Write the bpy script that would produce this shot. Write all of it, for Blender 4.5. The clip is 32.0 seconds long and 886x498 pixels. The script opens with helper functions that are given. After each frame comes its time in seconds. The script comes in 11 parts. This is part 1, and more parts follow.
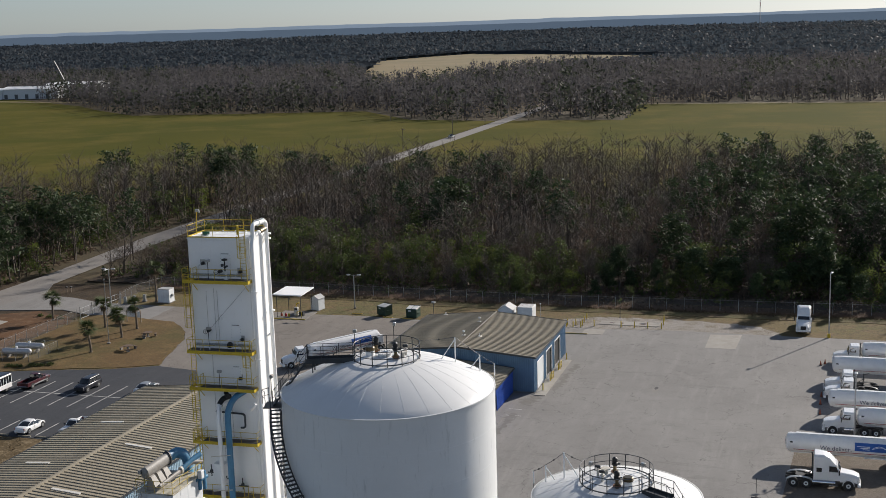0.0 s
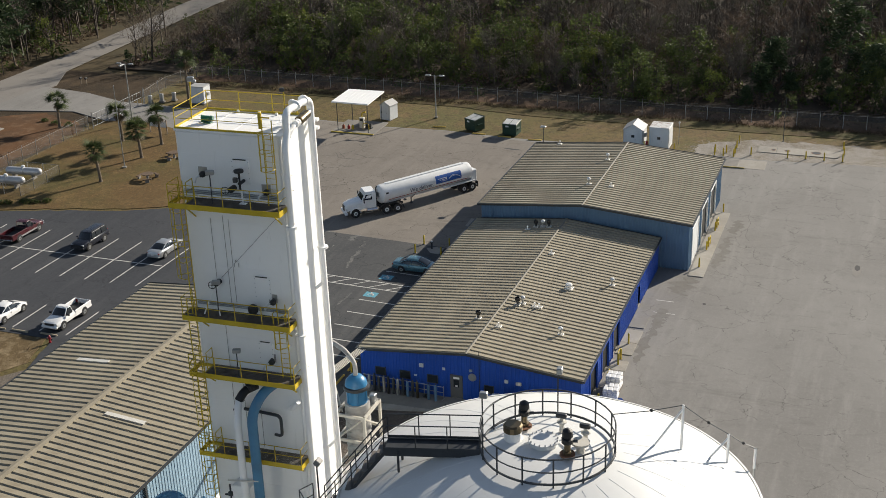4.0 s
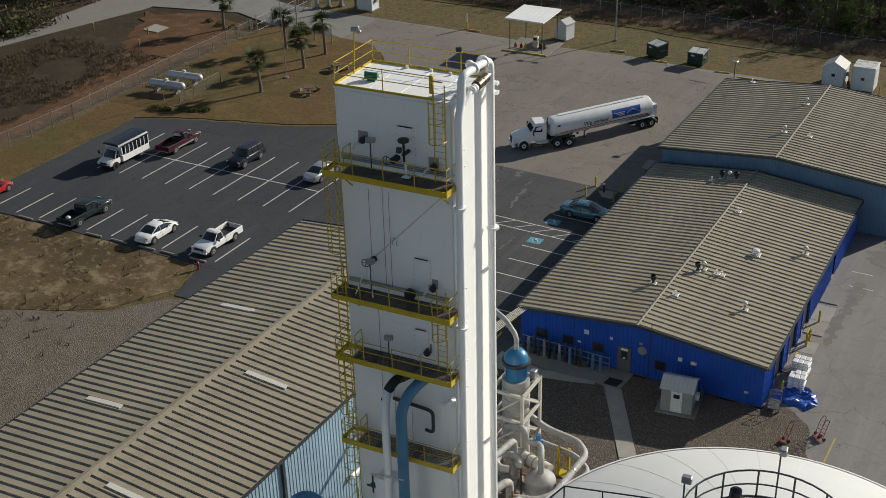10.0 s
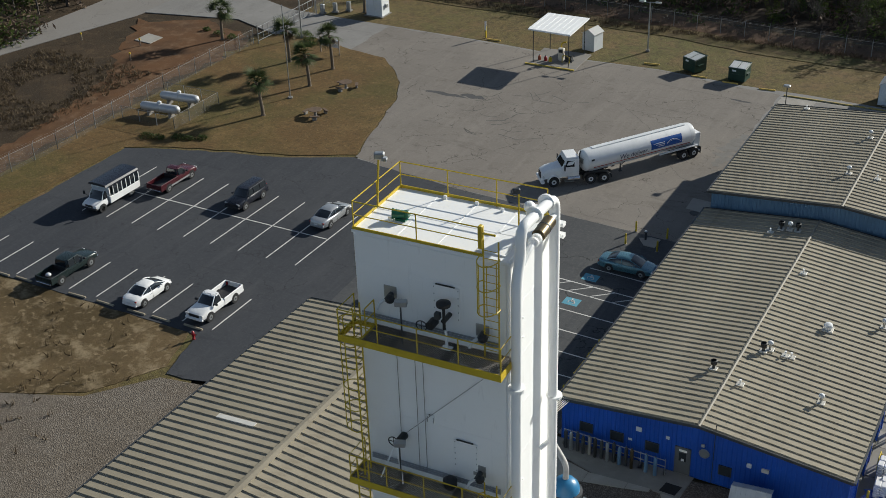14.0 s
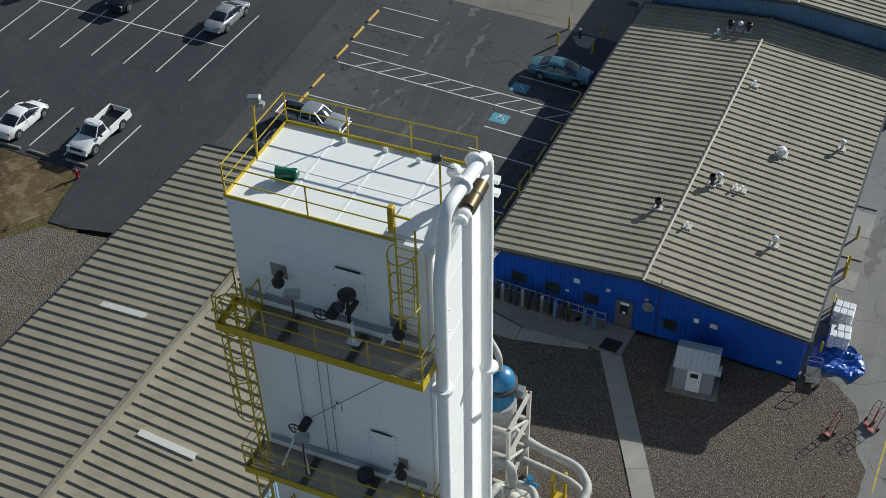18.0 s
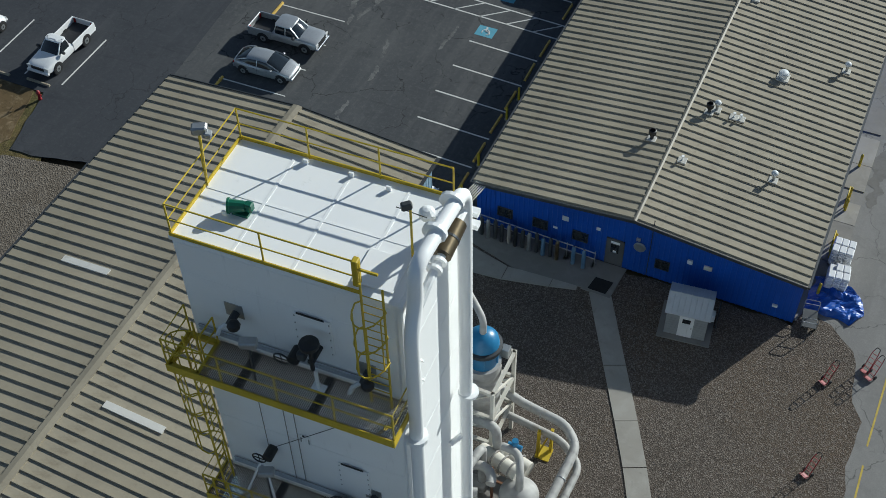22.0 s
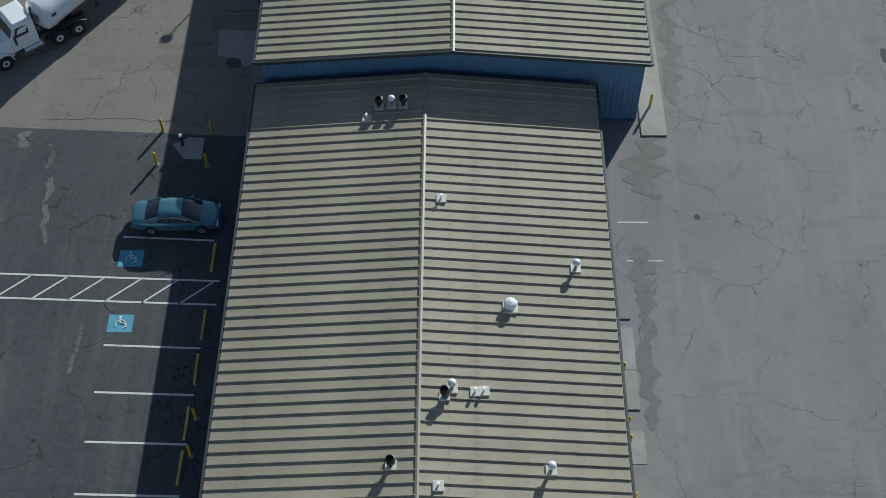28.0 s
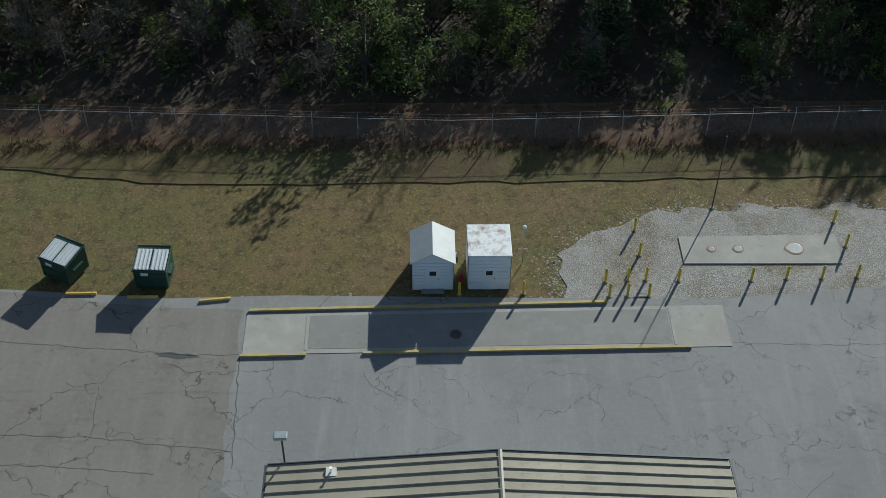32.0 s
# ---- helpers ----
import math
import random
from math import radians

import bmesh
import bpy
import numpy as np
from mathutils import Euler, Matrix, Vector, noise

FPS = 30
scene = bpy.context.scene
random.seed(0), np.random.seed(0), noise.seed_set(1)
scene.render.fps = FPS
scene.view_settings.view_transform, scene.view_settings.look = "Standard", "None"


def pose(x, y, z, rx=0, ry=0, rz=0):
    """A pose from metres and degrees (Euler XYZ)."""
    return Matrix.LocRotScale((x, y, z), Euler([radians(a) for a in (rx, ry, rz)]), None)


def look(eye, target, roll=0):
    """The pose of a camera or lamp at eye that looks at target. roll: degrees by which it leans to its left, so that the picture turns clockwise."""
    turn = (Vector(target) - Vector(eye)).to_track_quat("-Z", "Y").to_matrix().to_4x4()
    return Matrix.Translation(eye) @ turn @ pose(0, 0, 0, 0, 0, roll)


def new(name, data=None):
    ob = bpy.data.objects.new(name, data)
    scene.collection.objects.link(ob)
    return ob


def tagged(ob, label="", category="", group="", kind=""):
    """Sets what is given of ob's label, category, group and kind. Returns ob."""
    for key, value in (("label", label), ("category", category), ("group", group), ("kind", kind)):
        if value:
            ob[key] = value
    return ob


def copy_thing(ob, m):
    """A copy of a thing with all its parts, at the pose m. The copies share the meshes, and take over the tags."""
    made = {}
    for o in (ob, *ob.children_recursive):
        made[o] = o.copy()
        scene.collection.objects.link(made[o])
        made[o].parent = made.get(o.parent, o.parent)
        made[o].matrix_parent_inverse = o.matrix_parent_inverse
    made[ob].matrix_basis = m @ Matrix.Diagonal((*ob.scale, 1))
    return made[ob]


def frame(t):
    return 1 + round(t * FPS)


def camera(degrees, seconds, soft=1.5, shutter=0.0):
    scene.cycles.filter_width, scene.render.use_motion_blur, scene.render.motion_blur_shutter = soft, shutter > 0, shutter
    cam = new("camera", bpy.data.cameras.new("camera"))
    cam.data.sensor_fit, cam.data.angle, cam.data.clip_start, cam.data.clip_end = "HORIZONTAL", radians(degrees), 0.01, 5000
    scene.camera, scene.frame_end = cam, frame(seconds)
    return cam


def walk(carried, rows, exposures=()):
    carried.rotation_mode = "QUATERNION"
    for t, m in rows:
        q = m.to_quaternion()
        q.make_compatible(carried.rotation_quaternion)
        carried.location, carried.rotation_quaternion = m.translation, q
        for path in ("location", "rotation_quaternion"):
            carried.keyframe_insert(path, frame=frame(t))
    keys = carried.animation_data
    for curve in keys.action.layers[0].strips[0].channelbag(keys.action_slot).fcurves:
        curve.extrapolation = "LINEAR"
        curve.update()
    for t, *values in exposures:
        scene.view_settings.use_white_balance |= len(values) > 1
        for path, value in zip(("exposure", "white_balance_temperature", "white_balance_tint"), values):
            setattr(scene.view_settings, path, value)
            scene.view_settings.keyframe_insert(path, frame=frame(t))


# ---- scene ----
cam = camera(40.10, 32.0, 0.7)
EXPOSURES = [(0, 0.38, 6750, 12), (1, 0.38, 7250, 10), (2, 0.42, 7250, 10), (4, 0.58, 7150, 9), (7, -0.03, 6950, 7), (9, 0.0, 6950, 7), (12, 0.24, 6850, 6), (15, 0.28, 6450, 5), (18, 0.14, 6200, 3), (24, 0.06, 5950, 1), (27, 0.1, 5850, 1), (29, 0.32, 5850, 1), (30, 0.38, 5800, 0), (32, 0.36, 5950, -1)]
PATH = [
    (0, (50.163, -2.071, 50.116), (47.162, 7.294, 48.301), -1.77),
    (0.5, (47.304, 3.249, 50.009), (44.387, 12.563, 47.831), -1.89),
    (1, (44.786, 8.508, 49.884), (41.897, 17.789, 47.533), -2.01),
    (1.5, (41.892, 14.230, 49.827), (39.066, 23.527, 47.468), -2.06),
    (2, (39.107, 20.297, 49.864), (36.197, 29.570, 47.511), -2.15),
    (2.5, (36.471, 26.410, 49.932), (33.228, 35.577, 47.600), -2.16),
    (3, (34.062, 32.253, 50.136), (30.748, 41.371, 47.710), -2.26),
    (3.5, (31.969, 37.663, 50.086), (28.620, 46.611, 47.134), -2.33),
    (4, (30.203, 42.046, 50.275), (26.851, 50.625, 46.382), -1.94),
    (4.5, (28.923, 44.689, 50.540), (25.629, 52.805, 45.715), -1.91),
    (6.5, (27.425, 46.641, 50.839), (23.842, 54.405, 45.654), -0.99),
    (7, (27.228, 47.121, 50.630), (23.407, 54.757, 45.425), -0.99),
    (7.5, (27.104, 47.408, 50.639), (23.127, 54.950, 45.414), -1.12),
    (8, (26.840, 47.952, 50.561), (22.751, 55.476, 45.397), -1.17),
    (8.5, (26.515, 48.571, 50.461), (22.274, 56.235, 45.635), -1.27),
    (9, (26.244, 48.892, 50.671), (21.930, 56.605, 45.991), -1.24),
    (9.5, (25.844, 49.649, 50.627), (21.484, 57.349, 45.968), -1.26),
    (10, (25.239, 50.411, 50.717), (20.872, 58.124, 46.087), -1.43),
    (10.5, (24.497, 51.364, 50.873), (20.123, 59.086, 46.265), -1.40),
    (11, (23.698, 52.580, 51.023), (19.305, 60.303, 46.434), -1.48),
    (11.5, (22.680, 53.916, 51.062), (18.281, 61.657, 46.510), -1.60),
    (12, (21.744, 55.226, 51.276), (17.329, 62.972, 46.749), -1.71),
    (12.5, (20.498, 56.943, 51.383), (16.075, 64.690, 46.864), -1.77),
    (13, (19.187, 58.792, 51.482), (14.777, 66.522, 46.922), -1.78),
    (13.5, (18.161, 60.431, 51.864), (13.757, 68.084, 47.169), -1.95),
    (14, (16.891, 62.365, 51.980), (12.543, 69.939, 47.109), -1.92),
    (14.5, (15.950, 63.927, 52.494), (11.766, 71.396, 47.327), -2.07),
    (15, (14.817, 65.807, 52.311), (10.901, 73.173, 46.798), -1.87),
    (15.5, (13.873, 67.584, 52.319), (10.177, 74.815, 46.483), -1.73),
    (17.5, (12.046, 72.313, 52.601), (8.787, 78.962, 45.880), -1.54),
    (18, (11.758, 73.204, 52.712), (8.519, 79.867, 45.995), -1.44),
    (18.5, (11.484, 74.017, 52.838), (8.265, 80.708, 46.140), -1.38),
    (19, (11.115, 74.973, 52.889), (7.908, 81.687, 46.206), -1.32),
    (19.5, (10.801, 75.908, 53.126), (7.597, 82.629, 46.451), -1.29),
    (20, (10.331, 76.951, 53.211), (7.129, 83.682, 46.544), -1.27),
    (20.5, (9.972, 77.938, 53.378), (6.765, 84.688, 46.733), -1.27),
    (21, (9.813, 78.419, 53.516), (6.718, 84.942, 46.598), -1.26),
    (21.5, (9.781, 78.507, 53.534), (6.820, 84.726, 46.285), -1.21),
    (22, (9.748, 78.526, 53.523), (6.924, 84.464, 45.989), -1.24),
    (22.5, (9.859, 78.514, 53.490), (7.163, 84.172, 45.698), -1.19),
    (23, (9.866, 78.544, 53.481), (7.232, 84.095, 45.592), -1.07),
    (23.5, (9.839, 78.777, 53.451), (7.220, 84.315, 45.548), -0.96),
    (24, (9.527, 79.438, 53.397), (6.974, 84.973, 45.470), -0.81),
    (24.5, (8.958, 80.700, 53.454), (6.557, 86.274, 45.507), -0.92),
    (26.5, (4.611, 92.734, 54.766), (3.709, 98.495, 46.642), -0.56),
    (27, (3.530, 96.987, 54.494), (3.078, 102.802, 46.371), -0.52),
    (27.5, (2.270, 101.360, 54.742), (2.161, 107.174, 46.607), -0.12),
    (28, (1.544, 106.007, 54.378), (1.483, 111.837, 46.253), -0.23),
    (28.5, (0.981, 110.429, 54.196), (0.958, 116.284, 46.088), -0.27),
    (29, (0.301, 115.074, 54.201), (0.333, 120.924, 46.091), 0.04),
    (29.5, (-0.340, 119.598, 54.117), (-0.260, 125.485, 46.034), 0.13),
    (30, (-0.807, 123.897, 53.737), (-0.685, 129.901, 45.741), 0.35),
    (30.5, (-1.097, 128.016, 53.417), (-0.961, 134.228, 45.581), 0.37),
    (31, (-1.328, 132.107, 53.269), (-1.189, 138.684, 45.738), 0.21),
    (31.5, (-1.797, 136.304, 53.210), (-1.619, 143.198, 45.969), 0.44),
    (32, (-2.176, 140.721, 53.186), (-1.970, 147.898, 46.226), 0.67),
]
walk(cam, [(t, look(eye, target, roll)) for t, eye, target, roll in PATH], EXPOSURES)

# ---- light ----
SUN_DIR = Vector((0.43, 0.812, 0.391))
world = bpy.data.worlds.new("sky")
scene.world = world
world.use_nodes = True
_nt = world.node_tree
_sky = _nt.nodes.new("ShaderNodeTexSky")
_sky.sky_type, _sky.sun_disc = "NISHITA", False
_sky.sun_elevation, _sky.sun_rotation = radians(23), radians(27.9)
_sky.air_density, _sky.dust_density, _sky.ozone_density = 1.0, 0.35, 3.0
_bg = _nt.nodes["Background"]
_bg.inputs["Strength"].default_value = 0.064
_hs = _nt.nodes.new("ShaderNodeHueSaturation")
_hs.inputs["Saturation"].default_value = 0.55
_nt.links.new(_sky.outputs["Color"], _hs.inputs["Color"])
_tn = _nt.nodes.new("ShaderNodeMix")
_tn.data_type, _tn.blend_type = "RGBA", "MULTIPLY"
_tn.inputs[0].default_value = 1.0
_tn.inputs[7].default_value = (0.80, 0.93, 1.10, 1)
_nt.links.new(_hs.outputs["Color"], _tn.inputs[6])
_nt.links.new(_tn.outputs[2], _bg.inputs["Color"])
_sl = bpy.data.lights.new("sun", "SUN")
_sl.energy, _sl.angle, _sl.color = 4.9, radians(0.55), (1.0, 0.955, 0.89)
_so = new("sun", _sl)
_so.matrix_world = look(SUN_DIR * 100, (0, 0, 0))

# ---- mesh tools ----
MATS = {}
ORG = {}


class Geo:
    """A list of corners and faces that grows into one mesh."""

    def __init__(self):
        self.v, self.f = [], []

    def add(self, vs, fs):
        o = len(self.v)
        self.v += [tuple(p) for p in vs]
        self.f += [tuple(i + o for i in q) for q in fs]
        return self

    def box(self, x0, x1, y0, y1, z0, z1, b=0.0):
        if b <= 0:
            vs = [(x, y, z) for z in (z0, z1) for y in (y0, y1) for x in (x0, x1)]
            return self.add(vs, [(0, 2, 3, 1), (4, 5, 7, 6), (0, 1, 5, 4), (2, 6, 7, 3), (0, 4, 6, 2), (1, 3, 7, 5)])
        rings = []
        for z, i in ((z0, b), (z0 + b, 0), (z1 - b, 0), (z1, b)):
            a0, a1, c0, c1 = x0 + i, x1 - i, y0 + i, y1 - i
            k = b if i == 0 else b * 0.5
            rings.append([(a0 + k, c0, z), (a1 - k, c0, z), (a1, c0 + k, z), (a1, c1 - k, z), (a1 - k, c1, z), (a0 + k, c1, z), (a0, c1 - k, z), (a0, c0 + k, z)])
        return self.loft(rings)

    def loft(self, rings, caps=True, closed=True):
        n = len(rings[0])
        fs = []
        for i in range(len(rings) - 1):
            for j in range(n if closed else n - 1):
                a, b = i * n + j, i * n + (j + 1) % n
                fs.append((a, b, b + n, a + n))
        if caps:
            fs.append(tuple(range(n - 1, -1, -1)))
            fs.append(tuple(range((len(rings) - 1) * n, len(rings) * n)))
        return self.add([p for r in rings for p in r], fs)

    def obox(self, c, s, rz=0.0, b=0.0, tilt=0.0):
        g = Geo().box(-s[0] / 2, s[0] / 2, -s[1] / 2, s[1] / 2, -s[2] / 2, s[2] / 2, b)
        return self.put(g, pose(*c, 0, tilt, rz))

    def put(self, g, m):
        return self.add([m @ Vector(p) for p in g.v], g.f)

    def cyl(self, p0, p1, r0, r1=None, n=10, caps=True):
        p0, p1 = Vector(p0), Vector(p1)
        r1 = r0 if r1 is None else r1
        d = (p1 - p0).normalized()
        a = d.orthogonal().normalized()
        b = d.cross(a)
        ring = lambda p, r: [p + (a * math.cos(2 * math.pi * i / n) + b * math.sin(2 * math.pi * i / n)) * r for i in range(n)]
        return self.loft([ring(p0, r0), ring(p1, r1)], caps)

    def tube(self, pts, r, n=8, caps=True, closed=False):
        pts = [Vector(p) for p in pts]
        k = len(pts)
        rings, a = [], None
        for i, p in enumerate(pts):
            q0, q1 = (pts[i - 1], pts[(i + 1) % k]) if closed else (pts[max(i - 1, 0)], pts[min(i + 1, k - 1)])
            d = (q1 - q0).normalized()
            a = d.orthogonal().normalized() if a is None else (a - d * a.dot(d)).normalized()
            b = d.cross(a)
            s = 1.0
            if 0 < i < k - 1:
                u, w = (p - pts[i - 1]).normalized(), (pts[i + 1] - p).normalized()
                s = min(1.0 / max(math.sqrt(max((1 + u.dot(w)) / 2, 0.01)), 0.5), 1.5)
            rings.append([p + (a * math.cos(2 * math.pi * j / n) + b * math.sin(2 * math.pi * j / n)) * r * (s if n <= 4 else 1) for j in range(n)])
        if closed:
            rings.append(rings[0])
            caps = False
        return self.loft(rings, caps)

    def lathe(self, prof, n=24, c=(0, 0, 0), cap=False):
        rings = [[(c[0] + r * math.cos(2 * math.pi * i / n), c[1] + r * math.sin(2 * math.pi * i / n), c[2] + z) for i in range(n)] for r, z in prof]
        return self.loft(rings, cap)

    def prism(self, poly, z0, z1):
        n = len(poly)
        return self.loft([[(x, y, z0) for x, y in poly], [(x, y, z1) for x, y in poly]])

    def sphere(self, c, r, n=12, m=8, s=(1, 1, 1)):
        prof = [(max(math.sin(math.pi * i / m), 0.001) * r, -math.cos(math.pi * i / m) * r) for i in range(m + 1)]
        g = Geo().lathe(prof, n)
        return self.add([(c[0] + x * s[0], c[1] + y * s[1], c[2] + z * s[2]) for x, y, z in g.v], g.f)

    def mesh(self, name, mat, smooth=False):
        me = bpy.data.meshes.new(name)
        me.from_pydata(self.v, [], self.f)
        if isinstance(mat, (list, tuple)):
            for m in mat:
                me.materials.append(m)
        else:
            me.materials.append(mat)
        bm = bmesh.new()
        bm.from_mesh(me)
        bmesh.ops.recalc_face_normals(bm, faces=bm.faces)
        bm.to_mesh(me)
        bm.free()
        if smooth:
            for p in me.polygons:
                p.use_smooth = True
            me.set_sharp_from_angle(angle=radians(38))
        me.update()
        return me


def arc(c, r, a0, a1, n, axis="z", z=0.0):
    """Points on an arc, degrees."""
    out = []
    for i in range(n + 1):
        a = radians(a0 + (a1 - a0) * i / n)
        u, w = r * math.cos(a), r * math.sin(a)
        out.append((c[0] + u, c[1] + w, c[2]) if axis == "z" else (c[0] + u, c[1], c[2] + w) if axis == "y" else (c[0], c[1] + u, c[2] + w))
    return out


def rounded(pts, r, k=4):
    """A run of points with its corners rounded."""
    pts = [Vector(p) for p in pts]
    out = [pts[0]]
    for i in range(1, len(pts) - 1):
        u, w = pts[i - 1] - pts[i], pts[i + 1] - pts[i]
        d = min(r, u.length * 0.48, w.length * 0.48)
        a, b = pts[i] + u.normalized() * d, pts[i] + w.normalized() * d
        for j in range(k + 1):
            s = j / k
            out.append(a * (1 - s) ** 2 + pts[i] * 2 * s * (1 - s) + b * s * s)
    out.append(pts[-1])
    return out


def clamp(v, lo=0.0, hi=1.0):
    return min(max(v, lo), hi)


def site(x, y):
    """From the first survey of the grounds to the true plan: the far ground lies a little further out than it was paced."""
    dx = dy = 0.0
    if y > 300:
        return x, y
    if x < -9.6 and (y > 119.2 or x < -26.5):
        dx = 0.016 * max(x + 9.6, -85)
        dy = 0.037 * clamp(y - 122, -20, 70) * clamp((-x - 10) / 20)
    if y > 176:
        dy = max(dy, 0.65 * clamp((y - 176) / 8) + 0.04 * clamp(y - 190, 0, 20))
    if 100 < y < 122 and -9.6 < x < 16:
        k = clamp((122 - y) / 1.5)
        dx, dy = -0.35 * k, -0.035 * (x + 5) * k
    if y > 122:
        dy += 0.0135 * min(y - 122, 34)
    if y > 182:
        dy -= 0.38 * clamp((y - 182) / 6) + 0.7 * clamp((y - 196) / 5)
    if x < -9.6:
        dx -= 0.13
        dy += 0.005 * clamp(-x - 12, 0, 60)
    if x > 38 and y < 182:
        dx, dy = 0.6, -0.85
    return x + dx, y + dy


def thing(name, label, category, at=(0, 0, 0), rz=0.0, group="", kind="", placed=False):
    ob = new(name)
    ob.empty_display_size = 0.2
    ob.matrix_world = pose(*(at[:2] if placed else site(*at[:2])), at[2], 0, 0, rz)
    ORG[ob] = Vector(at)
    return tagged(ob, label, category, group, kind)


def part(name, geo, mat, parent, label="", smooth=False, local=True):
    """One mesh under a thing or a part. local=False: the corners are given in the world's axes, the thing being unturned."""
    if not local:
        o = ORG[parent]
        geo.v = [(x - o.x, y - o.y, z - o.z) for x, y, z in geo.v]
    ob = new(name, geo.mesh(name, mat, smooth))
    ob.parent = parent
    ORG[ob] = ORG[parent]
    if label:
        tagged(ob, label)
    return ob


def solid(name, geo, mat, label, category, group="", kind="", smooth=False, at=None):
    """A thing of one mesh, given in the world's axes; its origin goes to at."""
    at = Vector(at) if at else Vector((0, 0, 0))
    geo.v = [(*site(x, y), z) for x, y, z in geo.v]
    geo.v = [(x - at.x, y - at.y, z - at.z) for x, y, z in geo.v]
    ob = new(name, geo.mesh(name, mat, smooth))
    ob.location = at
    ORG[ob] = at
    return tagged(ob, label, category, group, kind)


def again(ob, mesh_ob, name, parent, m):
    """Another piece on the mesh of an earlier one."""
    o = new(name, mesh_ob.data)
    o.parent = parent
    o.matrix_basis = m
    ORG[o] = ORG[parent]
    return o


# ---- materials ----
def nodes_of(name):
    m = bpy.data.materials.new(name)
    m.use_nodes = True
    nt = m.node_tree
    return m, nt, nt.nodes["Principled BSDF"]


def lin(nt, a, b):
    nt.links.new(a, b)


def noise_node(nt, co, scale, detail=4, rough=0.6, dist=0.0):
    n = nt.nodes.new("ShaderNodeTexNoise")
    n.inputs["Scale"].default_value, n.inputs["Detail"].default_value = scale, detail
    n.inputs["Roughness"].default_value, n.inputs["Distortion"].default_value = rough, dist
    if co is not None:
        lin(nt, co, n.inputs["Vector"])
    return n.outputs["Fac"]


def ramp(nt, fac, lo, hi, a=0.0, b=1.0):
    n = nt.nodes.new("ShaderNodeMapRange")
    n.inputs["From Min"].default_value, n.inputs["From Max"].default_value = lo, hi
    n.inputs["To Min"].default_value, n.inputs["To Max"].default_value = a, b
    lin(nt, fac, n.inputs["Value"])
    return n.outputs["Result"]


def mixc(nt, fac, a, b, mode="MIX"):
    n = nt.nodes.new("ShaderNodeMix")
    n.data_type, n.blend_type = "RGBA", mode
    for s, val in ((n.inputs["Factor"], fac), (n.inputs["A"], a), (n.inputs["B"], b)) if False else ((n.inputs[0], fac), (n.inputs[6], a), (n.inputs[7], b)):
        if isinstance(val, (int, float)):
            s.default_value = val
        elif isinstance(val, tuple):
            s.default_value = (*val[:3], 1)
        else:
            lin(nt, val, s)
    return n.outputs[2]


def scaled(nt, co, s):
    n = nt.nodes.new("ShaderNodeMapping")
    n.inputs["Scale"].default_value = s
    lin(nt, co, n.inputs["Vector"])
    return n.outputs["Vector"]


def finish(nt, bs, col, rough, bump=0.0, height=None, dist=0.02):
    if isinstance(col, tuple):
        bs.inputs["Base Color"].default_value = (*col, 1)
    else:
        lin(nt, col, bs.inputs["Base Color"])
    if isinstance(rough, (int, float)):
        bs.inputs["Roughness"].default_value = rough
    else:
        lin(nt, rough, bs.inputs["Roughness"])
    if bump and height is not None:
        b = nt.nodes.new("ShaderNodeBump")
        b.inputs["Strength"].default_value, b.inputs["Distance"].default_value = bump, dist
        lin(nt, height, b.inputs["Height"])
        lin(nt, b.outputs["Normal"], bs.inputs["Normal"])


def coat(name, col, rough=0.5, metal=0.0, var=0.12, scale=1.2, fine=14.0, stain=None, amount=0.0, streak=False, bump=0.05, rand=0.0, spec=0.5, clear=0.0):
    """Paint, metal, plastic, cloth: a colour with broad and fine variation and stains."""
    if name in MATS:
        return MATS[name]
    m, nt, bs = nodes_of(name)
    co = nt.nodes.new("ShaderNodeTexCoord").outputs["Object"]
    big, small = noise_node(nt, co, scale, 3), noise_node(nt, co, fine, 5, 0.7)
    c = mixc(nt, ramp(nt, big, 0.3, 0.7), tuple(x * (1 - var) for x in col), tuple(min(x * (1 + var), 0.95) for x in col))
    c = mixc(nt, ramp(nt, small, 0.25, 0.75, 0, 0.35), c, tuple(x * (1 - 1.6 * var) for x in col))
    if stain:
        sc = scaled(nt, co, (3.0, 3.0, 0.35)) if streak else co
        s = noise_node(nt, sc, 1.1, 6, 0.72, 0.3)
        c = mixc(nt, ramp(nt, s, 0.66 - amount * 0.35, 0.76 - amount * 0.2, 0, min(0.9, 0.35 + amount)), c, stain)
    if rand:
        oi = nt.nodes.new("ShaderNodeObjectInfo")
        hv = nt.nodes.new("ShaderNodeHueSaturation")
        lin(nt, c, hv.inputs["Color"])
        lin(nt, ramp(nt, oi.outputs["Random"], 0, 1, 1 - rand, 1 + rand), hv.inputs["Value"])
        c = hv.outputs["Color"]
    finish(nt, bs, c, ramp(nt, small, 0.2, 0.8, max(rough - 0.08, 0.03), min(rough + 0.1, 1)), bump, small, 0.01)
    bs.inputs["Metallic"].default_value = metal
    bs.inputs["Specular IOR Level"].default_value = spec
    bs.inputs["Coat Weight"].default_value = clear
    bs.inputs["Coat Roughness"].default_value = 0.08
    MATS[name] = m
    return m


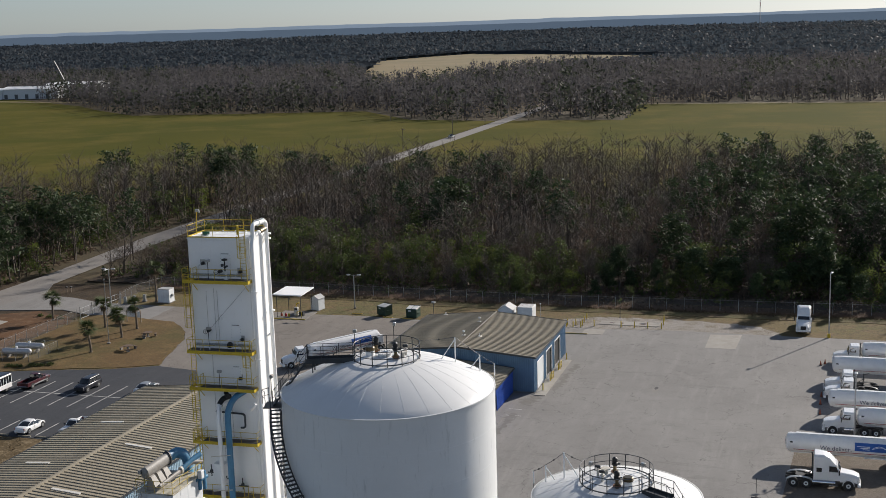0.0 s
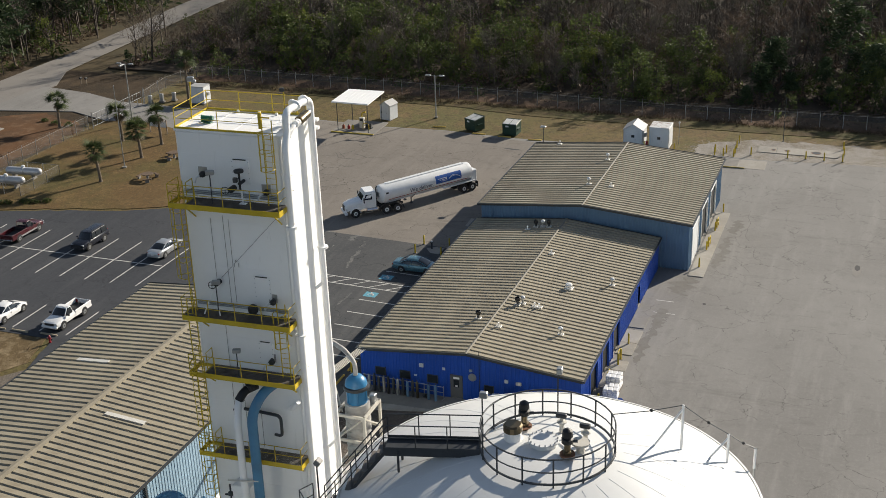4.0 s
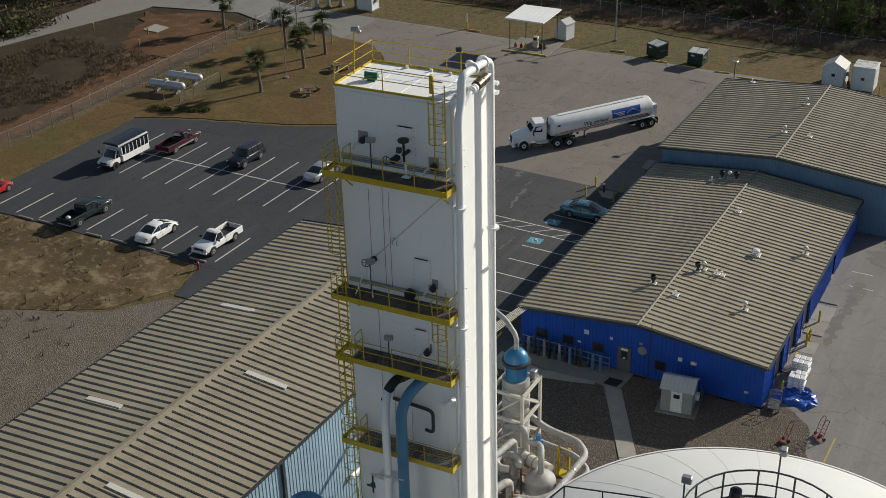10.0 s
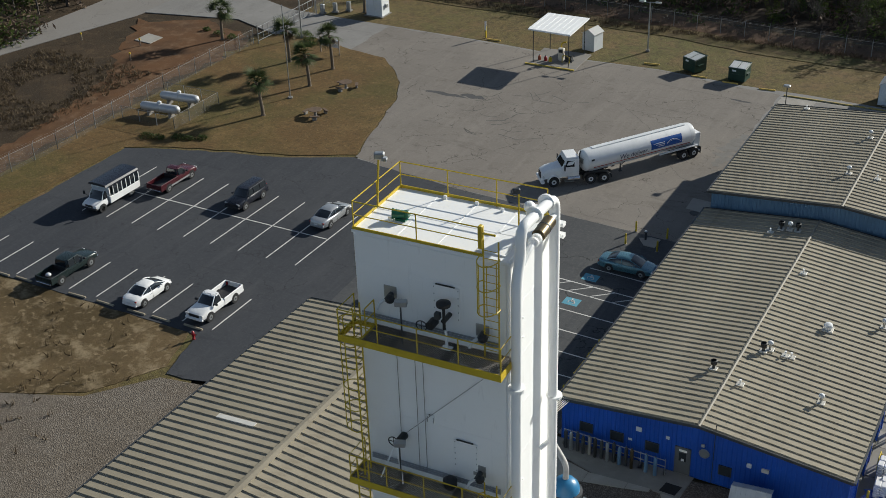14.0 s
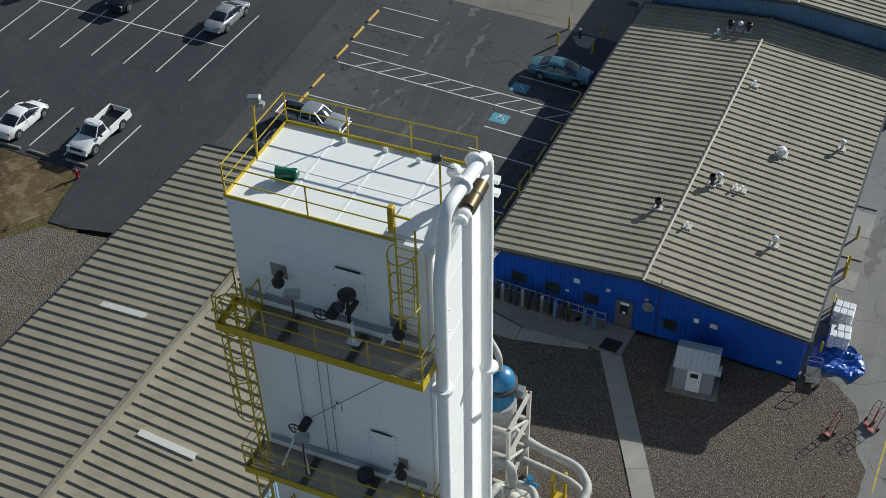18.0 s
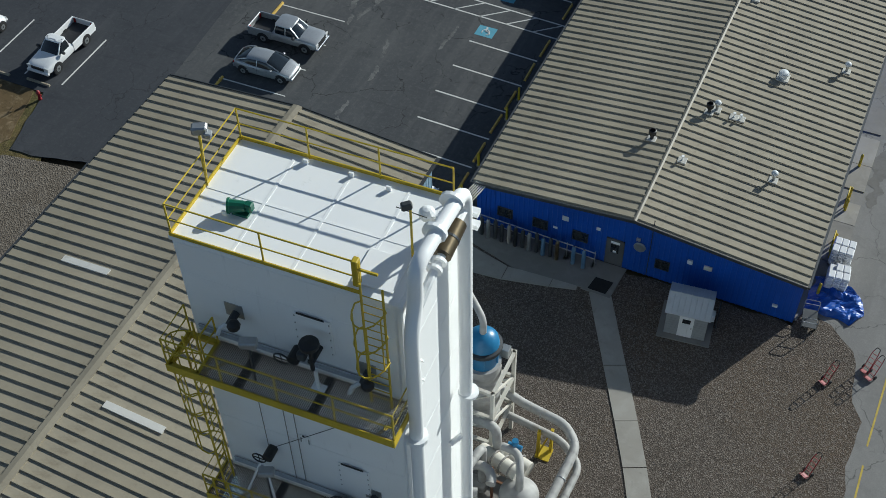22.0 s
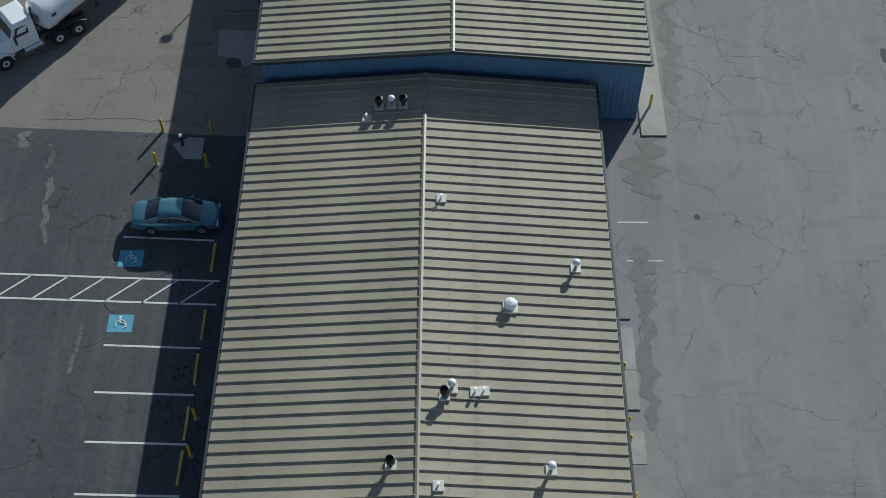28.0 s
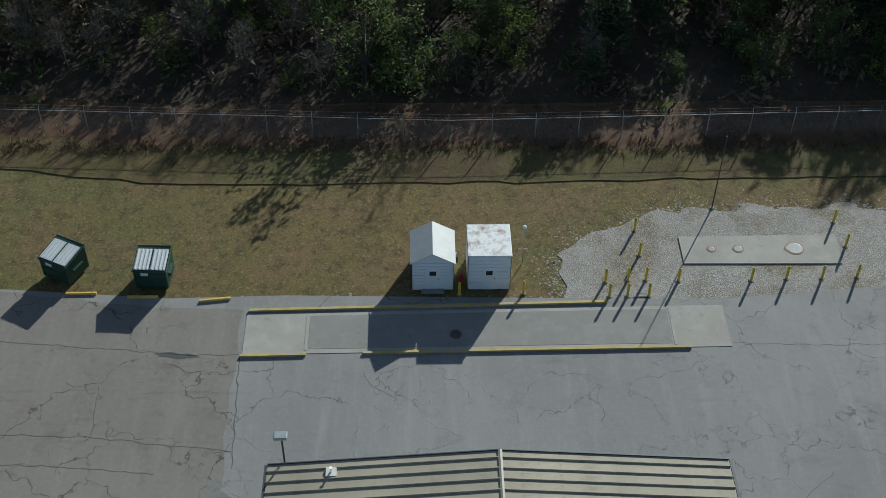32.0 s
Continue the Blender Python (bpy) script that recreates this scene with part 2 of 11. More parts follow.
def ground_mat(name, layers, rough=0.95, bump=0.6, bscale=9.0, dist=0.05, cells=0.0, cell_cols=None, spec=0.25):
    """Ground: (colour, noise scale, from, to, strength) layers over one another; optional pebbles."""
    m, nt, bs = nodes_of(name)
    co = nt.nodes.new("ShaderNodeTexCoord").outputs["Object"]
    c = layers[0][0]
    for k, (col, sc, lo, hi, st) in enumerate(layers[1:]):
        mp = nt.nodes.new("ShaderNodeMapping")
        mp.inputs["Location"].default_value = (17.3 * k, 5.1 * k, 3.7 * k)
        lin(nt, co, mp.inputs["Vector"])
        c = mixc(nt, ramp(nt, noise_node(nt, mp.outputs["Vector"], sc, 6, 0.62, 0.4), lo, hi, 0, st), c, col)
    h = noise_node(nt, co, bscale, 6, 0.75)
    if cells:
        vo = nt.nodes.new("ShaderNodeTexVoronoi")
        vo.inputs["Scale"].default_value = cells
        lin(nt, co, vo.inputs["Vector"])
        sp = nt.nodes.new("ShaderNodeSeparateColor")
        lin(nt, vo.outputs["Color"], sp.inputs["Color"])
        c = mixc(nt, ramp(nt, sp.outputs["Red"], 0.35, 1, 0, 0.8), c, cell_cols[0])
        c = mixc(nt, ramp(nt, sp.outputs["Green"], 0.55, 1, 0, 0.9), c, cell_cols[1])
        h = vo.outputs["Distance"]
    finish(nt, bs, c, rough, bump, h, dist)
    bs.inputs["Specular IOR Level"].default_value = spec
    MATS[name] = m
    return m


def asphalt_mat(name, col, light, dark, crack=0.5, cs=0.22, streak=0.4, patch=0.5):
    """Worn asphalt with patches, tyre streaks, cracks and fine stone."""
    m, nt, bs = nodes_of(name)
    co = nt.nodes.new("ShaderNodeTexCoord").outputs["Object"]
    c = mixc(nt, ramp(nt, noise_node(nt, co, 0.06, 6, 0.65, 0.5), 0.35, 0.68, 0, patch), col, light)
    c = mixc(nt, ramp(nt, noise_node(nt, scaled(nt, co, (1.0, 0.12, 1)), 0.7, 5, 0.7, 0.3), 0.5, 0.78, 0, streak), c, light)
    c = mixc(nt, ramp(nt, noise_node(nt, co, 0.5, 6, 0.7), 0.55, 0.8, 0, 0.6), c, dark)
    fine = noise_node(nt, co, 22, 3, 0.8)
    c = mixc(nt, ramp(nt, fine, 0.3, 0.7, 0, 0.3), c, dark)
    if crack:
        wob = nt.nodes.new("ShaderNodeVectorMath")
        wob.operation = "ADD"
        ns = nt.nodes.new("ShaderNodeTexNoise")
        ns.inputs["Scale"].default_value, ns.inputs["Detail"].default_value = 0.9, 5
        lin(nt, co, ns.inputs["Vector"])
        sc2 = nt.nodes.new("ShaderNodeVectorMath")
        sc2.operation = "SCALE"
        sc2.inputs["Scale"].default_value = 1.6
        lin(nt, ns.outputs["Color"], sc2.inputs[0])
        lin(nt, co, wob.inputs[0])
        lin(nt, sc2.outputs[0], wob.inputs[1])
        vo = nt.nodes.new("ShaderNodeTexVoronoi")
        vo.feature = "DISTANCE_TO_EDGE"
        vo.inputs["Scale"].default_value = cs
        lin(nt, wob.outputs[0], vo.inputs["Vector"])
        k = ramp(nt, vo.outputs["Distance"], 0.002, 0.010, 1, 0)
        mask = ramp(nt, noise_node(nt, co, 0.22, 5, 0.7), 0.45, 0.56, 0, crack)
        v2 = nt.nodes.new("ShaderNodeTexVoronoi")
        v2.feature = "DISTANCE_TO_EDGE"
        v2.inputs["Scale"].default_value = cs * 3.4
        lin(nt, wob.outputs[0], v2.inputs["Vector"])
        k2 = ramp(nt, v2.outputs["Distance"], 0.004, 0.026, 1, 0)
        mask2 = ramp(nt, noise_node(nt, co, 0.17, 6, 0.7, 0.8), 0.57, 0.65, 0, crack * 0.9)
        for kk, mm in ((k, mask), (k2, mask2)):
            mu = nt.nodes.new("ShaderNodeMath")
            mu.operation = "MULTIPLY"
            lin(nt, kk, mu.inputs[0])
            lin(nt, mm, mu.inputs[1])
            c = mixc(nt, mu.outputs[0], c, tuple(x * 0.4 for x in dark))
    grit = noise_node(nt, co, 3.2, 4, 0.8)
    c = mixc(nt, ramp(nt, grit, 0.5, 0.72, 0, 0.35), c, light)
    c = mixc(nt, ramp(nt, noise_node(nt, scaled(nt, co, (0.16, 1.4, 1)), 0.5, 6, 0.75, 0.8), 0.58, 0.72, 0, 0.45), c, dark)
    finish(nt, bs, c, 0.9, 0.35, fine, 0.02)
    bs.inputs["Specular IOR Level"].default_value = 0.3
    MATS[name] = m
    return m


def glass_mat(name, col, rough=0.06):
    m, nt, bs = nodes_of(name)
    co = nt.nodes.new("ShaderNodeTexCoord").outputs["Object"]
    finish(nt, bs, mixc(nt, noise_node(nt, co, 2.0), col, tuple(x * 1.5 for x in col)), rough)
    bs.inputs["Specular IOR Level"].default_value = 0.8
    MATS[name] = m
    return m


GRASS = ground_mat("dry_grass", [((0.142, 0.104, 0.038),), ((0.108, 0.108, 0.034), 0.05, 0.44, 0.62, 0.8), ((0.165, 0.105, 0.05), 0.35, 0.46, 0.64, 0.8), ((0.055, 0.043, 0.02), 1.7, 0.46, 0.66, 0.75), ((0.25, 0.19, 0.1), 5.0, 0.52, 0.68, 0.65), ((0.045, 0.036, 0.017), 8.0, 0.5, 0.66, 0.6)], bscale=14, bump=0.9)
STRAW = ground_mat("straw_grass", [((0.135, 0.093, 0.045),), ((0.075, 0.052, 0.022), 0.12, 0.4, 0.62, 0.9), ((0.30, 0.23, 0.14), 0.45, 0.52, 0.66, 0.7), ((0.28, 0.21, 0.125), 1.6, 0.54, 0.68, 0.8), ((0.06, 0.042, 0.02), 3.0, 0.5, 0.72, 0.6)], bscale=12, dist=0.12)
LAND = ground_mat("country_ground", [((0.095, 0.07, 0.035),), ((0.05, 0.042, 0.022), 0.01, 0.4, 0.6, 0.9), ((0.12, 0.085, 0.045), 0.08, 0.5, 0.7, 0.6), ((0.04, 0.03, 0.018), 0.8, 0.45, 0.7, 0.6)], bscale=5)
FIELD = ground_mat("winter_field", [((0.088, 0.08, 0.013),), ((0.06, 0.066, 0.011), 0.006, 0.4, 0.62, 0.9), ((0.12, 0.098, 0.022), 0.02, 0.46, 0.64, 0.8), ((0.07, 0.066, 0.016), 0.15, 0.45, 0.7, 0.6)], bscale=1.5, spec=0.04)
TANFIELD = ground_mat("stubble_field", [((0.22, 0.17, 0.09),), ((0.16, 0.14, 0.07), 0.01, 0.4, 0.6, 0.7), ((0.26, 0.2, 0.12), 0.05, 0.5, 0.7, 0.5)], bscale=1.5)
# leaf litter, its browns darkened to carry the shade under the trees
SHADED_LITTER = ground_mat("shaded_leaf_litter", [((0.062, 0.044, 0.03),), ((0.04, 0.03, 0.02), 0.2, 0.4, 0.62, 0.9), ((0.09, 0.06, 0.04), 0.9, 0.5, 0.7, 0.6), ((0.03, 0.028, 0.018), 2.5, 0.5, 0.7, 0.6)], bscale=10, dist=0.12)
BANK = ground_mat("bank_grass", [((0.125, 0.092, 0.036),), ((0.085, 0.085, 0.028), 0.09, 0.42, 0.6, 0.8), ((0.10, 0.066, 0.036), 0.3, 0.48, 0.62, 0.9), ((0.055, 0.042, 0.02), 1.7, 0.5, 0.68, 0.7), ((0.21, 0.155, 0.08), 5.0, 0.54, 0.74, 0.55)], bscale=12, dist=0.1, bump=0.9)
SCRUB = ground_mat("brown_scrub", [((0.054, 0.035, 0.019),), ((0.032, 0.022, 0.012), 0.15, 0.4, 0.62, 0.9), ((0.105, 0.07, 0.038), 0.6, 0.52, 0.7, 0.6), ((0.045, 0.034, 0.02), 2.6, 0.5, 0.7, 0.6), ((0.17, 0.13, 0.075), 6.0, 0.56, 0.76, 0.5)], bscale=12, dist=0.12)
LAWN = ground_mat("brown_lawn", [((0.128, 0.076, 0.028),), ((0.09, 0.076, 0.022), 0.09, 0.42, 0.6, 0.9), ((0.18, 0.115, 0.045), 0.4, 0.48, 0.68, 0.75), ((0.055, 0.04, 0.018), 1.9, 0.5, 0.68, 0.65), ((0.24, 0.165, 0.075), 5.0, 0.53, 0.7, 0.6), ((0.045, 0.034, 0.016), 8.0, 0.5, 0.68, 0.55)], bscale=14, bump=0.9)
DIRT = ground_mat("red_dirt", [((0.115, 0.055, 0.023),), ((0.075, 0.04, 0.02), 0.2, 0.4, 0.62, 0.9), ((0.19, 0.12, 0.07), 0.6, 0.5, 0.7, 0.6), ((0.09, 0.06, 0.03), 2.2, 0.55, 0.75, 0.5)], bscale=10)
EDGE = ground_mat("fence_line_soil", [((0.105, 0.058, 0.034),), ((0.075, 0.045, 0.027), 0.15, 0.4, 0.62, 0.8), ((0.15, 0.085, 0.05), 0.5, 0.5, 0.7, 0.6), ((0.05, 0.04, 0.02), 2.2, 0.5, 0.7, 0.6)], bscale=10)
GRAVEL = ground_mat("brown_gravel", [((0.112, 0.09, 0.073),), ((0.08, 0.064, 0.052), 0.25, 0.4, 0.65, 0.6), ((0.14, 0.117, 0.096), 1.2, 0.5, 0.7, 0.5), ((0.125, 0.088, 0.056), 0.12, 0.5, 0.7, 0.6)], bump=0.7, dist=0.05, cells=17.0, cell_cols=[(0.052, 0.043, 0.036), (0.22, 0.19, 0.162)])
PALEGRAVEL = ground_mat("pale_gravel", [((0.27, 0.247, 0.22),), ((0.15, 0.12, 0.07), 0.22, 0.46, 0.6, 0.95), ((0.34, 0.32, 0.29), 0.6, 0.5, 0.7, 0.7), ((0.12, 0.09, 0.05), 1.6, 0.55, 0.75, 0.6)], bump=0.7, dist=0.04, cells=19.0, cell_cols=[(0.17, 0.15, 0.125), (0.40, 0.375, 0.345)])
GREYGRAVEL = ground_mat("yard_gravel", [((0.155, 0.13, 0.105),), ((0.12, 0.095, 0.07), 0.08, 0.4, 0.62, 0.9), ((0.20, 0.175, 0.15), 0.5, 0.5, 0.7, 0.6), ((0.09, 0.07, 0.05), 2.5, 0.5, 0.75, 0.5)], bump=0.8, dist=0.05, cells=11.0, cell_cols=[(0.105, 0.088, 0.07), (0.22, 0.19, 0.155)])
YARD = asphalt_mat("old_asphalt", (0.20, 0.192, 0.182), (0.295, 0.285, 0.27), (0.118, 0.112, 0.105), crack=0.6, streak=0.8, patch=0.7)
YARD_N = asphalt_mat("brown_asphalt", (0.172, 0.153, 0.134), (0.29, 0.262, 0.23), (0.075, 0.064, 0.054), crack=0.75, streak=0.55, patch=0.6)
LOT = asphalt_mat("dark_asphalt", (0.039, 0.043, 0.051), (0.088, 0.09, 0.095), (0.024, 0.027, 0.033), crack=0.5, streak=0.45, patch=0.4)
LOT_MID = asphalt_mat("faded_asphalt", (0.055, 0.058, 0.063), (0.15, 0.15, 0.145), (0.03, 0.032, 0.036), crack=0.85, streak=0.55, patch=0.35)
ROAD = asphalt_mat("road_asphalt", (0.21, 0.195, 0.18), (0.27, 0.255, 0.235), (0.15, 0.14, 0.13), streak=0.2)
PATCH = asphalt_mat("new_patch_asphalt", (0.075, 0.074, 0.076), (0.10, 0.1, 0.1), (0.05, 0.05, 0.052), crack=0)
CONC = ground_mat("concrete", [((0.33, 0.31, 0.275),), ((0.26, 0.24, 0.21), 0.3, 0.4, 0.65, 0.7), ((0.40, 0.38, 0.35), 0.9, 0.5, 0.7, 0.5), ((0.17, 0.155, 0.135), 1.7, 0.6, 0.78, 0.6)], rough=0.88, bump=0.15, bscale=25, dist=0.01)
CONC_D = ground_mat("worn_concrete", [((0.235, 0.222, 0.205),), ((0.19, 0.18, 0.165), 0.2, 0.4, 0.65, 0.7), ((0.29, 0.28, 0.26), 0.9, 0.5, 0.7, 0.5), ((0.13, 0.12, 0.105), 1.7, 0.6, 0.78, 0.6)], rough=0.88, bump=0.15, bscale=25, dist=0.01)
LINE = coat("line_paint", (0.62, 0.61, 0.58), 0.8, var=0.1, scale=2, fine=9, stain=(0.13, 0.12, 0.11), amount=0.35)
LINE_Y = coat("yellow_line_paint", (0.50, 0.36, 0.06), 0.8, var=0.15, scale=2, fine=9, stain=(0.2, 0.17, 0.12), amount=0.4)
BLUEPAINT = coat("blue_marking_paint", (0.10, 0.32, 0.42), 0.8, stain=(0.25, 0.33, 0.35), amount=0.3)
ROOF = coat("roof_metal", (0.318, 0.278, 0.205), 0.72, 0.0, var=0.16, scale=0.3, fine=6, stain=(0.19, 0.155, 0.105), amount=0.3, bump=0.03, rand=0.06)
ROOF_S = coat("roof_rib_trim", (0.36, 0.325, 0.255), 0.5, 0.15, var=0.12, scale=0.5, fine=6, stain=(0.18, 0.15, 0.11), amount=0.2)
RIDGE = coat("ridge_cap_metal", (0.26, 0.235, 0.19), 0.5, 0.1, var=0.1, scale=0.5, stain=(0.22, 0.17, 0.1), amount=0.25)
SKYLIGHT = coat("skylight_sheet", (0.62, 0.60, 0.55), 0.45, var=0.06, scale=1.5, stain=(0.42, 0.38, 0.3), amount=0.25)
WALL_BLUE = coat("royal_blue_metal", (0.011, 0.078, 0.42), 0.42, 0.1, var=0.12, scale=0.5, fine=8, stain=(0.03, 0.07, 0.2), amount=0.15, streak=True)
WALL_SLATE = coat("slate_blue_metal", (0.10, 0.195, 0.31), 0.5, 0.1, var=0.14, scale=0.4, fine=8, stain=(0.13, 0.15, 0.18), amount=0.2, streak=True)
WALL_PALE = coat("pale_blue_metal", (0.30, 0.43, 0.53), 0.5, 0.1, var=0.12, scale=0.4, fine=8, stain=(0.2, 0.26, 0.3), amount=0.25, streak=True)
WHITE = coat("white_paint", (0.9, 0.9, 0.885), 0.42, var=0.03, scale=0.35, fine=4, stain=(0.66, 0.66, 0.64), amount=0.12, streak=True, bump=0.02)
TANKW = coat("tank_white_paint", (0.74, 0.755, 0.755), 0.36, var=0.04, scale=0.25, fine=3, stain=(0.44, 0.46, 0.455), amount=0.24, streak=True, bump=0.02)
DOMEW = coat("dome_white_paint", (0.72, 0.725, 0.715), 0.42, var=0.035, scale=0.4, fine=5, stain=(0.62, 0.63, 0.63), amount=0.1, bump=0.02)
YELLOW = coat("safety_yellow", (0.56, 0.40, 0.02), 0.5, var=0.12, scale=1.5, fine=10, stain=(0.35, 0.24, 0.05), amount=0.25)
BLACK = coat("black_paint", (0.018, 0.019, 0.02), 0.5, var=0.2)
DKSTEEL = coat("dark_steel", (0.055, 0.06, 0.065), 0.5, 0.3, var=0.2, stain=(0.09, 0.07, 0.05), amount=0.2)
GALV = coat("galvanised_steel", (0.42, 0.43, 0.43), 0.42, 0.75, var=0.15, scale=2, fine=12)
GRATE = coat("steel_grating", (0.17, 0.155, 0.14), 0.6, 0.4, var=0.2, scale=2)
BROWNSTEEL = coat("bronze_steel", (0.16, 0.125, 0.075), 0.35, 0.8, var=0.25, scale=2)
INSUL = coat("dull_insulation_jacket", (0.4, 0.39, 0.37), 0.68, 0.12, var=0.18, scale=2.5, fine=10, stain=(0.30, 0.27, 0.23), amount=0.3)
GREYPAINT = coat("warm_grey_paint", (0.27, 0.255, 0.235), 0.55, var=0.12, scale=1, stain=(0.16, 0.13, 0.1), amount=0.25)
PIPEBLUE = coat("pipe_blue_paint", (0.055, 0.20, 0.34), 0.42, var=0.15, scale=0.8, stain=(0.12, 0.2, 0.27), amount=0.25)
VESBLUE = coat("vessel_blue_paint", (0.025, 0.17, 0.34), 0.35, var=0.12, scale=1, stain=(0.05, 0.14, 0.22), amount=0.2)
CREAM = coat("cream_steel_paint", (0.60, 0.57, 0.50), 0.5, var=0.1, scale=1, stain=(0.35, 0.27, 0.2), amount=0.3)
RUST = coat("rust", (0.23, 0.11, 0.06), 0.8, 0.1, var=0.3, scale=3, stain=(0.1, 0.05, 0.03), amount=0.3)
GREEN = coat("green_enamel", (0.01, 0.12, 0.07), 0.35, var=0.15)
DUMPGREEN = coat("dumpster_green", (0.012, 0.045, 0.03), 0.5, var=0.2, stain=(0.05, 0.05, 0.035), amount=0.2)
RED = coat("red_enamel", (0.3, 0.014, 0.022), 0.4, var=0.15)
ORANGE = coat("orange_plastic", (0.30, 0.07, 0.03), 0.6)
RUBBER = coat("tyre_rubber", (0.022, 0.022, 0.023), 0.8, var=0.2)
GLASS = glass_mat("dark_glass", (0.012, 0.016, 0.02))
WINGLASS = glass_mat("window_glass", (0.02, 0.024, 0.028))
CHROME = coat("chrome", (0.7, 0.7, 0.7), 0.15, 1.0, var=0.05)
LAMPGLASS = coat("lamp_lens", (0.7, 0.7, 0.68), 0.15, var=0.05)
TAIL = coat("tail_lens", (0.35, 0.02, 0.02), 0.2, var=0.1)
TARP = coat("blue_tarp", (0.01, 0.085, 0.4), 0.38, var=0.2, scale=2)
BAGS = coat("white_bags", (0.72, 0.72, 0.72), 0.6, var=0.06, scale=3)
TABLEWOOD = coat("dark_table_wood", (0.13, 0.085, 0.055), 0.8, var=0.25, scale=2, fine=18)
VENTBASE = coat("vent_flashing", (0.55, 0.53, 0.48), 0.5, 0.2, var=0.12, scale=3)
WOOD = coat("weathered_wood", (0.24, 0.19, 0.14), 0.8, var=0.2, scale=1.5, fine=20)
SHEDW = coat("shed_white_siding", (0.66, 0.68, 0.69), 0.5, var=0.06, scale=1, stain=(0.4, 0.4, 0.38), amount=0.2, streak=True)
LIDGREY = coat("dumpster_lid", (0.58, 0.59, 0.58), 0.5, var=0.1, stain=(0.3, 0.29, 0.26), amount=0.15)
SHEDROOF = coat("shed_roof", (0.38, 0.38, 0.37), 0.55, var=0.1, stain=(0.28, 0.14, 0.07), amount=0.12)
RUSTROOF = coat("rusty_white_roof", (0.66, 0.66, 0.65), 0.5, var=0.08, stain=(0.20, 0.09, 0.045), amount=0.5)
KIOSKROOF = coat("pale_ribbed_sheet", (0.52, 0.54, 0.55), 0.5, 0.1, var=0.08, scale=1.5, stain=(0.36, 0.37, 0.37), amount=0.25)
GREYSIDING = coat("grey_siding", (0.30, 0.32, 0.33), 0.5, 0.2, var=0.1, stain=(0.2, 0.2, 0.2), amount=0.2)
DOORGREY = coat("door_grey", (0.10, 0.105, 0.11), 0.5, var=0.1)
MAT_BLACK = coat("rubber_mat", (0.015, 0.015, 0.015), 0.9)
BARK = coat("bark", (0.072, 0.06, 0.05), 0.95, var=0.25, scale=1.5, fine=12, bump=0.3)
PALMBARK = coat("palm_bark", (0.16, 0.125, 0.09), 0.95, var=0.25, scale=3, fine=14, bump=0.4)

# ---- ground ----
def sheet(name, poly, z, mat, label, category, thick=0.12):
    g = Geo()
    n = len(poly)
    g.add([(x, y, z) for x, y in poly] + [(x, y, z - thick) for x, y in poly], [tuple(range(n))] + [(i, i + n, (i + 1) % n + n, (i + 1) % n) for i in range(n)])
    return solid(name, g, mat, label, category, kind="structure")


_g = Geo()
_xs = [-4600, -2600, -1400, -800, -450, -260, -160, -110, -60, 0, 60, 110, 160, 260, 450, 800, 1400, 2600, 4600]
_ys = [-400, -100, 0, 60, 100, 140, 180, 215, 260, 320, 400, 520, 680, 1000, 1500, 2200, 3000, 3800, 4700]


def land_height(x, y):
    d = max(0.0, math.hypot(x, y) - 900) / 3000
    d = min(d, 1.2)
    return -0.3 + 12 * d ** 3 + d * 7 * noise.noise(Vector((x / 900, y / 700, 0.3)))


_g.add([(x, y, land_height(x, y)) for y in _ys for x in _xs], [(j * len(_xs) + i, j * len(_xs) + i + 1, (j + 1) * len(_xs) + i + 1, (j + 1) * len(_xs) + i) for j in range(len(_ys) - 1) for i in range(len(_xs) - 1)])
solid("ground", _g, LAND, "open brown country ground reaching to the horizon", "ground", kind="structure")
# grass of the site: island with the palms, strip before the fence, verge by the parking
sheet("site_grass", [(-78, 100), (-78, 214), (85, 214), (85, 100), (60, 100), (60, 189), (-46, 189), (-46, 152), (-36, 117), (-36, 100)], -0.06, GRASS, "short dry winter grass, tan and green, around the yard", "grass", 0.1)
def ragged(poly, amp=0.5, step=1.5, seed=0.0):
    """The outline cut into short pieces that wander a little."""
    out = []
    for (ax, ay), (bx, by) in zip(poly, poly[1:] + poly[:1]):
        n = max(1, int(math.hypot(bx - ax, by - ay) / step))
        for k in range(n):
            x, y = ax + (bx - ax) * k / n, ay + (by - ay) * k / n
            out.append((x + amp * noise.noise(Vector((x / 1.7, y / 1.7, seed))), y + amp * noise.noise(Vector((x / 1.7, y / 1.7, seed + 7)))))
    return out


sheet("forest_floor", ragged([(-95, 208.8), (-40, 209.2), (20, 208.6), (110, 209.5), (110, 345), (-95, 345)], 0.8, 2.5), -0.03, SHADED_LITTER, "brown leaf litter beneath the trees, darkened for their shade", "soil", 0.2)
sheet("upper_grass", ragged([(-78, 201.6), (-40, 201.7), (-11, 201.4), (20, 201.7), (85, 202.2), (85, 209.8), (-78, 209.8)], 0.25, 1.5), 0.0, BANK, "tan winter grass above a low bank along the fence", "grass", 0.25)
sheet("fence_strip", ragged([(-76, 205.4), (-40, 205.3), (20, 204.9), (84, 206.0), (84, 209.6), (-76, 209.6)], 0.5, 1.2), 0.006, EDGE, "bare reddish-brown soil along the chain-link fence", "soil", 0.05)
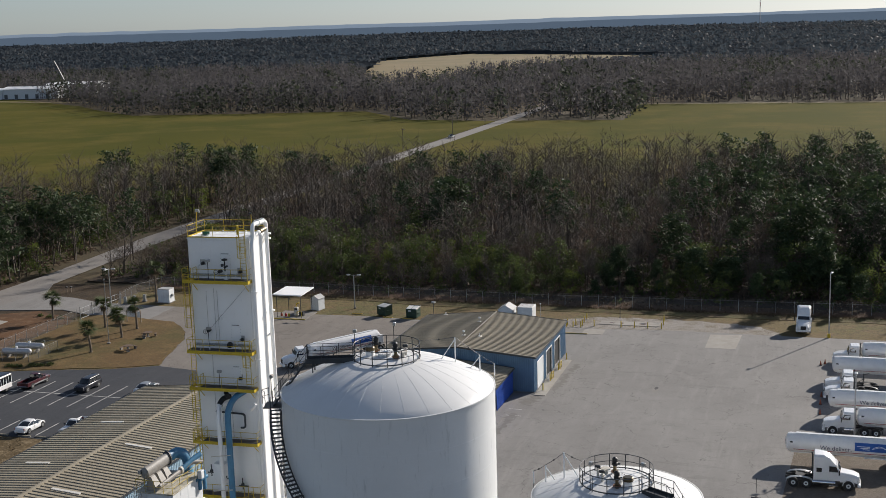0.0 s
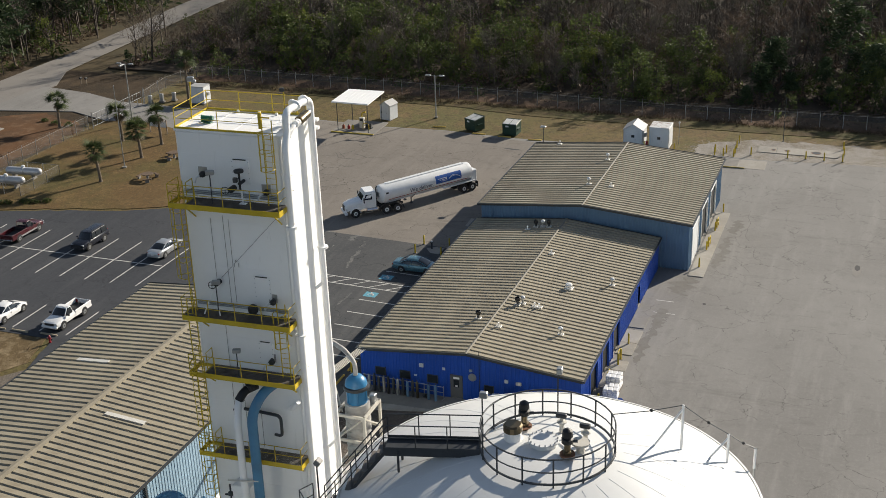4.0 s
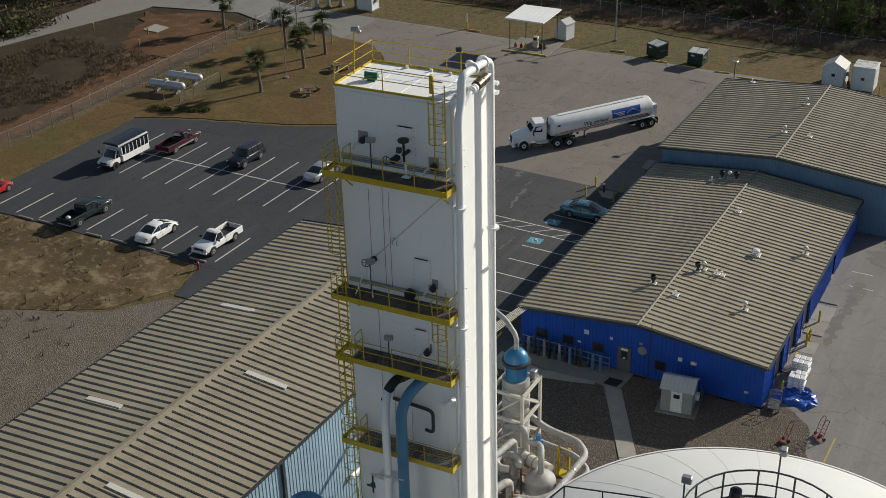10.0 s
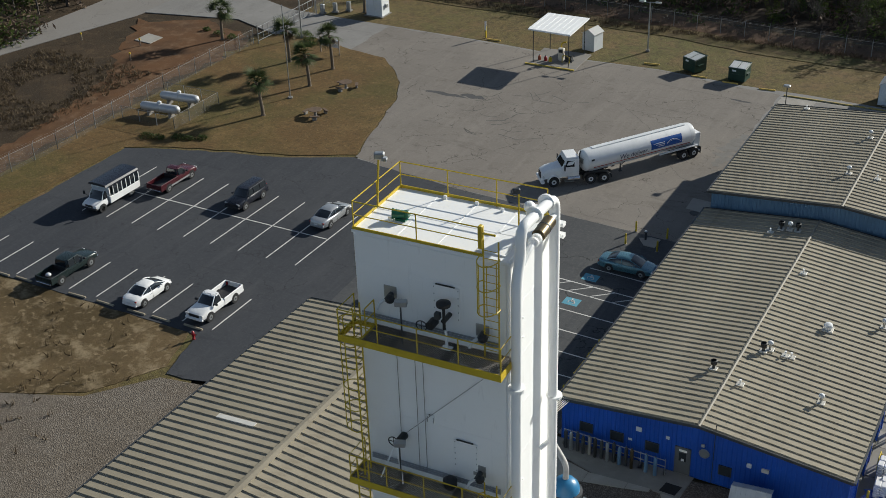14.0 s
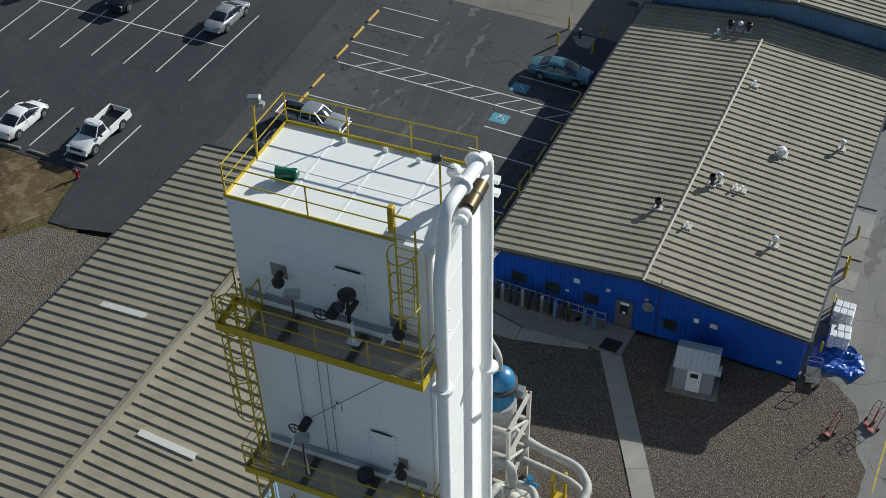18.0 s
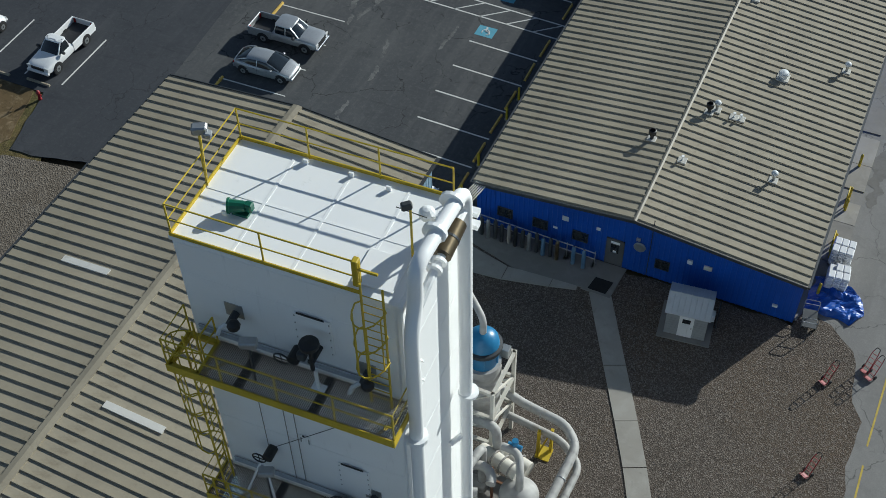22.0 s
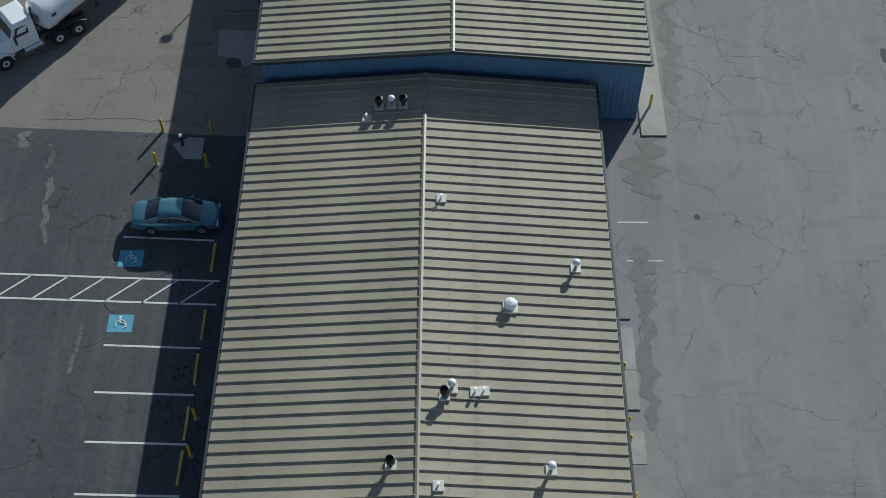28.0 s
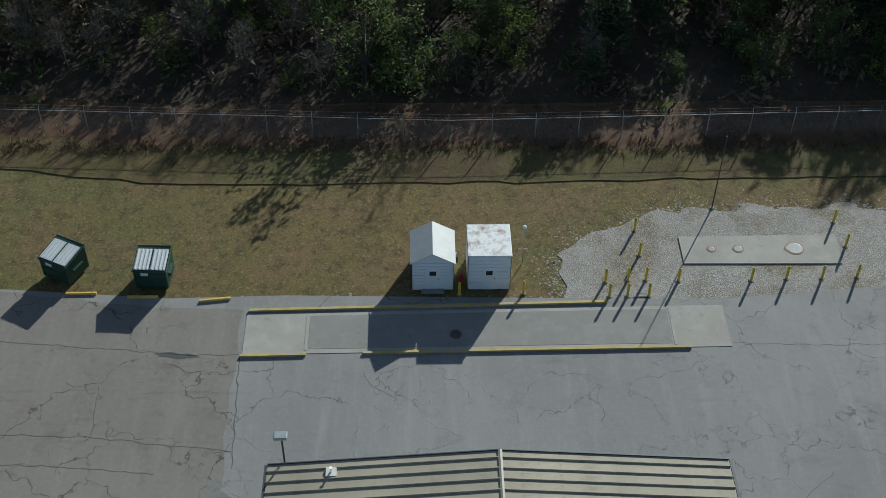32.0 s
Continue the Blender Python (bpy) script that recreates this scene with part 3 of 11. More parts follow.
sheet("palm_lawn", ragged([(-76.5, 104), (-69.9, 104), (-69.4, 146.3), (-64.9, 148.5), (-58.7, 150.3), (-52.5, 152), (-46.4, 154.8), (-47.8, 158.5), (-50.4, 168.7), (-52.8, 173.6), (-55.3, 176.7), (-58.4, 179.4), (-63.9, 180.3), (-70, 181.9), (-76, 181.2), (-76.2, 160)], 0.25), 0.003, LAWN, "short orange-brown winter lawn around the palms", "grass", 0.05)
sheet("west_ground", [(-112, 88), (-112, 206), (-40, 206), (-40, 88)], -0.13, SCRUB, "rough brown ground under weeds and tracks", "ground", 0.2)
sheet("west_scrub", [(-97, 95), (-96, 140), (-92, 160), (-96, 172), (-76.5, 172), (-76.5, 95)], -0.05, SCRUB, "rough brown weeds beyond the fence", "weeds", 0.05)
sheet("dirt_track", ragged([(-80.5, 90), (-80.5, 137), (-82, 148), (-85, 160), (-90, 168), (-96, 178), (-88, 182), (-77, 178), (-77.5, 160), (-77, 140), (-76.8, 90)], 1.6, 1.3), -0.035, DIRT, "reddish dirt track along the side fence", "dirt", 0.03)
sheet("straw_verge", ragged([(-70, 104), (-69.5, 121.9), (-40.5, 122.6), (-39, 118), (-42, 113), (-52, 108), (-60, 104)], 0.3), -0.03, STRAW, "straw-coloured dead grass beside the parking lot", "grass", 0.03)
sheet("west_gravel", [(-75, 40), (-76, 98), (-64, 102.5), (-54, 107.5), (-42, 112.5), (-38.5, 116.8), (-34, 117.6), (-26, 118), (-8, 118), (-8, 40)], -0.04, GREYGRAVEL, "brown gravel yard beside the long metal building", "gravel", 0.04)
# asphalt
YARD_POLY = [(-45.8, 154), (-47.3, 158.5), (-50, 168.7), (-52.4, 173.5), (-54.9, 176.6), (-58.3, 179.3), (-63.9, 180), (-70, 181.8), (-76, 181), (-84, 184), (-98, 181), (-98, 195), (-88, 193.4), (-80, 190.5), (-70, 190.2), (-50, 190), (-36, 189.2), (-27, 190.1), (-17, 190.5), (-10, 190.9), (5, 190.5), (16, 190.3), (27, 191.3), (45, 190.9), (62, 190.9), (90, 190.9), (90, 30), (13.5, 30), (14.4, 110), (14.4, 119), (12.5, 123), (9, 124), (-12, 124), (-12, 150), (-35, 152)]
sheet("yard", YARD_POLY, -0.012, YARD, "wide worn grey asphalt yard with cracks and stains", "asphalt", 0.1)
sheet("yard_north_west", ragged([(-46.2, 154.4), (-47.6, 158.6), (-50.2, 168.7), (-52.6, 173.5), (-55.1, 176.6), (-58.4, 179.2), (-63.9, 179.8), (-63.9, 189.8), (-50, 189.7), (-36, 188.8), (-27, 189.8), (-12.5, 189.9), (-12.5, 176), (-10.6, 176), (-10.6, 152.6), (-35, 152.6)], 0.3, 1.0), -0.006, YARD_N, "cracked brownish asphalt drive around the tanker truck", "asphalt", 0.03)
sheet("parking_lot", ragged([(-68.8, 122.2), (-69.2, 146.2), (-64.9, 147.9), (-58.7, 149.7), (-52.5, 151.3), (-46.2, 154.2), (-34.2, 152.6), (-32, 118.5), (-38.4, 117.2), (-39.6, 122.4)], 0.22, 0.8), 0.0, LOT, "dark resurfaced asphalt parking lot", "asphalt", 0.05)
sheet("office_parking", [(-34.6, 152.6), (-9.7, 152.7), (-9.7, 119), (-32.2, 118.5)], 0.001, LOT_MID, "dark faded asphalt lot beside the blue office", "asphalt", 0.05)
sheet("gravel_court", ragged([(-10.5, 60), (-10.5, 122.2), (-9.6, 123.4), (9.6, 123.4), (9.9, 124.4), (11.6, 124.2), (13.0, 123.0), (14.8, 119.2), (14.6, 110), (13.7, 60)], 0.35, 0.7), -0.006, GRAVEL, "brown crushed-stone court between tower and office", "gravel", 0.05)
sheet("east_gravel", [(44.5, 100), (47, 143), (62, 144), (62, 100)], 0.0, GREYGRAVEL, "rough gravel and weeds beside the parked trucks", "gravel", 0.03)
sheet("pale_gravel_patch", ragged([(6.6, 190.4), (6.8, 194.2), (9, 196.2), (13.6, 198.0), (20.8, 198.7), (29, 198.3), (39, 196.5), (44, 192.4), (44, 190.6), (27, 190.8), (16.5, 190.1)], 1.3, 0.5), -0.02, PALEGRAVEL, "pale gravel thinning into the grass by the bollards", "gravel", 0.03)
sheet("country_road", [(-109, 140), (-107.2, 165), (-107, 181), (-107.5, 215), (-111.2, 260), (-113.5, 420), (-115, 640), (-117, 1000), (-110, 1000), (-107.5, 640), (-106.5, 420), (-103.8, 260), (-100.2, 205), (-96, 196), (-97.9, 179), (-102.3, 164)], -0.02, ROAD, "straight pale two-lane country road", "road", 0.08)
sheet("field_west", [(-900, 300), (-900, 905), (-581, 849), (-470, 765), (-431, 725), (-367, 669), (-313, 674), (-218, 689), (-167, 623), (-116, 612), (-114, 320)], -0.05, FIELD, "green winter field beyond the woods", "field", 0.1)
sheet("field_east", [(-106, 320), (-107, 614), (-49, 614), (-58, 727), (600, 715), (600, 310)], -0.05, FIELD, "green winter field beyond the woods", "field", 0.1)
sheet("far_farm_road", [(-58, 727), (-58, 735), (700, 722), (700, 714)], -0.02, TANFIELD, "pale farm track along the field", "road", 0.05)
sheet("west_farm_road", [(-900, 905), (-900, 915), (-440, 795), (-440, 786)], -0.02, TANFIELD, "pale farm track along the field", "road", 0.05)
sheet("stubble_field", [(-284, 904), (-394, 1131), (-568, 1660), (-495, 1899), (-317, 1748), (-156, 1597), (-142, 1486), (-222, 1345), (-255, 1080)], 3.0, TANFIELD, "tan stubble field far off between the woods", "field", 0.4)

# ---- metal buildings ----
PITCH = 0.61


def wall_run(p0, p1, z0, z1a, z1b, parent, mat, name="wall_panel", width=0.915, rib=0.03, gaps=()):
    """A ribbed sheet-metal wall from p0 to p1 as single panels; its top runs from z1a to z1b. gaps: (from, to, bottom, top) openings along it."""
    p0, p1 = Vector((*p0, 0)), Vector((*p1, 0))
    d = p1 - p0
    length = d.length
    d.normalize()
    out = Vector((d.y, -d.x, 0))
    cuts = sorted({0.0, length, *(c for g in gaps for c in g[:2])})
    marks = []
    for a, b in zip(cuts, cuts[1:]):
        n = max(1, round((b - a) / width))
        marks += [(a + (b - a) * i / n, a + (b - a) * (i + 1) / n) for i in range(n)]
    top = lambda s: z1a + (z1b - z1a) * s / length
    for a, b in marks:
        mid = (a + b) / 2
        spans = [(z0, None)]
        for g0, g1, lo, hi in gaps:
            if g0 - 1e-6 <= a and b <= g1 + 1e-6:
                spans = ([(z0, lo)] if lo > z0 + 0.05 else []) + [(hi, None)]
        prof = []
        k = max(1, round((b - a) / 0.305))
        for i in range(k):
            u0, u1 = a + (b - a) * i / k, a + (b - a) * (i + 1) / k
            w = u1 - u0
            prof += [(u0, 0), (u0 + w * 0.62, 0), (u0 + w * 0.72, rib), (u0 + w * 0.90, rib)]
        prof.append((b, 0))
        g = Geo()
        for lo, hi in spans:
            vs = []
            for s, o in prof:
                q = p0 + d * s + out * o
                vs += [(q.x, q.y, lo), (q.x, q.y, top(s) if hi is None else hi)]
            m = len(prof)
            back = []
            for s in (a, b):
                q = p0 + d * s - out * 0.02
                back += [(q.x, q.y, lo), (q.x, q.y, top(s) if hi is None else hi)]
            fs = [(2 * i, 2 * i + 2, 2 * i + 3, 2 * i + 1) for i in range(m - 1)]
            o = 2 * m
            fs += [(o, o + 1, o + 3, o + 2), (0, 1, o + 1, o), (2 * m - 2, o + 2, o + 3, 2 * m - 1)]
            g.add(vs + back, fs)
        part(name, g, mat, parent, local=False)


def roof_half(xe, xr, ze, zr, y0, y1, parent, sky=()):
    """One slope of ribbed roof panels between eave xe and ridge xr, as single panels on one mesh."""
    n = round((y1 - y0) / PITCH)
    w = (y1 - y0) / n
    dx, dz = xr - xe, zr - ze
    ln = math.hypot(dx, dz)
    nx, nz = -dz / ln, dx / ln
    if nz < 0:
        nx, nz = -nx, -nz
    sec = [(0, 0), (w * 0.30, 0), (w * 0.30, 0), (w * 0.325, 0.07), (w * 0.415, 0.07), (w * 0.435, 0), (w, 0)]
    rings = []
    for k in range(3):
        s = k / 2
        rings.append([(dx * s + nx * h, y, dz * s + nz * h) for y, h in sec] + [(dx * s - nx * 0.03, w, dz * s - nz * 0.03), (dx * s - nx * 0.03, 0, dz * s - nz * 0.03)])
    g = Geo().loft(rings)
    first = None
    o = ORG[parent]
    for i in range(n):
        at = Matrix.Translation((xe - o.x, y0 + i * w - o.y, ze - o.z))
        if first is None:
            first = part("roof_panel", g, ROOF, parent)
            first.matrix_basis = at
        else:
            again(first, first, "roof_panel", parent, at)
    return w


def skylight(parent, x0, x1, xe, xr, ze, zr, y, w):
    zz = lambda x: ze + (zr - ze) * (x - xe) / (xr - xe)
    g = Geo().add([(x0, y, zz(x0) + 0.075), (x1, y, zz(x1) + 0.075), (x1, y + w, zz(x1) + 0.075), (x0, y + w, zz(x0) + 0.075), (x0, y, zz(x0) + 0.005), (x1, y, zz(x1) + 0.005), (x1, y + w, zz(x1) + 0.005), (x0, y + w, zz(x0) + 0.005)],
                  [(0, 1, 2, 3), (0, 4, 5, 1), (1, 5, 6, 2), (2, 6, 7, 3), (3, 7, 4, 0)])
    part("skylight", g, SKYLIGHT, parent, "pale translucent skylight sheet", local=False)


def gable_roof(b, x0, xr, x1, ze, zr, y0, y1, cw=0.1):
    u0, u1 = y0 + 0.4, y1 - 0.4
    roof = part("roof", Geo().add([(x0, u0, ze - 0.12), (xr, u0, zr - 0.12), (x1, u0, ze - 0.12), (x0, u1, ze - 0.12), (xr, u1, zr - 0.12), (x1, u1, ze - 0.12), (xr, u0, ze - 0.25), (xr, u1, ze - 0.25)],
                                    [(0, 1, 4, 3), (1, 2, 5, 4), (0, 6, 1), (1, 6, 2), (3, 4, 7), (4, 5, 7), (0, 3, 7, 6), (6, 7, 5, 2)]), ROOF_S, b, local=False)
    roof_half(x0, xr - 0.02, ze, zr, y0, y1, roof)
    roof_half(x1, xr + 0.02, ze, zr, y0, y1, roof)
    sl = (zr - ze) / (xr - x0)
    cap = Geo().loft([[(xr - cw, y, zr + 0.07 - cw * sl), (xr, y, zr + 0.095), (xr + cw, y, zr + 0.07 - cw * sl), (xr + cw, y, zr - 0.02 - cw * sl), (xr - cw, y, zr - 0.02 - cw * sl)] for y in (y0 - 0.02, y1 + 0.02)])
    part("ridge_cap", cap, RIDGE if cw < 0.2 else ROOF, roof, local=False)
    for xe, s in ((x0, -1), (x1, 1)):
        g = Geo().loft([[(xe + s * 0.02, y, ze + 0.02), (xe + s * 0.14, y, ze + 0.02), (xe + s * 0.14, y, ze - 0.13), (xe + s * 0.02, y, ze - 0.13)] for y in (y0, y1)])
        part("gutter", g, DKSTEEL, roof, "dark metal gutter", local=False)
    for y, s in ((y0, -1), (y1, 1)):
        g = Geo()
        for xa, za, xb, zb in ((x0, ze, xr, zr), (xr, zr, x1, ze)):
            g.loft([[(x, y + s * 0.01, z + 0.06), (x, y + s * 0.06, z + 0.06), (x, y + s * 0.06, z - 0.16), (x, y + s * 0.01, z - 0.16)] for x, z in ((xa, za), (xb, zb))])
        part("gable_trim", g, DKSTEEL, roof, "dark gable trim", local=False)
    return roof


def slab_floor(b, x0, x1, y0, y1, z=0.08):
    part("floor_slab", Geo().box(x0, x1, y0, y1, -0.1, z), CONC, b, local=False)


def flush_window(b, x, y, z, w, h, face="s", name="window"):
    """A small window set on a wall that faces s, e, n or w."""
    ang = {"s": 0, "e": 90, "n": 180, "w": 270}[face]
    m = pose(x, y, z, 0, 0, ang)
    fr = Geo()
    t = 0.05
    for a0, a1, c0, c1 in ((-w / 2, w / 2, 0, t), (-w / 2, w / 2, h - t, h), (-w / 2, -w / 2 + t, t, h - t), (w / 2 - t, w / 2, t, h - t)):
        fr.box(a0, a1, -0.07, 0.0, c0, c1)
    g = Geo().put(fr, m)
    wn = part(name, g, DKSTEEL, b, local=False)
    part("pane", Geo().put(Geo().box(-w / 2 + t, w / 2 - t, -0.045, -0.005, t, h - t), m), WINGLASS, wn, local=False)
    return wn


def roll_door(b, x, y, z, w, h, face="e", mat=None, open_=False, trim=None):
    """A roll-up door with slats, frame and lintel on a wall."""
    ang = {"s": 0, "e": 90, "n": 180, "w": 270}[face]
    m = pose(x, y, z, 0, 0, ang)
    fr = Geo()
    for a0, a1, c0, c1 in ((-w / 2 - 0.12, -w / 2, 0, h + 0.12), (w / 2, w / 2 + 0.12, 0, h + 0.12), (-w / 2, w / 2, h, h + 0.12)):
        fr.box(a0, a1, -0.09, 0.06, c0, c1)
    d = part("roll_door", Geo().put(fr, m), trim or WHITE, b, local=False)
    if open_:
        # no room behind: a black slab stands in for the shade inside
        part("dark_opening", Geo().put(Geo().box(-w / 2, w / 2, 0.1, 0.3, 0, h), m), BLACK, d, "black slab standing in for the shade of the open doorway", local=False)
    else:
        n = int(h / 0.3)
        for i in range(n):
            part("slat", Geo().put(Geo().box(-w / 2, w / 2, -0.03 - 0.0, 0.03, i * h / n + 0.012, (i + 1) * h / n), m), mat or SHEDW, d, local=False)
    return d


# office A: royal blue, low gable
AX0, AXR, AX1, AY0, AY1, AZE, AZR = -9.6, 0.1, 9.8, 123.3, 154.1, 3.46, 4.41
office = thing("office_building", "low royal-blue metal office with tan ribbed gable roof", "building", (0, 138, 0), kind="structure", placed=True)
slab_floor(office, -9.4, 9.6, 123.7, 154.15)
gable_roof(office, AX0, AXR, AX1, AZE, AZR, AY0, AY1)
_zw = lambda x: AZE + (AZR - AZE) * (1 - abs(x - AXR) / 9.7) - 0.1
_w = part("wall", Geo().box(-9.37, -9.2, 123.9, 154.05, 0, 3.3), WALL_BLUE, office, local=False)
wall_run((-9.4, 154.15), (-9.4, 123.6), 0.0, 3.36, 3.36, _w, WALL_BLUE)
_w = part("wall", Geo().box(-9.2, 9.4, 153.95, 154.1, 0, 3.3), WALL_BLUE, office, local=False)
_w = part("wall", Geo().box(9.4, 9.57, 123.9, 124.6, 0, 3.3), WALL_BLUE, office, local=False)
_ed = [(2.6, 5.2), (6.6, 9.2), (10.6, 13.2), (21.0, 22.0)]
wall_run((9.6, 123.6), (9.6, 154.15), 0.0, 3.36, 3.36, _w, WALL_BLUE, gaps=[(a, b, 0.0, 2.7 if b - a > 1.5 else 2.1) for a, b in _ed])
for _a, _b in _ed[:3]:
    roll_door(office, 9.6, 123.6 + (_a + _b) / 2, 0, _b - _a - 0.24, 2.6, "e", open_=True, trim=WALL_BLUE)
_sw = part("wall", Geo().box(-9.2, 9.4, 123.75, 123.9, 0, 3.3), WALL_BLUE, office, local=False)
wall_run((-9.4, 123.6), (0.1, 123.6), 0.0, 3.36, _zw(0.1), _sw, WALL_BLUE, gaps=[(8.05, 9.05, 0.0, 2.15)])
wall_run((0.1, 123.6), (9.6, 123.6), 0.0, _zw(0.1), 3.36, _sw, WALL_BLUE)
for _x in (-7.6, -5.4, -2.95):
    flush_window(office, _x, 123.57, 1.15, 0.95, 0.75)
# shop B: slate blue, taller gable
BX0, BXR, BX1, BY0, BY1, BZE, BZR = -9.5, 1.65, 12.8, 154.22, 175.54, 5.03, 6.0
shop = thing("shop_building", "taller slate-blue metal workshop with tan ribbed gable roof", "building", (1.7, 164.5, 0), kind="structure", placed=True)
slab_floor(shop, -9.25, 12.55, 154.57, 175.44)
gable_roof(shop, BX0, BXR, BX1, BZE, BZR, BY0, BY1)
_w = part("wall", Geo().box(-9.15, -9.0, 154.87, 175.04, 0, 4.8), WALL_SLATE, shop, local=False)
wall_run((-9.25, 175.34), (-9.25, 154.57), 0.0, 4.92, 4.92, _w, WALL_SLATE)
_w = part("wall", Geo().box(-9.0, 12.3, 175.04, 175.19, 0, 4.8), WALL_SLATE, shop, local=False)
wall_run((12.55, 175.34), (1.65, 175.34), 0.0, 4.92, 5.84, _w, WALL_SLATE)
wall_run((1.65, 175.34), (-9.25, 175.34), 0.0, 5.84, 4.92, _w, WALL_SLATE)
_w = part("wall", Geo().box(-9.0, 12.3, 154.77, 154.89, 0, 4.8), WALL_SLATE, shop, local=False)
wall_run((-9.25, 154.57), (1.65, 154.57), 0.0, 4.92, 5.84, _w, WALL_SLATE)
wall_run((1.65, 154.57), (12.55, 154.57), 0.0, 5.84, 4.92, _w, WALL_SLATE)
_w = part("wall", Geo().box(12.2, 12.4, 154.97, 155.67, 0, 4.8), WALL_SLATE, shop, local=False)
_ed = [(1.6, 5.4), (7.2, 11.0), (12.8, 16.6)]
wall_run((12.55, 154.57), (12.55, 175.34), 0.0, 4.92, 4.92, _w, WALL_SLATE, gaps=[(a, b, 0.0, 3.9) for a, b in _ed])
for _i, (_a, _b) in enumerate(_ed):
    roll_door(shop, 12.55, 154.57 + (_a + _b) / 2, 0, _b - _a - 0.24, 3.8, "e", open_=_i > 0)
# long plant building C
CX0, CXR, CX1, CY0, CY1, CZE, CZR = -26.15, -17.93, -9.8, 44.0, 119.05, 9.16, 9.8
plant = thing("plant_building", "long pale-blue metal building with grey ribbed gable roof", "building", (-18, 82, 0), kind="structure", placed=True)
slab_floor(plant, -26, -10.1, 44.2, 119.06)
_roof = gable_roof(plant, CX0, CXR, CX1, CZE, CZR, CY0, CY1, 0.27)
for _x0, _x1, _y in ((-23.3, -20.6, 105.2), (-23.6, -20.9, 92.6), (-16.4, -13.4, 98.86), (-16.4, -13.4, 86.6), (-23.4, -20.8, 80.2)):
    _xe = CX0 if _x0 < CXR else CX1
    skylight(_roof, _x0, _x1, _xe, CXR, CZE, CZR, _y, 0.36)
_w = part("wall", Geo().box(-10.4, -10.2, 44.4, 118.6, 0, 8.86), WALL_PALE, plant, local=False)
wall_run((-10.1, 44.2), (-10.1, 119.06), 0.0, 9.06, 9.06, _w, WALL_PALE)
_w = part("wall", Geo().box(-25.8, -10.4, 118.4, 118.6, 0, 8.86), WALL_PALE, plant, local=False)
wall_run((-10.1, 119.06), (-17.93, 119.06), 0.0, 9.06, 9.71, _w, WALL_PALE)
wall_run((-17.93, 119.06), (-26.0, 119.06), 0.0, 9.71, 9.06, _w, WALL_PALE)
_w = part("wall", Geo().box(-25.8, -25.6, 44.4, 118.4, 0, 8.86), WALL_PALE, plant, local=False)
wall_run((-26.0, 119.06), (-26.0, 44.2), 0.0, 9.06, 9.06, _w, WALL_PALE)
_w = part("wall", Geo().box(-25.6, -10.4, 44.2, 44.4, 0, 8.86), WALL_PALE, plant, local=False)
for _y in (51.0, 72.0, 93.6):
    part("downpipe", Geo().box(-10.06, -9.92, _y, _y + 0.16, 0, 9.06), DKSTEEL, plant, local=False)

# ---- rails, ladders, platforms ----
def rail(parent, pts, mat, h=1.07, mid=True, post=1.5, r=0.024, local=False, closed=False, name="railing", toe=0.0):
    """Posts, handrail and knee rail along a run of points."""
    pts = [Vector(p) for p in pts]
    if closed:
        pts = pts + [pts[0]]
    grp = part(name, Geo().tube([p + Vector((0, 0, h)) for p in pts], r, 6), mat, parent, local=local)
    if mid:
        part("knee_rail", Geo().tube([p + Vector((0, 0, h * 0.52)) for p in pts], r * 0.85, 6), mat, grp, local=local)
    for a, b in zip(pts, pts[1:]):
        n = max(1, round((b - a).length / post))
        for i in range(n + (1 if b is pts[-1] and not closed else 0)):
            p = a.lerp(b, i / n)
            part("post", Geo().cyl(p, p + Vector((0, 0, h)), r, None, 6), mat, grp, local=local)
    return grp


def ladder(parent, foot, top, mat, wide=0.46, face=(0, -1), cage=True, local=False, ext=1.0):
    """Side rails, rungs and, above 2.1 m, a cage of hoops and straps."""
    foot, top = Vector(foot), Vector(top)
    f = Vector((*face, 0))
    side = Vector((f.y, -f.x, 0)) * wide / 2
    h = top.z - foot.z
    ld = part("ladder", Geo().tube([foot - side, top - side + Vector((0, 0, ext))], 0.03, 6).tube([foot + side, top + side + Vector((0, 0, ext))], 0.03, 6), mat, parent, local=local)
    for i in range(int((h + ext * 0.7) / 0.3)):
        p = foot + Vector((0, 0, 0.3 * (i + 1)))
        part("rung", Geo().cyl(p - side, p + side, 0.014, None, 5), mat, ld, local=local)
    if cage:
        z = 2.1
        hoops = []
        while z < h + ext:
            c = foot + Vector((0, 0, z))
            pts = [c + side.normalized() * 0.36 * math.cos(a) + f * (0.12 + 0.58 * math.sin(a)) for a in [math.pi * k / 8 for k in range(9)]]
            hoops.append(pts)
            part("cage_hoop", Geo().tube([c + side] + pts + [c - side], 0.022, 5), mat, ld, local=local)
            z += 0.95
        for k in (1, 3, 5, 7):
            part("cage_strap", Geo().tube([hp[k] for hp in hoops], 0.018, 4), mat, ld, local=local)
    return ld


def floodlight(name, base, h, yaw, mat, label):
    """A small floodlight on a pole."""
    t = thing(name, label, "floodlight", base)
    part("pole", Geo().cyl((0, 0, 0), (0, 0, h), 0.035, None, 6), mat, t)
    m = pose(0, 0, h, 35, 0, yaw)
    hd = part("lamp_head", Geo().put(Geo().box(-0.16, 0.16, -0.14, 0.1, -0.02, 0.22, 0.03), m), GREYPAINT, t)
    part("lens", Geo().put(Geo().box(-0.13, 0.13, -0.155, -0.142, 0.02, 0.18), m), LAMPGLASS, hd)
    part("bracket", Geo().put(Geo().box(-0.05, 0.05, -0.05, 0.05, -0.12, 0.0), m), DKSTEEL, t)
    return t


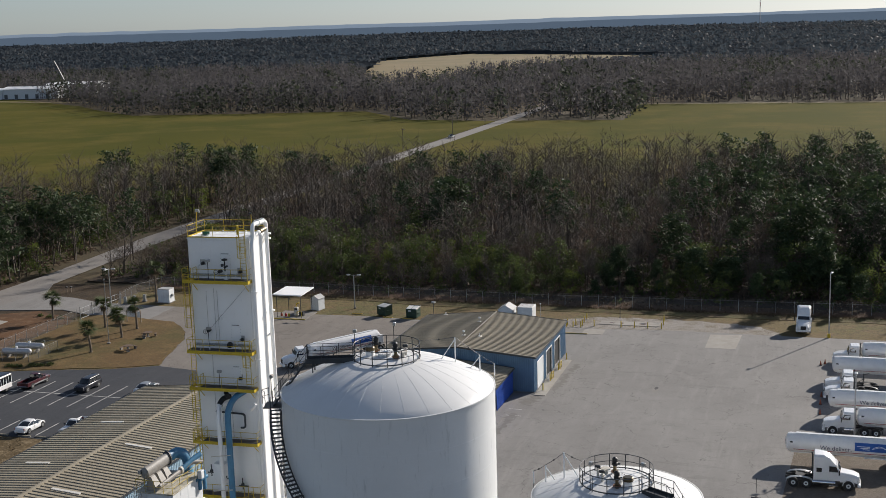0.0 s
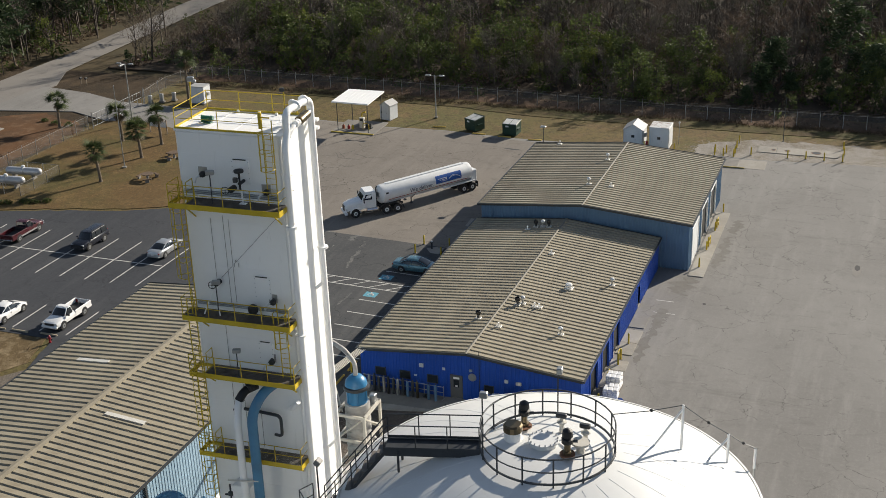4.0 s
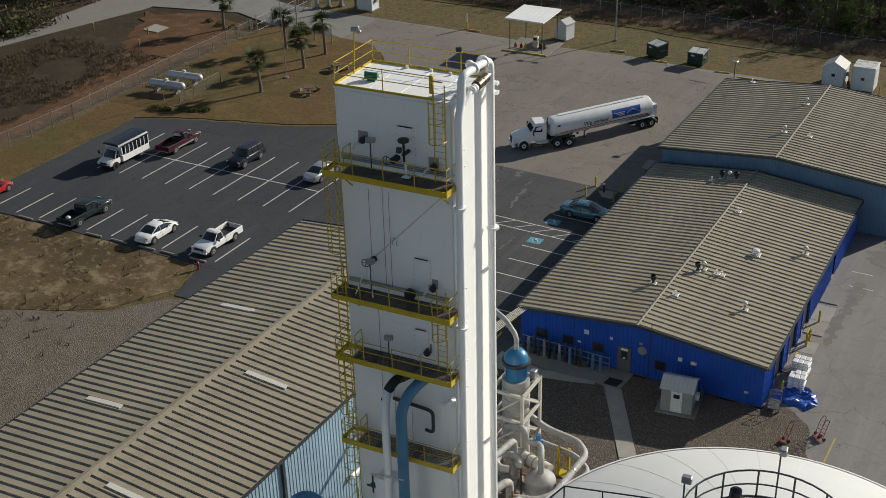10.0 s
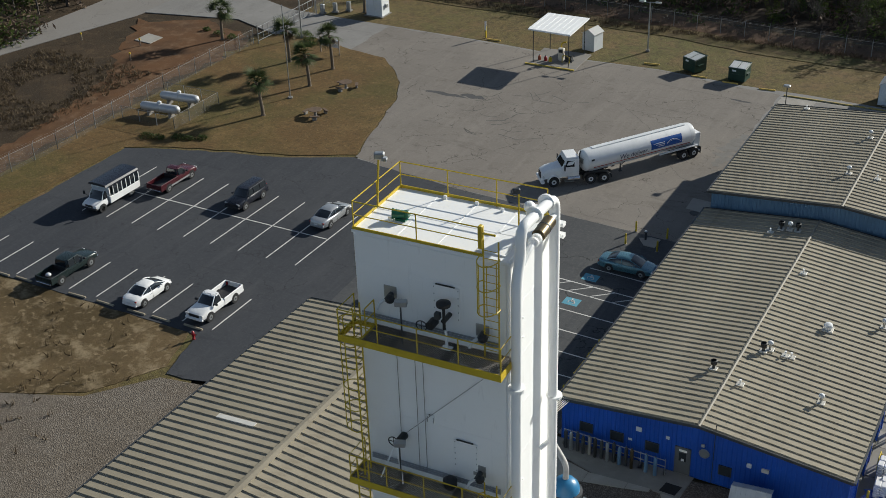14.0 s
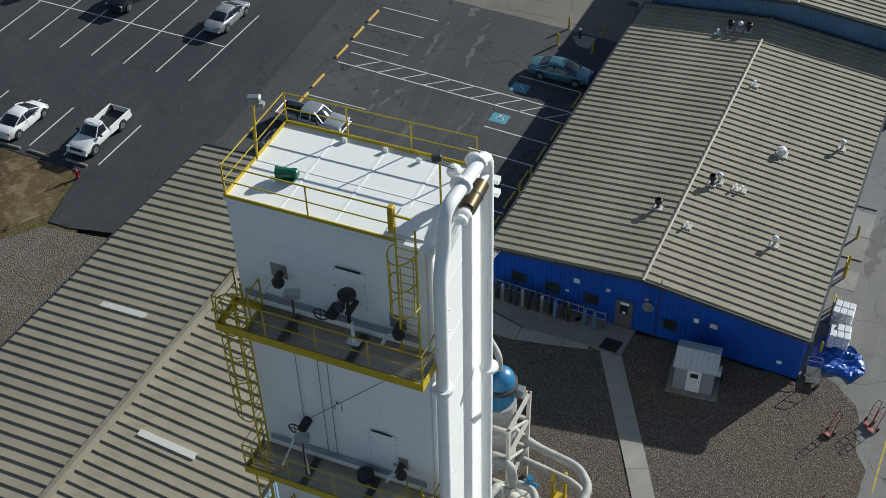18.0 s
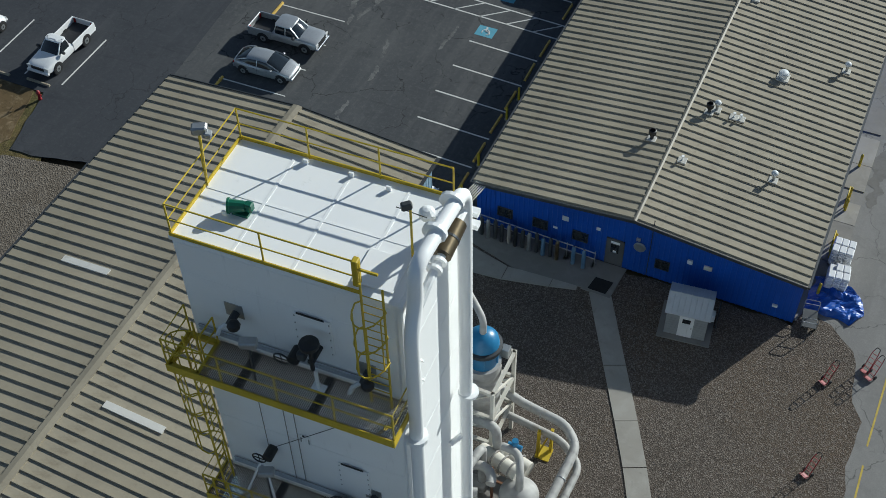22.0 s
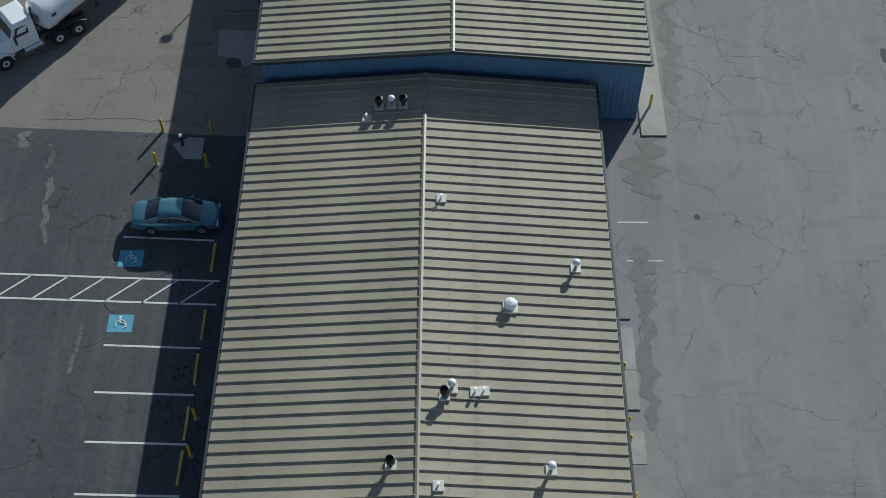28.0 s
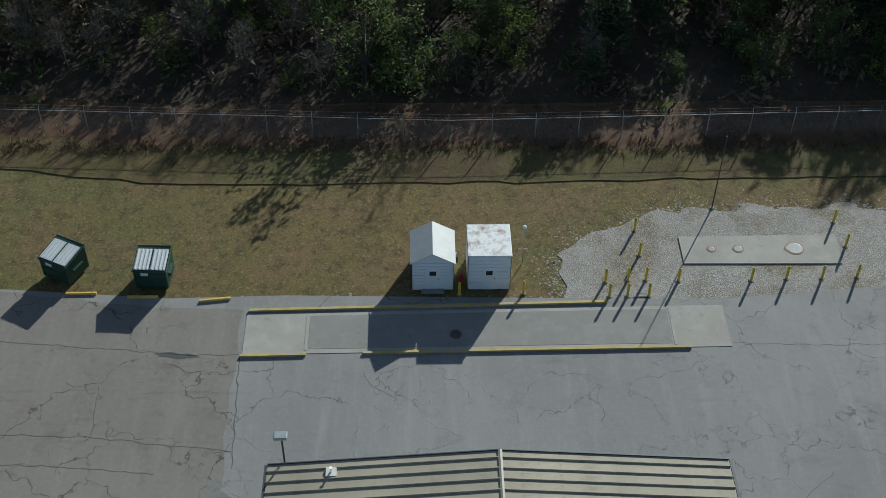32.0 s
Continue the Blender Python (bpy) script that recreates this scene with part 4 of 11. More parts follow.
# ---- cold box tower ----
TX0, TX1, TY0, TY1, TZ = -3.42, 2.23, 94.1, 97.55, 32.2
tower = thing("cold_box_tower", "tall white-painted steel air-separation tower on the gravel court", "tower", (-0.5, 95.8, 0))
P = lambda n, g, m, l="", s=False, par=None: part(n, g, m, par or tower, l, s, local=False)
P("body", Geo().box(TX0, TX1 - 0.05, TY0, TY1, 0, TZ - 0.12, 0.06), WHITE)
rf = P("roof", Geo().box(TX0 - 0.03, TX1, TY0 - 0.03, TY1 + 0.03, TZ - 0.12, TZ, 0.02), WHITE)
for _x in (-1.9, -0.4, 1.1):
    P("roof_seam", Geo().box(_x, _x + 0.07, TY0 + 0.05, TY1 - 0.05, TZ, TZ + 0.012), WHITE, par=rf)
P("roof_seam", Geo().box(TX0 + 0.05, TX1 - 0.1, 95.75, 95.81, TZ, TZ + 0.01), WHITE, par=rf)
P("hatch", Geo().box(1.0, 2.0, 94.35, 95.4, TZ + 0.012, TZ + 0.05, 0.01), WHITE, par=rf)
for _x, _y in ((-2.6, 95.1), (-1.6, 97.3), (-0.4, 97.3), (0.6, 97.2)):
    P("lifting_lug", Geo().box(_x, _x + 0.12, _y, _y + 0.05, TZ, TZ + 0.14), WHITE, par=rf)
# east face: proud cladding of welded sheets
_g1 = P("east_cladding", Geo().box(TX1 - 0.05, TX1 + 0.10, TY0 - 0.02, TY1 + 0.05, 0.3, TZ - 0.02, 0.03), WHITE)
for _i in range(14):
    _z = 1.6 + 2.2 * _i
    P("seam", Geo().box(TX1 + 0.10, TX1 + 0.106, TY0 + 0.05, 96.05, _z, _z + 0.02), WHITE, par=_g1)
    P("seam", Geo().box(TX1 + 0.10, TX1 + 0.106, 96.05, TY1 + 0.03, _z + 0.9, _z + 0.92), WHITE, par=_g1)
for _z in (23.0, 21.2, 19.0, 17.5, 14.2, 30.0, 29.2):
    P("bracket", Geo().box(TX1 + 0.1, TX1 + 0.45, 94.3, 94.36, _z, _z + 0.05), WHITE)
for _z in (22.6, 12.4):
    P("step_bracket", Geo().cyl((TX1 + 0.14, 96.6, _z), (TX1 + 0.5, 97.0, _z + 0.35), 0.09, None, 8), WHITE)
# horizontal sheets on the front
for _z in (30.9, 27.2, 24.6, 20.4, 16.2, 11.0, 6.0):
    P("front_seam", Geo().box(TX0 + 0.06, TX1 - 0.1, TY0 - 0.008, TY0 + 0.0, _z, _z + 0.018), WHITE)
for _x, _z, _w, _h in ((-0.45, 29.4, 0.95, 1.35), (0.15, 22.95, 0.9, 1.25), (0.05, 18.95, 0.8, 1.35), (-0.9, 24.6, 0.3, 0.4)):
    d = P("access_panel", Geo().box(_x, _x + _w, TY0 - 0.045, TY0, _z, _z + _h, 0.01), WHITE, "bolted white access panel")
    for _k in range(5):
        for _s in (0, 1):
            P("bolt", Geo().box(_x + 0.02 + _s * (_w - 0.07), _x + 0.05 + _s * (_w - 0.07), TY0 - 0.06, TY0 - 0.045, _z + 0.08 + _k * (_h - 0.2) / 4, _z + 0.12 + _k * (_h - 0.2) / 4), GALV, par=d)
    P("top_flashing", Geo().box(_x + 0.1, _x + _w - 0.15, TY0 - 0.07, TY0 - 0.045, _z + _h, _z + _h + 0.05), BLACK, par=d)
# thin instrument tubing down the front
for _x, _za, _zb in ((-1.95, 27.4, 23.8), (-1.25, 27.6, 22.4), (-0.95, 27.4, 22.4), (-1.75, 22.0, 2.0), (-1.1, 17.5, 9.0), (-0.2, 16.9, 13.6)):
    P("instrument_tube", Geo().tube([(_x, TY0 - 0.06, _za), (_x, TY0 - 0.06, _zb)], 0.013, 5), GREYPAINT)
P("instrument_tube", Geo().tube([(1.9, TY0 - 0.05, 27.9), (-1.9, TY0 - 0.05, 23.7)], 0.01, 4), DKSTEEL)
for _z in (28.72, 22.25):
    for _k in range(3):
        P("conduit", Geo().cyl((TX0 + 0.2, TY0 - 0.05, _z + 0.09 * _k), (TX1 - 0.3, TY0 - 0.05, _z + 0.09 * _k), 0.03, None, 6), GALV)


def handwheel(c, r, par):
    w = P("handwheel", Geo().tube(arc((c[0], c[1] - 0.1, c[2]), r, 0, 360, 14, "y"), 0.022, 5), BLACK, "black handwheel", par=par)
    for a in (0, 90):
        u, q = r * math.cos(radians(a)), r * math.sin(radians(a))
        P("spoke", Geo().cyl((c[0] - u, c[1] - 0.1, c[2] - q), (c[0] + u, c[1] - 0.1, c[2] + q), 0.014, None, 4), BLACK, par=w)


def actuator(x, z):
    """A control valve with its stem, bonnet and diaphragm casing in front of the wall."""
    v = P("control_valve", Geo().cyl((x, TY0, z + 1.1), (x, TY0 - 0.55, z + 1.1), 0.09, None, 8), BLACK, "black valve with a flat diaphragm casing")
    P("stem", Geo().cyl((x, TY0 - 0.5, z + 0.75), (x, TY0 - 0.5, z + 1.7), 0.055, None, 8), BLACK, par=v)
    P("casing", Geo().lathe([(0.05, 1.66), (0.24, 1.72), (0.25, 1.78), (0.24, 1.84), (0.05, 1.9)], 14, (x, TY0 - 0.5, z), True), BLACK, par=v)
    P("positioner", Geo().box(x - 0.32, x - 0.12, TY0 - 0.62, TY0 - 0.42, z + 1.15, z + 1.4, 0.02), DKSTEEL, par=v)
    P("support", Geo().cyl((x + 0.08, TY0 - 0.5, z + 0.02), (x + 0.06, TY0 - 0.5, z + 0.75), 0.05, None, 6), WHITE, par=v)
    P("foot_plate", Geo().box(x - 0.1, x + 0.26, TY0 - 0.62, TY0 - 0.38, z + 0.0, z + 0.03), WHITE, par=v)


def wall_valve(x, z, dark=True):
    v = P("wall_valve", Geo().cyl((x, TY0, z), (x, TY0 - 0.38, z - 0.05), 0.1, None, 9), WHITE if not dark else DKSTEEL, "small valve with gearbox and white flange")
    P("valve_body", Geo().sphere((x + 0.16, TY0 - 0.42, z + 0.06), 0.17, 10, 6), BLACK, par=v)
    P("gear_arm", Geo().tube([(x, TY0 - 0.3, z), (x - 0.22, TY0 - 0.45, z - 0.18), (x - 0.3, TY0 - 0.5, z - 0.42)], 0.06, 6), SHEDW, par=v)
    P("back_plate", Geo().box(x - 0.28, x + 0.2, TY0 - 0.02, TY0, z - 0.18, z + 0.32), GALV, par=v)


actuator(0.15, 28.55)
handwheel((-0.75, TY0 - 0.3, 29.15), 0.2, tower)
P("valve_body", Geo().cyl((-0.45, TY0, 29.2), (-0.45, TY0 - 0.4, 29.2), 0.16, None, 10), BLACK, "round black valve body")
wall_valve(-2.05, 29.9)
wall_valve(1.35, 29.2)
handwheel((-2.1, TY0 - 0.3, 23.6), 0.2, tower)
P("valve_body", Geo().cyl((-1.85, TY0, 23.7), (-1.85, TY0 - 0.4, 23.7), 0.15, None, 10), BLACK, "round black valve body")
for _a, _b in ((-2.5, -2.05), (-1.6, -2.05)):
    P("tripod_leg", Geo().cyl((_a, TY0 - 0.75, 22.02), (_b, TY0 - 0.3, 23.5), 0.035, None, 6), WHITE, "white tripod support")
P("valve_body", Geo().lathe([(0.2, 0), (0.26, 0.1), (0.26, 0.35), (0.1, 0.5)], 12, (0.15, TY0 - 0.45, 22.25), True), BLACK, "squat black valve")
wall_valve(1.15, 22.95)
wall_valve(0.75, 19.3)
for _x, _z in ((-1.2, 30.2), (-1.55, 24.0), (-0.8, 20.0)):
    fl = P("work_light", Geo().cyl((_x, TY0 - 0.95, _z - 1.6), (_x, TY0 - 0.95, _z), 0.03, None, 6), DKSTEEL, "small work light on a dark post")
    P("lamp_head", Geo().obox((_x + 0.02, TY0 - 0.95, _z + 0.1), (0.42, 0.26, 0.22), 20, 0.03), GALV, par=fl)


def platform(z, x0, x1, y0=92.9, y1=94.04, well=0.0):
    p = P("platform", Geo().box(x0, x1, y0 - 0.03, y0, z - 0.24, z + 0.05).box(x0, x0 + 0.04, y0, y1, z - 0.24, z + 0.05).box(x1 - 0.04, x1, y0, y1, z - 0.24, z + 0.05), YELLOW, "yellow-edged grating platform")
    xg = x0 + well
    n = int((x1 - xg) / 0.05)
    g = Geo()
    for i in range(n):
        x = xg + 0.05 + (x1 - xg - 0.1) * i / (n - 1)
        g.box(x - 0.009, x + 0.009, y0 + 0.01, y1, z - 0.04, z)
    for k in range(9):
        y = y0 + 0.06 + (y1 - y0 - 0.1) * k / 8
        g.box(xg + 0.04, x1 - 0.04, y - 0.006, y + 0.006, z - 0.032, z - 0.002)
    P("grating", g, GRATE, "dark steel bar grating", par=p)
    for x in (x0 + 1.9, x0 + 3.9):
        P("joist", Geo().box(x - 0.11, x + 0.11, y0 + 0.01, y1, z - 0.16, z - 0.05), DKSTEEL, par=p)
    rail(tower, [(x0 + 0.03, y1, z), (x0 + 0.03, y0 + 0.02, z), (x1 - 0.03, y0 + 0.02, z), (x1 - 0.03, y1, z)], YELLOW)
    for x in (x0 + 0.8, x1 - 0.5):
        P("knee_brace", Geo().tube([(x, y0 + 0.2, z - 0.2), (x, y1, z - 1.1)], 0.04, 5), YELLOW)


for _z in (28.5, 22.0, 18.55, 13.45, 8.25, 4.3):
    platform(_z, -3.55, 2.5, well=0.85 if _z in (28.5, 18.55, 13.45) else 0.0)
# yellow hatch frames at the ladder wells
for _z in (28.5, 18.55, 13.45):
    g = Geo()
    for a, b in (((-3.5, 92.96), (-2.7, 92.96)), ((-3.5, 93.98), (-2.7, 93.98)), ((-3.5, 92.96), (-3.5, 93.98)), ((-2.7, 92.96), (-2.7, 93.98))):
        g.tube([(*a, _z - 0.08), (*b, _z - 0.08)], 0.09, 4)
    P("hatch_frame", g, YELLOW)
    rail(tower, [(-2.68, 93.95, _z), (-2.68, 93.3, _z)], YELLOW)
ladder(tower, (-3.1, 93.45, 22.0), (-3.1, 93.45, 28.5), YELLOW, face=(-1, 0))
ladder(tower, (-3.0, 92.95, 18.55), (-3.0, 92.95, 22.0), YELLOW, face=(0, -1), cage=False)
ladder(tower, (-2.9, 92.95, 13.45), (-2.9, 92.95, 18.55), YELLOW, face=(0, -1))
ladder(tower, (-3.1, 93.45, 8.25), (-3.1, 93.45, 13.45), YELLOW, face=(-1, 0))
ladder(tower, (1.8, 93.75, 28.5), (1.8, 93.75, 32.1), YELLOW, wide=0.52, face=(0, -1))
ladder(tower, (1.75, 93.6, 18.55), (1.75, 93.6, 22.0), YELLOW, face=(0, -1))
ladder(tower, (1.45, 93.2, 4.3), (1.45, 93.2, 8.25), YELLOW, face=(0, -1))
rail(tower, [(TX1 - 0.9, TY0 + 0.04, TZ), (TX0 + 0.04, TY0 + 0.04, TZ), (TX0 + 0.04, TY1 - 0.04, TZ), (TX1 - 0.05, TY1 - 0.04, TZ)], YELLOW, post=2.0)
for _q in ((TX0, TX1 - 0.9, TY0, TY0 + 0.03), (TX0, TX0 + 0.03, TY0 + 0.03, TY1 - 0.03), (TX0, TX1, TY1 - 0.03, TY1)):
    P("toe_board", Geo().box(*_q, TZ, TZ + 0.11), YELLOW)
P("rail_gate", Geo().box(1.2, 1.34, 94.05, 94.25, TZ + 0.3, TZ + 1.15, 0.02).tube([(1.3, 94.1, TZ + 0.9), (1.8, 94.1, TZ + 0.9)], 0.04, 5), YELLOW)
# roof things
gm = P("vent_motor", Geo().cyl((-2.45, 95.25, TZ + 0.24), (-2.1, 95.36, TZ + 0.24), 0.17, 0.13, 12), GREEN, "green motor on the roof")
P("motor_end", Geo().box(-2.12, -1.92, 95.28, 95.48, TZ + 0.12, TZ + 0.36, 0.03), GREEN, par=gm)
P("motor_fan_cover", Geo().cyl((-2.5, 95.23, TZ + 0.24), (-2.45, 95.25, TZ + 0.24), 0.2, None, 12), GREEN, par=gm)
P("motor_foot", Geo().box(-2.4, -2.0, 95.2, 95.42, TZ, TZ + 0.08), GREEN, par=gm)
lp = P("roof_lamp_post", Geo().cyl((-3.5, 95.95, TZ - 0.5), (-3.15, 95.65, TZ + 2.1), 0.035, None, 6), YELLOW, "yellow post with a grey floodlight")
P("lamp_head", Geo().obox((-3.08, 95.6, TZ + 2.22), (0.36, 0.26, 0.24), 25, 0.04), GALV, par=lp)
P("lamp_visor", Geo().obox((-2.9, 95.6, TZ + 2.12), (0.2, 0.22, 0.16), 25, 0.03, 20), GALV, par=lp)
P("post_arm", Geo().cyl((-3.5, 95.95, TZ - 0.1), (-3.28, 95.95, TZ - 0.1), 0.03, None, 5), YELLOW, par=lp)
cp = P("camera_post", Geo().cyl((2.08, 95.3, TZ), (2.08, 95.3, TZ + 1.95), 0.03, None, 6), YELLOW, "yellow post with a dark camera")
P("camera_head", Geo().obox((2.02, 95.24, TZ + 2.05), (0.24, 0.16, 0.2), 40, 0.03), DKSTEEL, par=cp)
P("antenna", Geo().cyl((1.75, 95.3, TZ + 1.85), (2.45, 95.3, TZ + 1.78), 0.012, None, 5), BLACK, par=cp)
# white pipes over the top and down the east corners
pl = P("riser_pipe", Geo().tube(rounded([(2.62, 93.85, 0.6), (2.62, 93.85, TZ - 0.6), (2.56, 94.3, TZ + 0.1), (2.56, 94.3, TZ + 1.22), (2.66, 96.95, TZ + 1.15), (2.77, 97.05, 1.0)], 0.5, 5), 0.18, 12), WHITE, "white pipe looping over the roof edge", True)
for _p, _q in (((2.62, 93.85, 27.3), (2.62, 93.85, 27.45)), ((2.62, 93.85, 21.1), (2.62, 93.85, 21.2)), ((2.74, 97.02, 24.9), (2.74, 97.02, 25.0)), ((2.56, 95.4, TZ + 1.19), (2.56, 95.5, TZ + 1.19)), ((2.56, 96.4, TZ + 1.17), (2.56, 96.5, TZ + 1.17))):
    P("flange", Geo().cyl(_p, _q, 0.29, None, 14), WHITE, par=pl)
P("support_saddle", Geo().box(2.1, 2.5, 95.8, 96.02, TZ + 1.05, TZ + 1.25).sphere((2.2, 95.9, TZ + 1.18), 0.2, 10, 6), WHITE, par=pl)
bl = P("bypass_pipe", Geo().tube(rounded([(2.62, 94.35, TZ - 0.1), (2.68, 94.8, TZ + 0.3), (2.68, 97.0, TZ + 0.52), (2.68, 97.1, TZ - 0.4)], 0.25, 4), 0.11, 8), WHITE, "white bypass pipe", True)
P("silencer", Geo().cyl((2.68, 95.5, TZ + 0.38), (2.68, 96.45, TZ + 0.46), 0.23, None, 16), BROWNSTEEL, "bronze-coloured steel silencer", True, par=bl)
P("silencer_band", Geo().cyl((2.68, 95.95, TZ + 0.42), (2.68, 96.01, TZ + 0.425), 0.24, None, 16), DKSTEEL, par=bl)
for _y in (95.05, 95.3):
    P("flange", Geo().cyl((2.68, _y, TZ + 0.35), (2.68, _y + 0.08, TZ + 0.355), 0.19, None, 12), WHITE, par=bl)
for _z in (TZ - 0.65, TZ - 0.2):
    P("beam", Geo().box(2.2, 2.85, 97.3, 97.5, _z, _z + 0.16), WHITE, "white bracket beam")
# blue and white down-pipes in front
P("down_pipe", Geo().tube(rounded([(1.05, TY0, 18.05), (0.5, 92.95, 17.75), (0.07, 92.45, 16.6), (0.07, 92.45, 1.2), (-2.0, 91.6, 0.8)], 0.7, 5), 0.27, 12), PIPEBLUE, "large blue down-pipe", True)
P("down_pipe", Geo().tube(rounded([(-0.75, TY0, 17.3), (-0.95, 93.0, 17.0), (-0.78, 92.45, 15.9), (-0.78, 92.45, 1.6), (-3.2, 91.4, 1.2)], 0.5, 5), 0.2, 12), WHITE, "white insulated down-pipe", True)
_be = P("black_valve", Geo().tube(rounded([(-0.35, TY0, 17.5), (-0.75, 93.45, 17.45), (-0.95, 93.1, 17.0)], 0.25, 4), 0.24, 10), BLACK, "black insulated valve above the white pipe", True)
P("valve_bonnet", Geo().cyl((-0.35, 93.6, 17.6), (-0.3, 93.2, 18.15), 0.2, None, 10), BLACK, par=_be)
P("valve_stem", Geo().cyl((-0.9, 93.5, 16.9), (-1.35, 93.3, 16.2), 0.12, None, 8), DKSTEEL, par=_be)
for _z in (9.0, 5.5, 12.3):
    P("pipe_clamp", Geo().tube([(-1.6, 92.2, _z), (0.2, 92.2, _z + 0.25)], 0.05, 5), CREAM)
P("gooseneck_pipe", Geo().tube(rounded([(-1.1, 93.9, 16.0), (1.1, 93.7, 16.0), (1.1, 93.7, 14.7), (0.6, 93.9, 14.6)], 0.3, 4), 0.09, 8), DKSTEEL, "bent dark pipe loop", True)
P("side_nozzle", Geo().tube(rounded([(1.55, TY0, 16.3), (1.75, 93.85, 16.5), (2.15, 93.8, 17.0)], 0.2, 4), 0.14, 10), WHITE, "white side nozzle", True)
P("side_box", Geo().box(-2.0, -0.9, 93.2, 94.1, 9.2, 11.2, 0.03), WHITE, "white instrument box")
for _x, _z in ((-2.3, 10.4), (-1.0, 9.9), (0.6, 9.3), (-2.1, 5.4), (-0.2, 5.2)):
    P("valve_cluster", Geo().sphere((_x, 93.5, _z), 0.16, 8, 6).cyl((_x, 93.5, _z - 0.5), (_x, 93.5, _z + 0.6), 0.05, None, 6).cyl((_x - 0.4, 93.6, _z - 0.2), (_x + 0.5, 93.6, _z - 0.2), 0.06, None, 6), DKSTEEL, "dark valve cluster")


tower.matrix_world = pose(-1.45, 95.1, 0, 0, 0, 2.6) @ Matrix.Diagonal((1.05, 1.04, 0.996, 1))

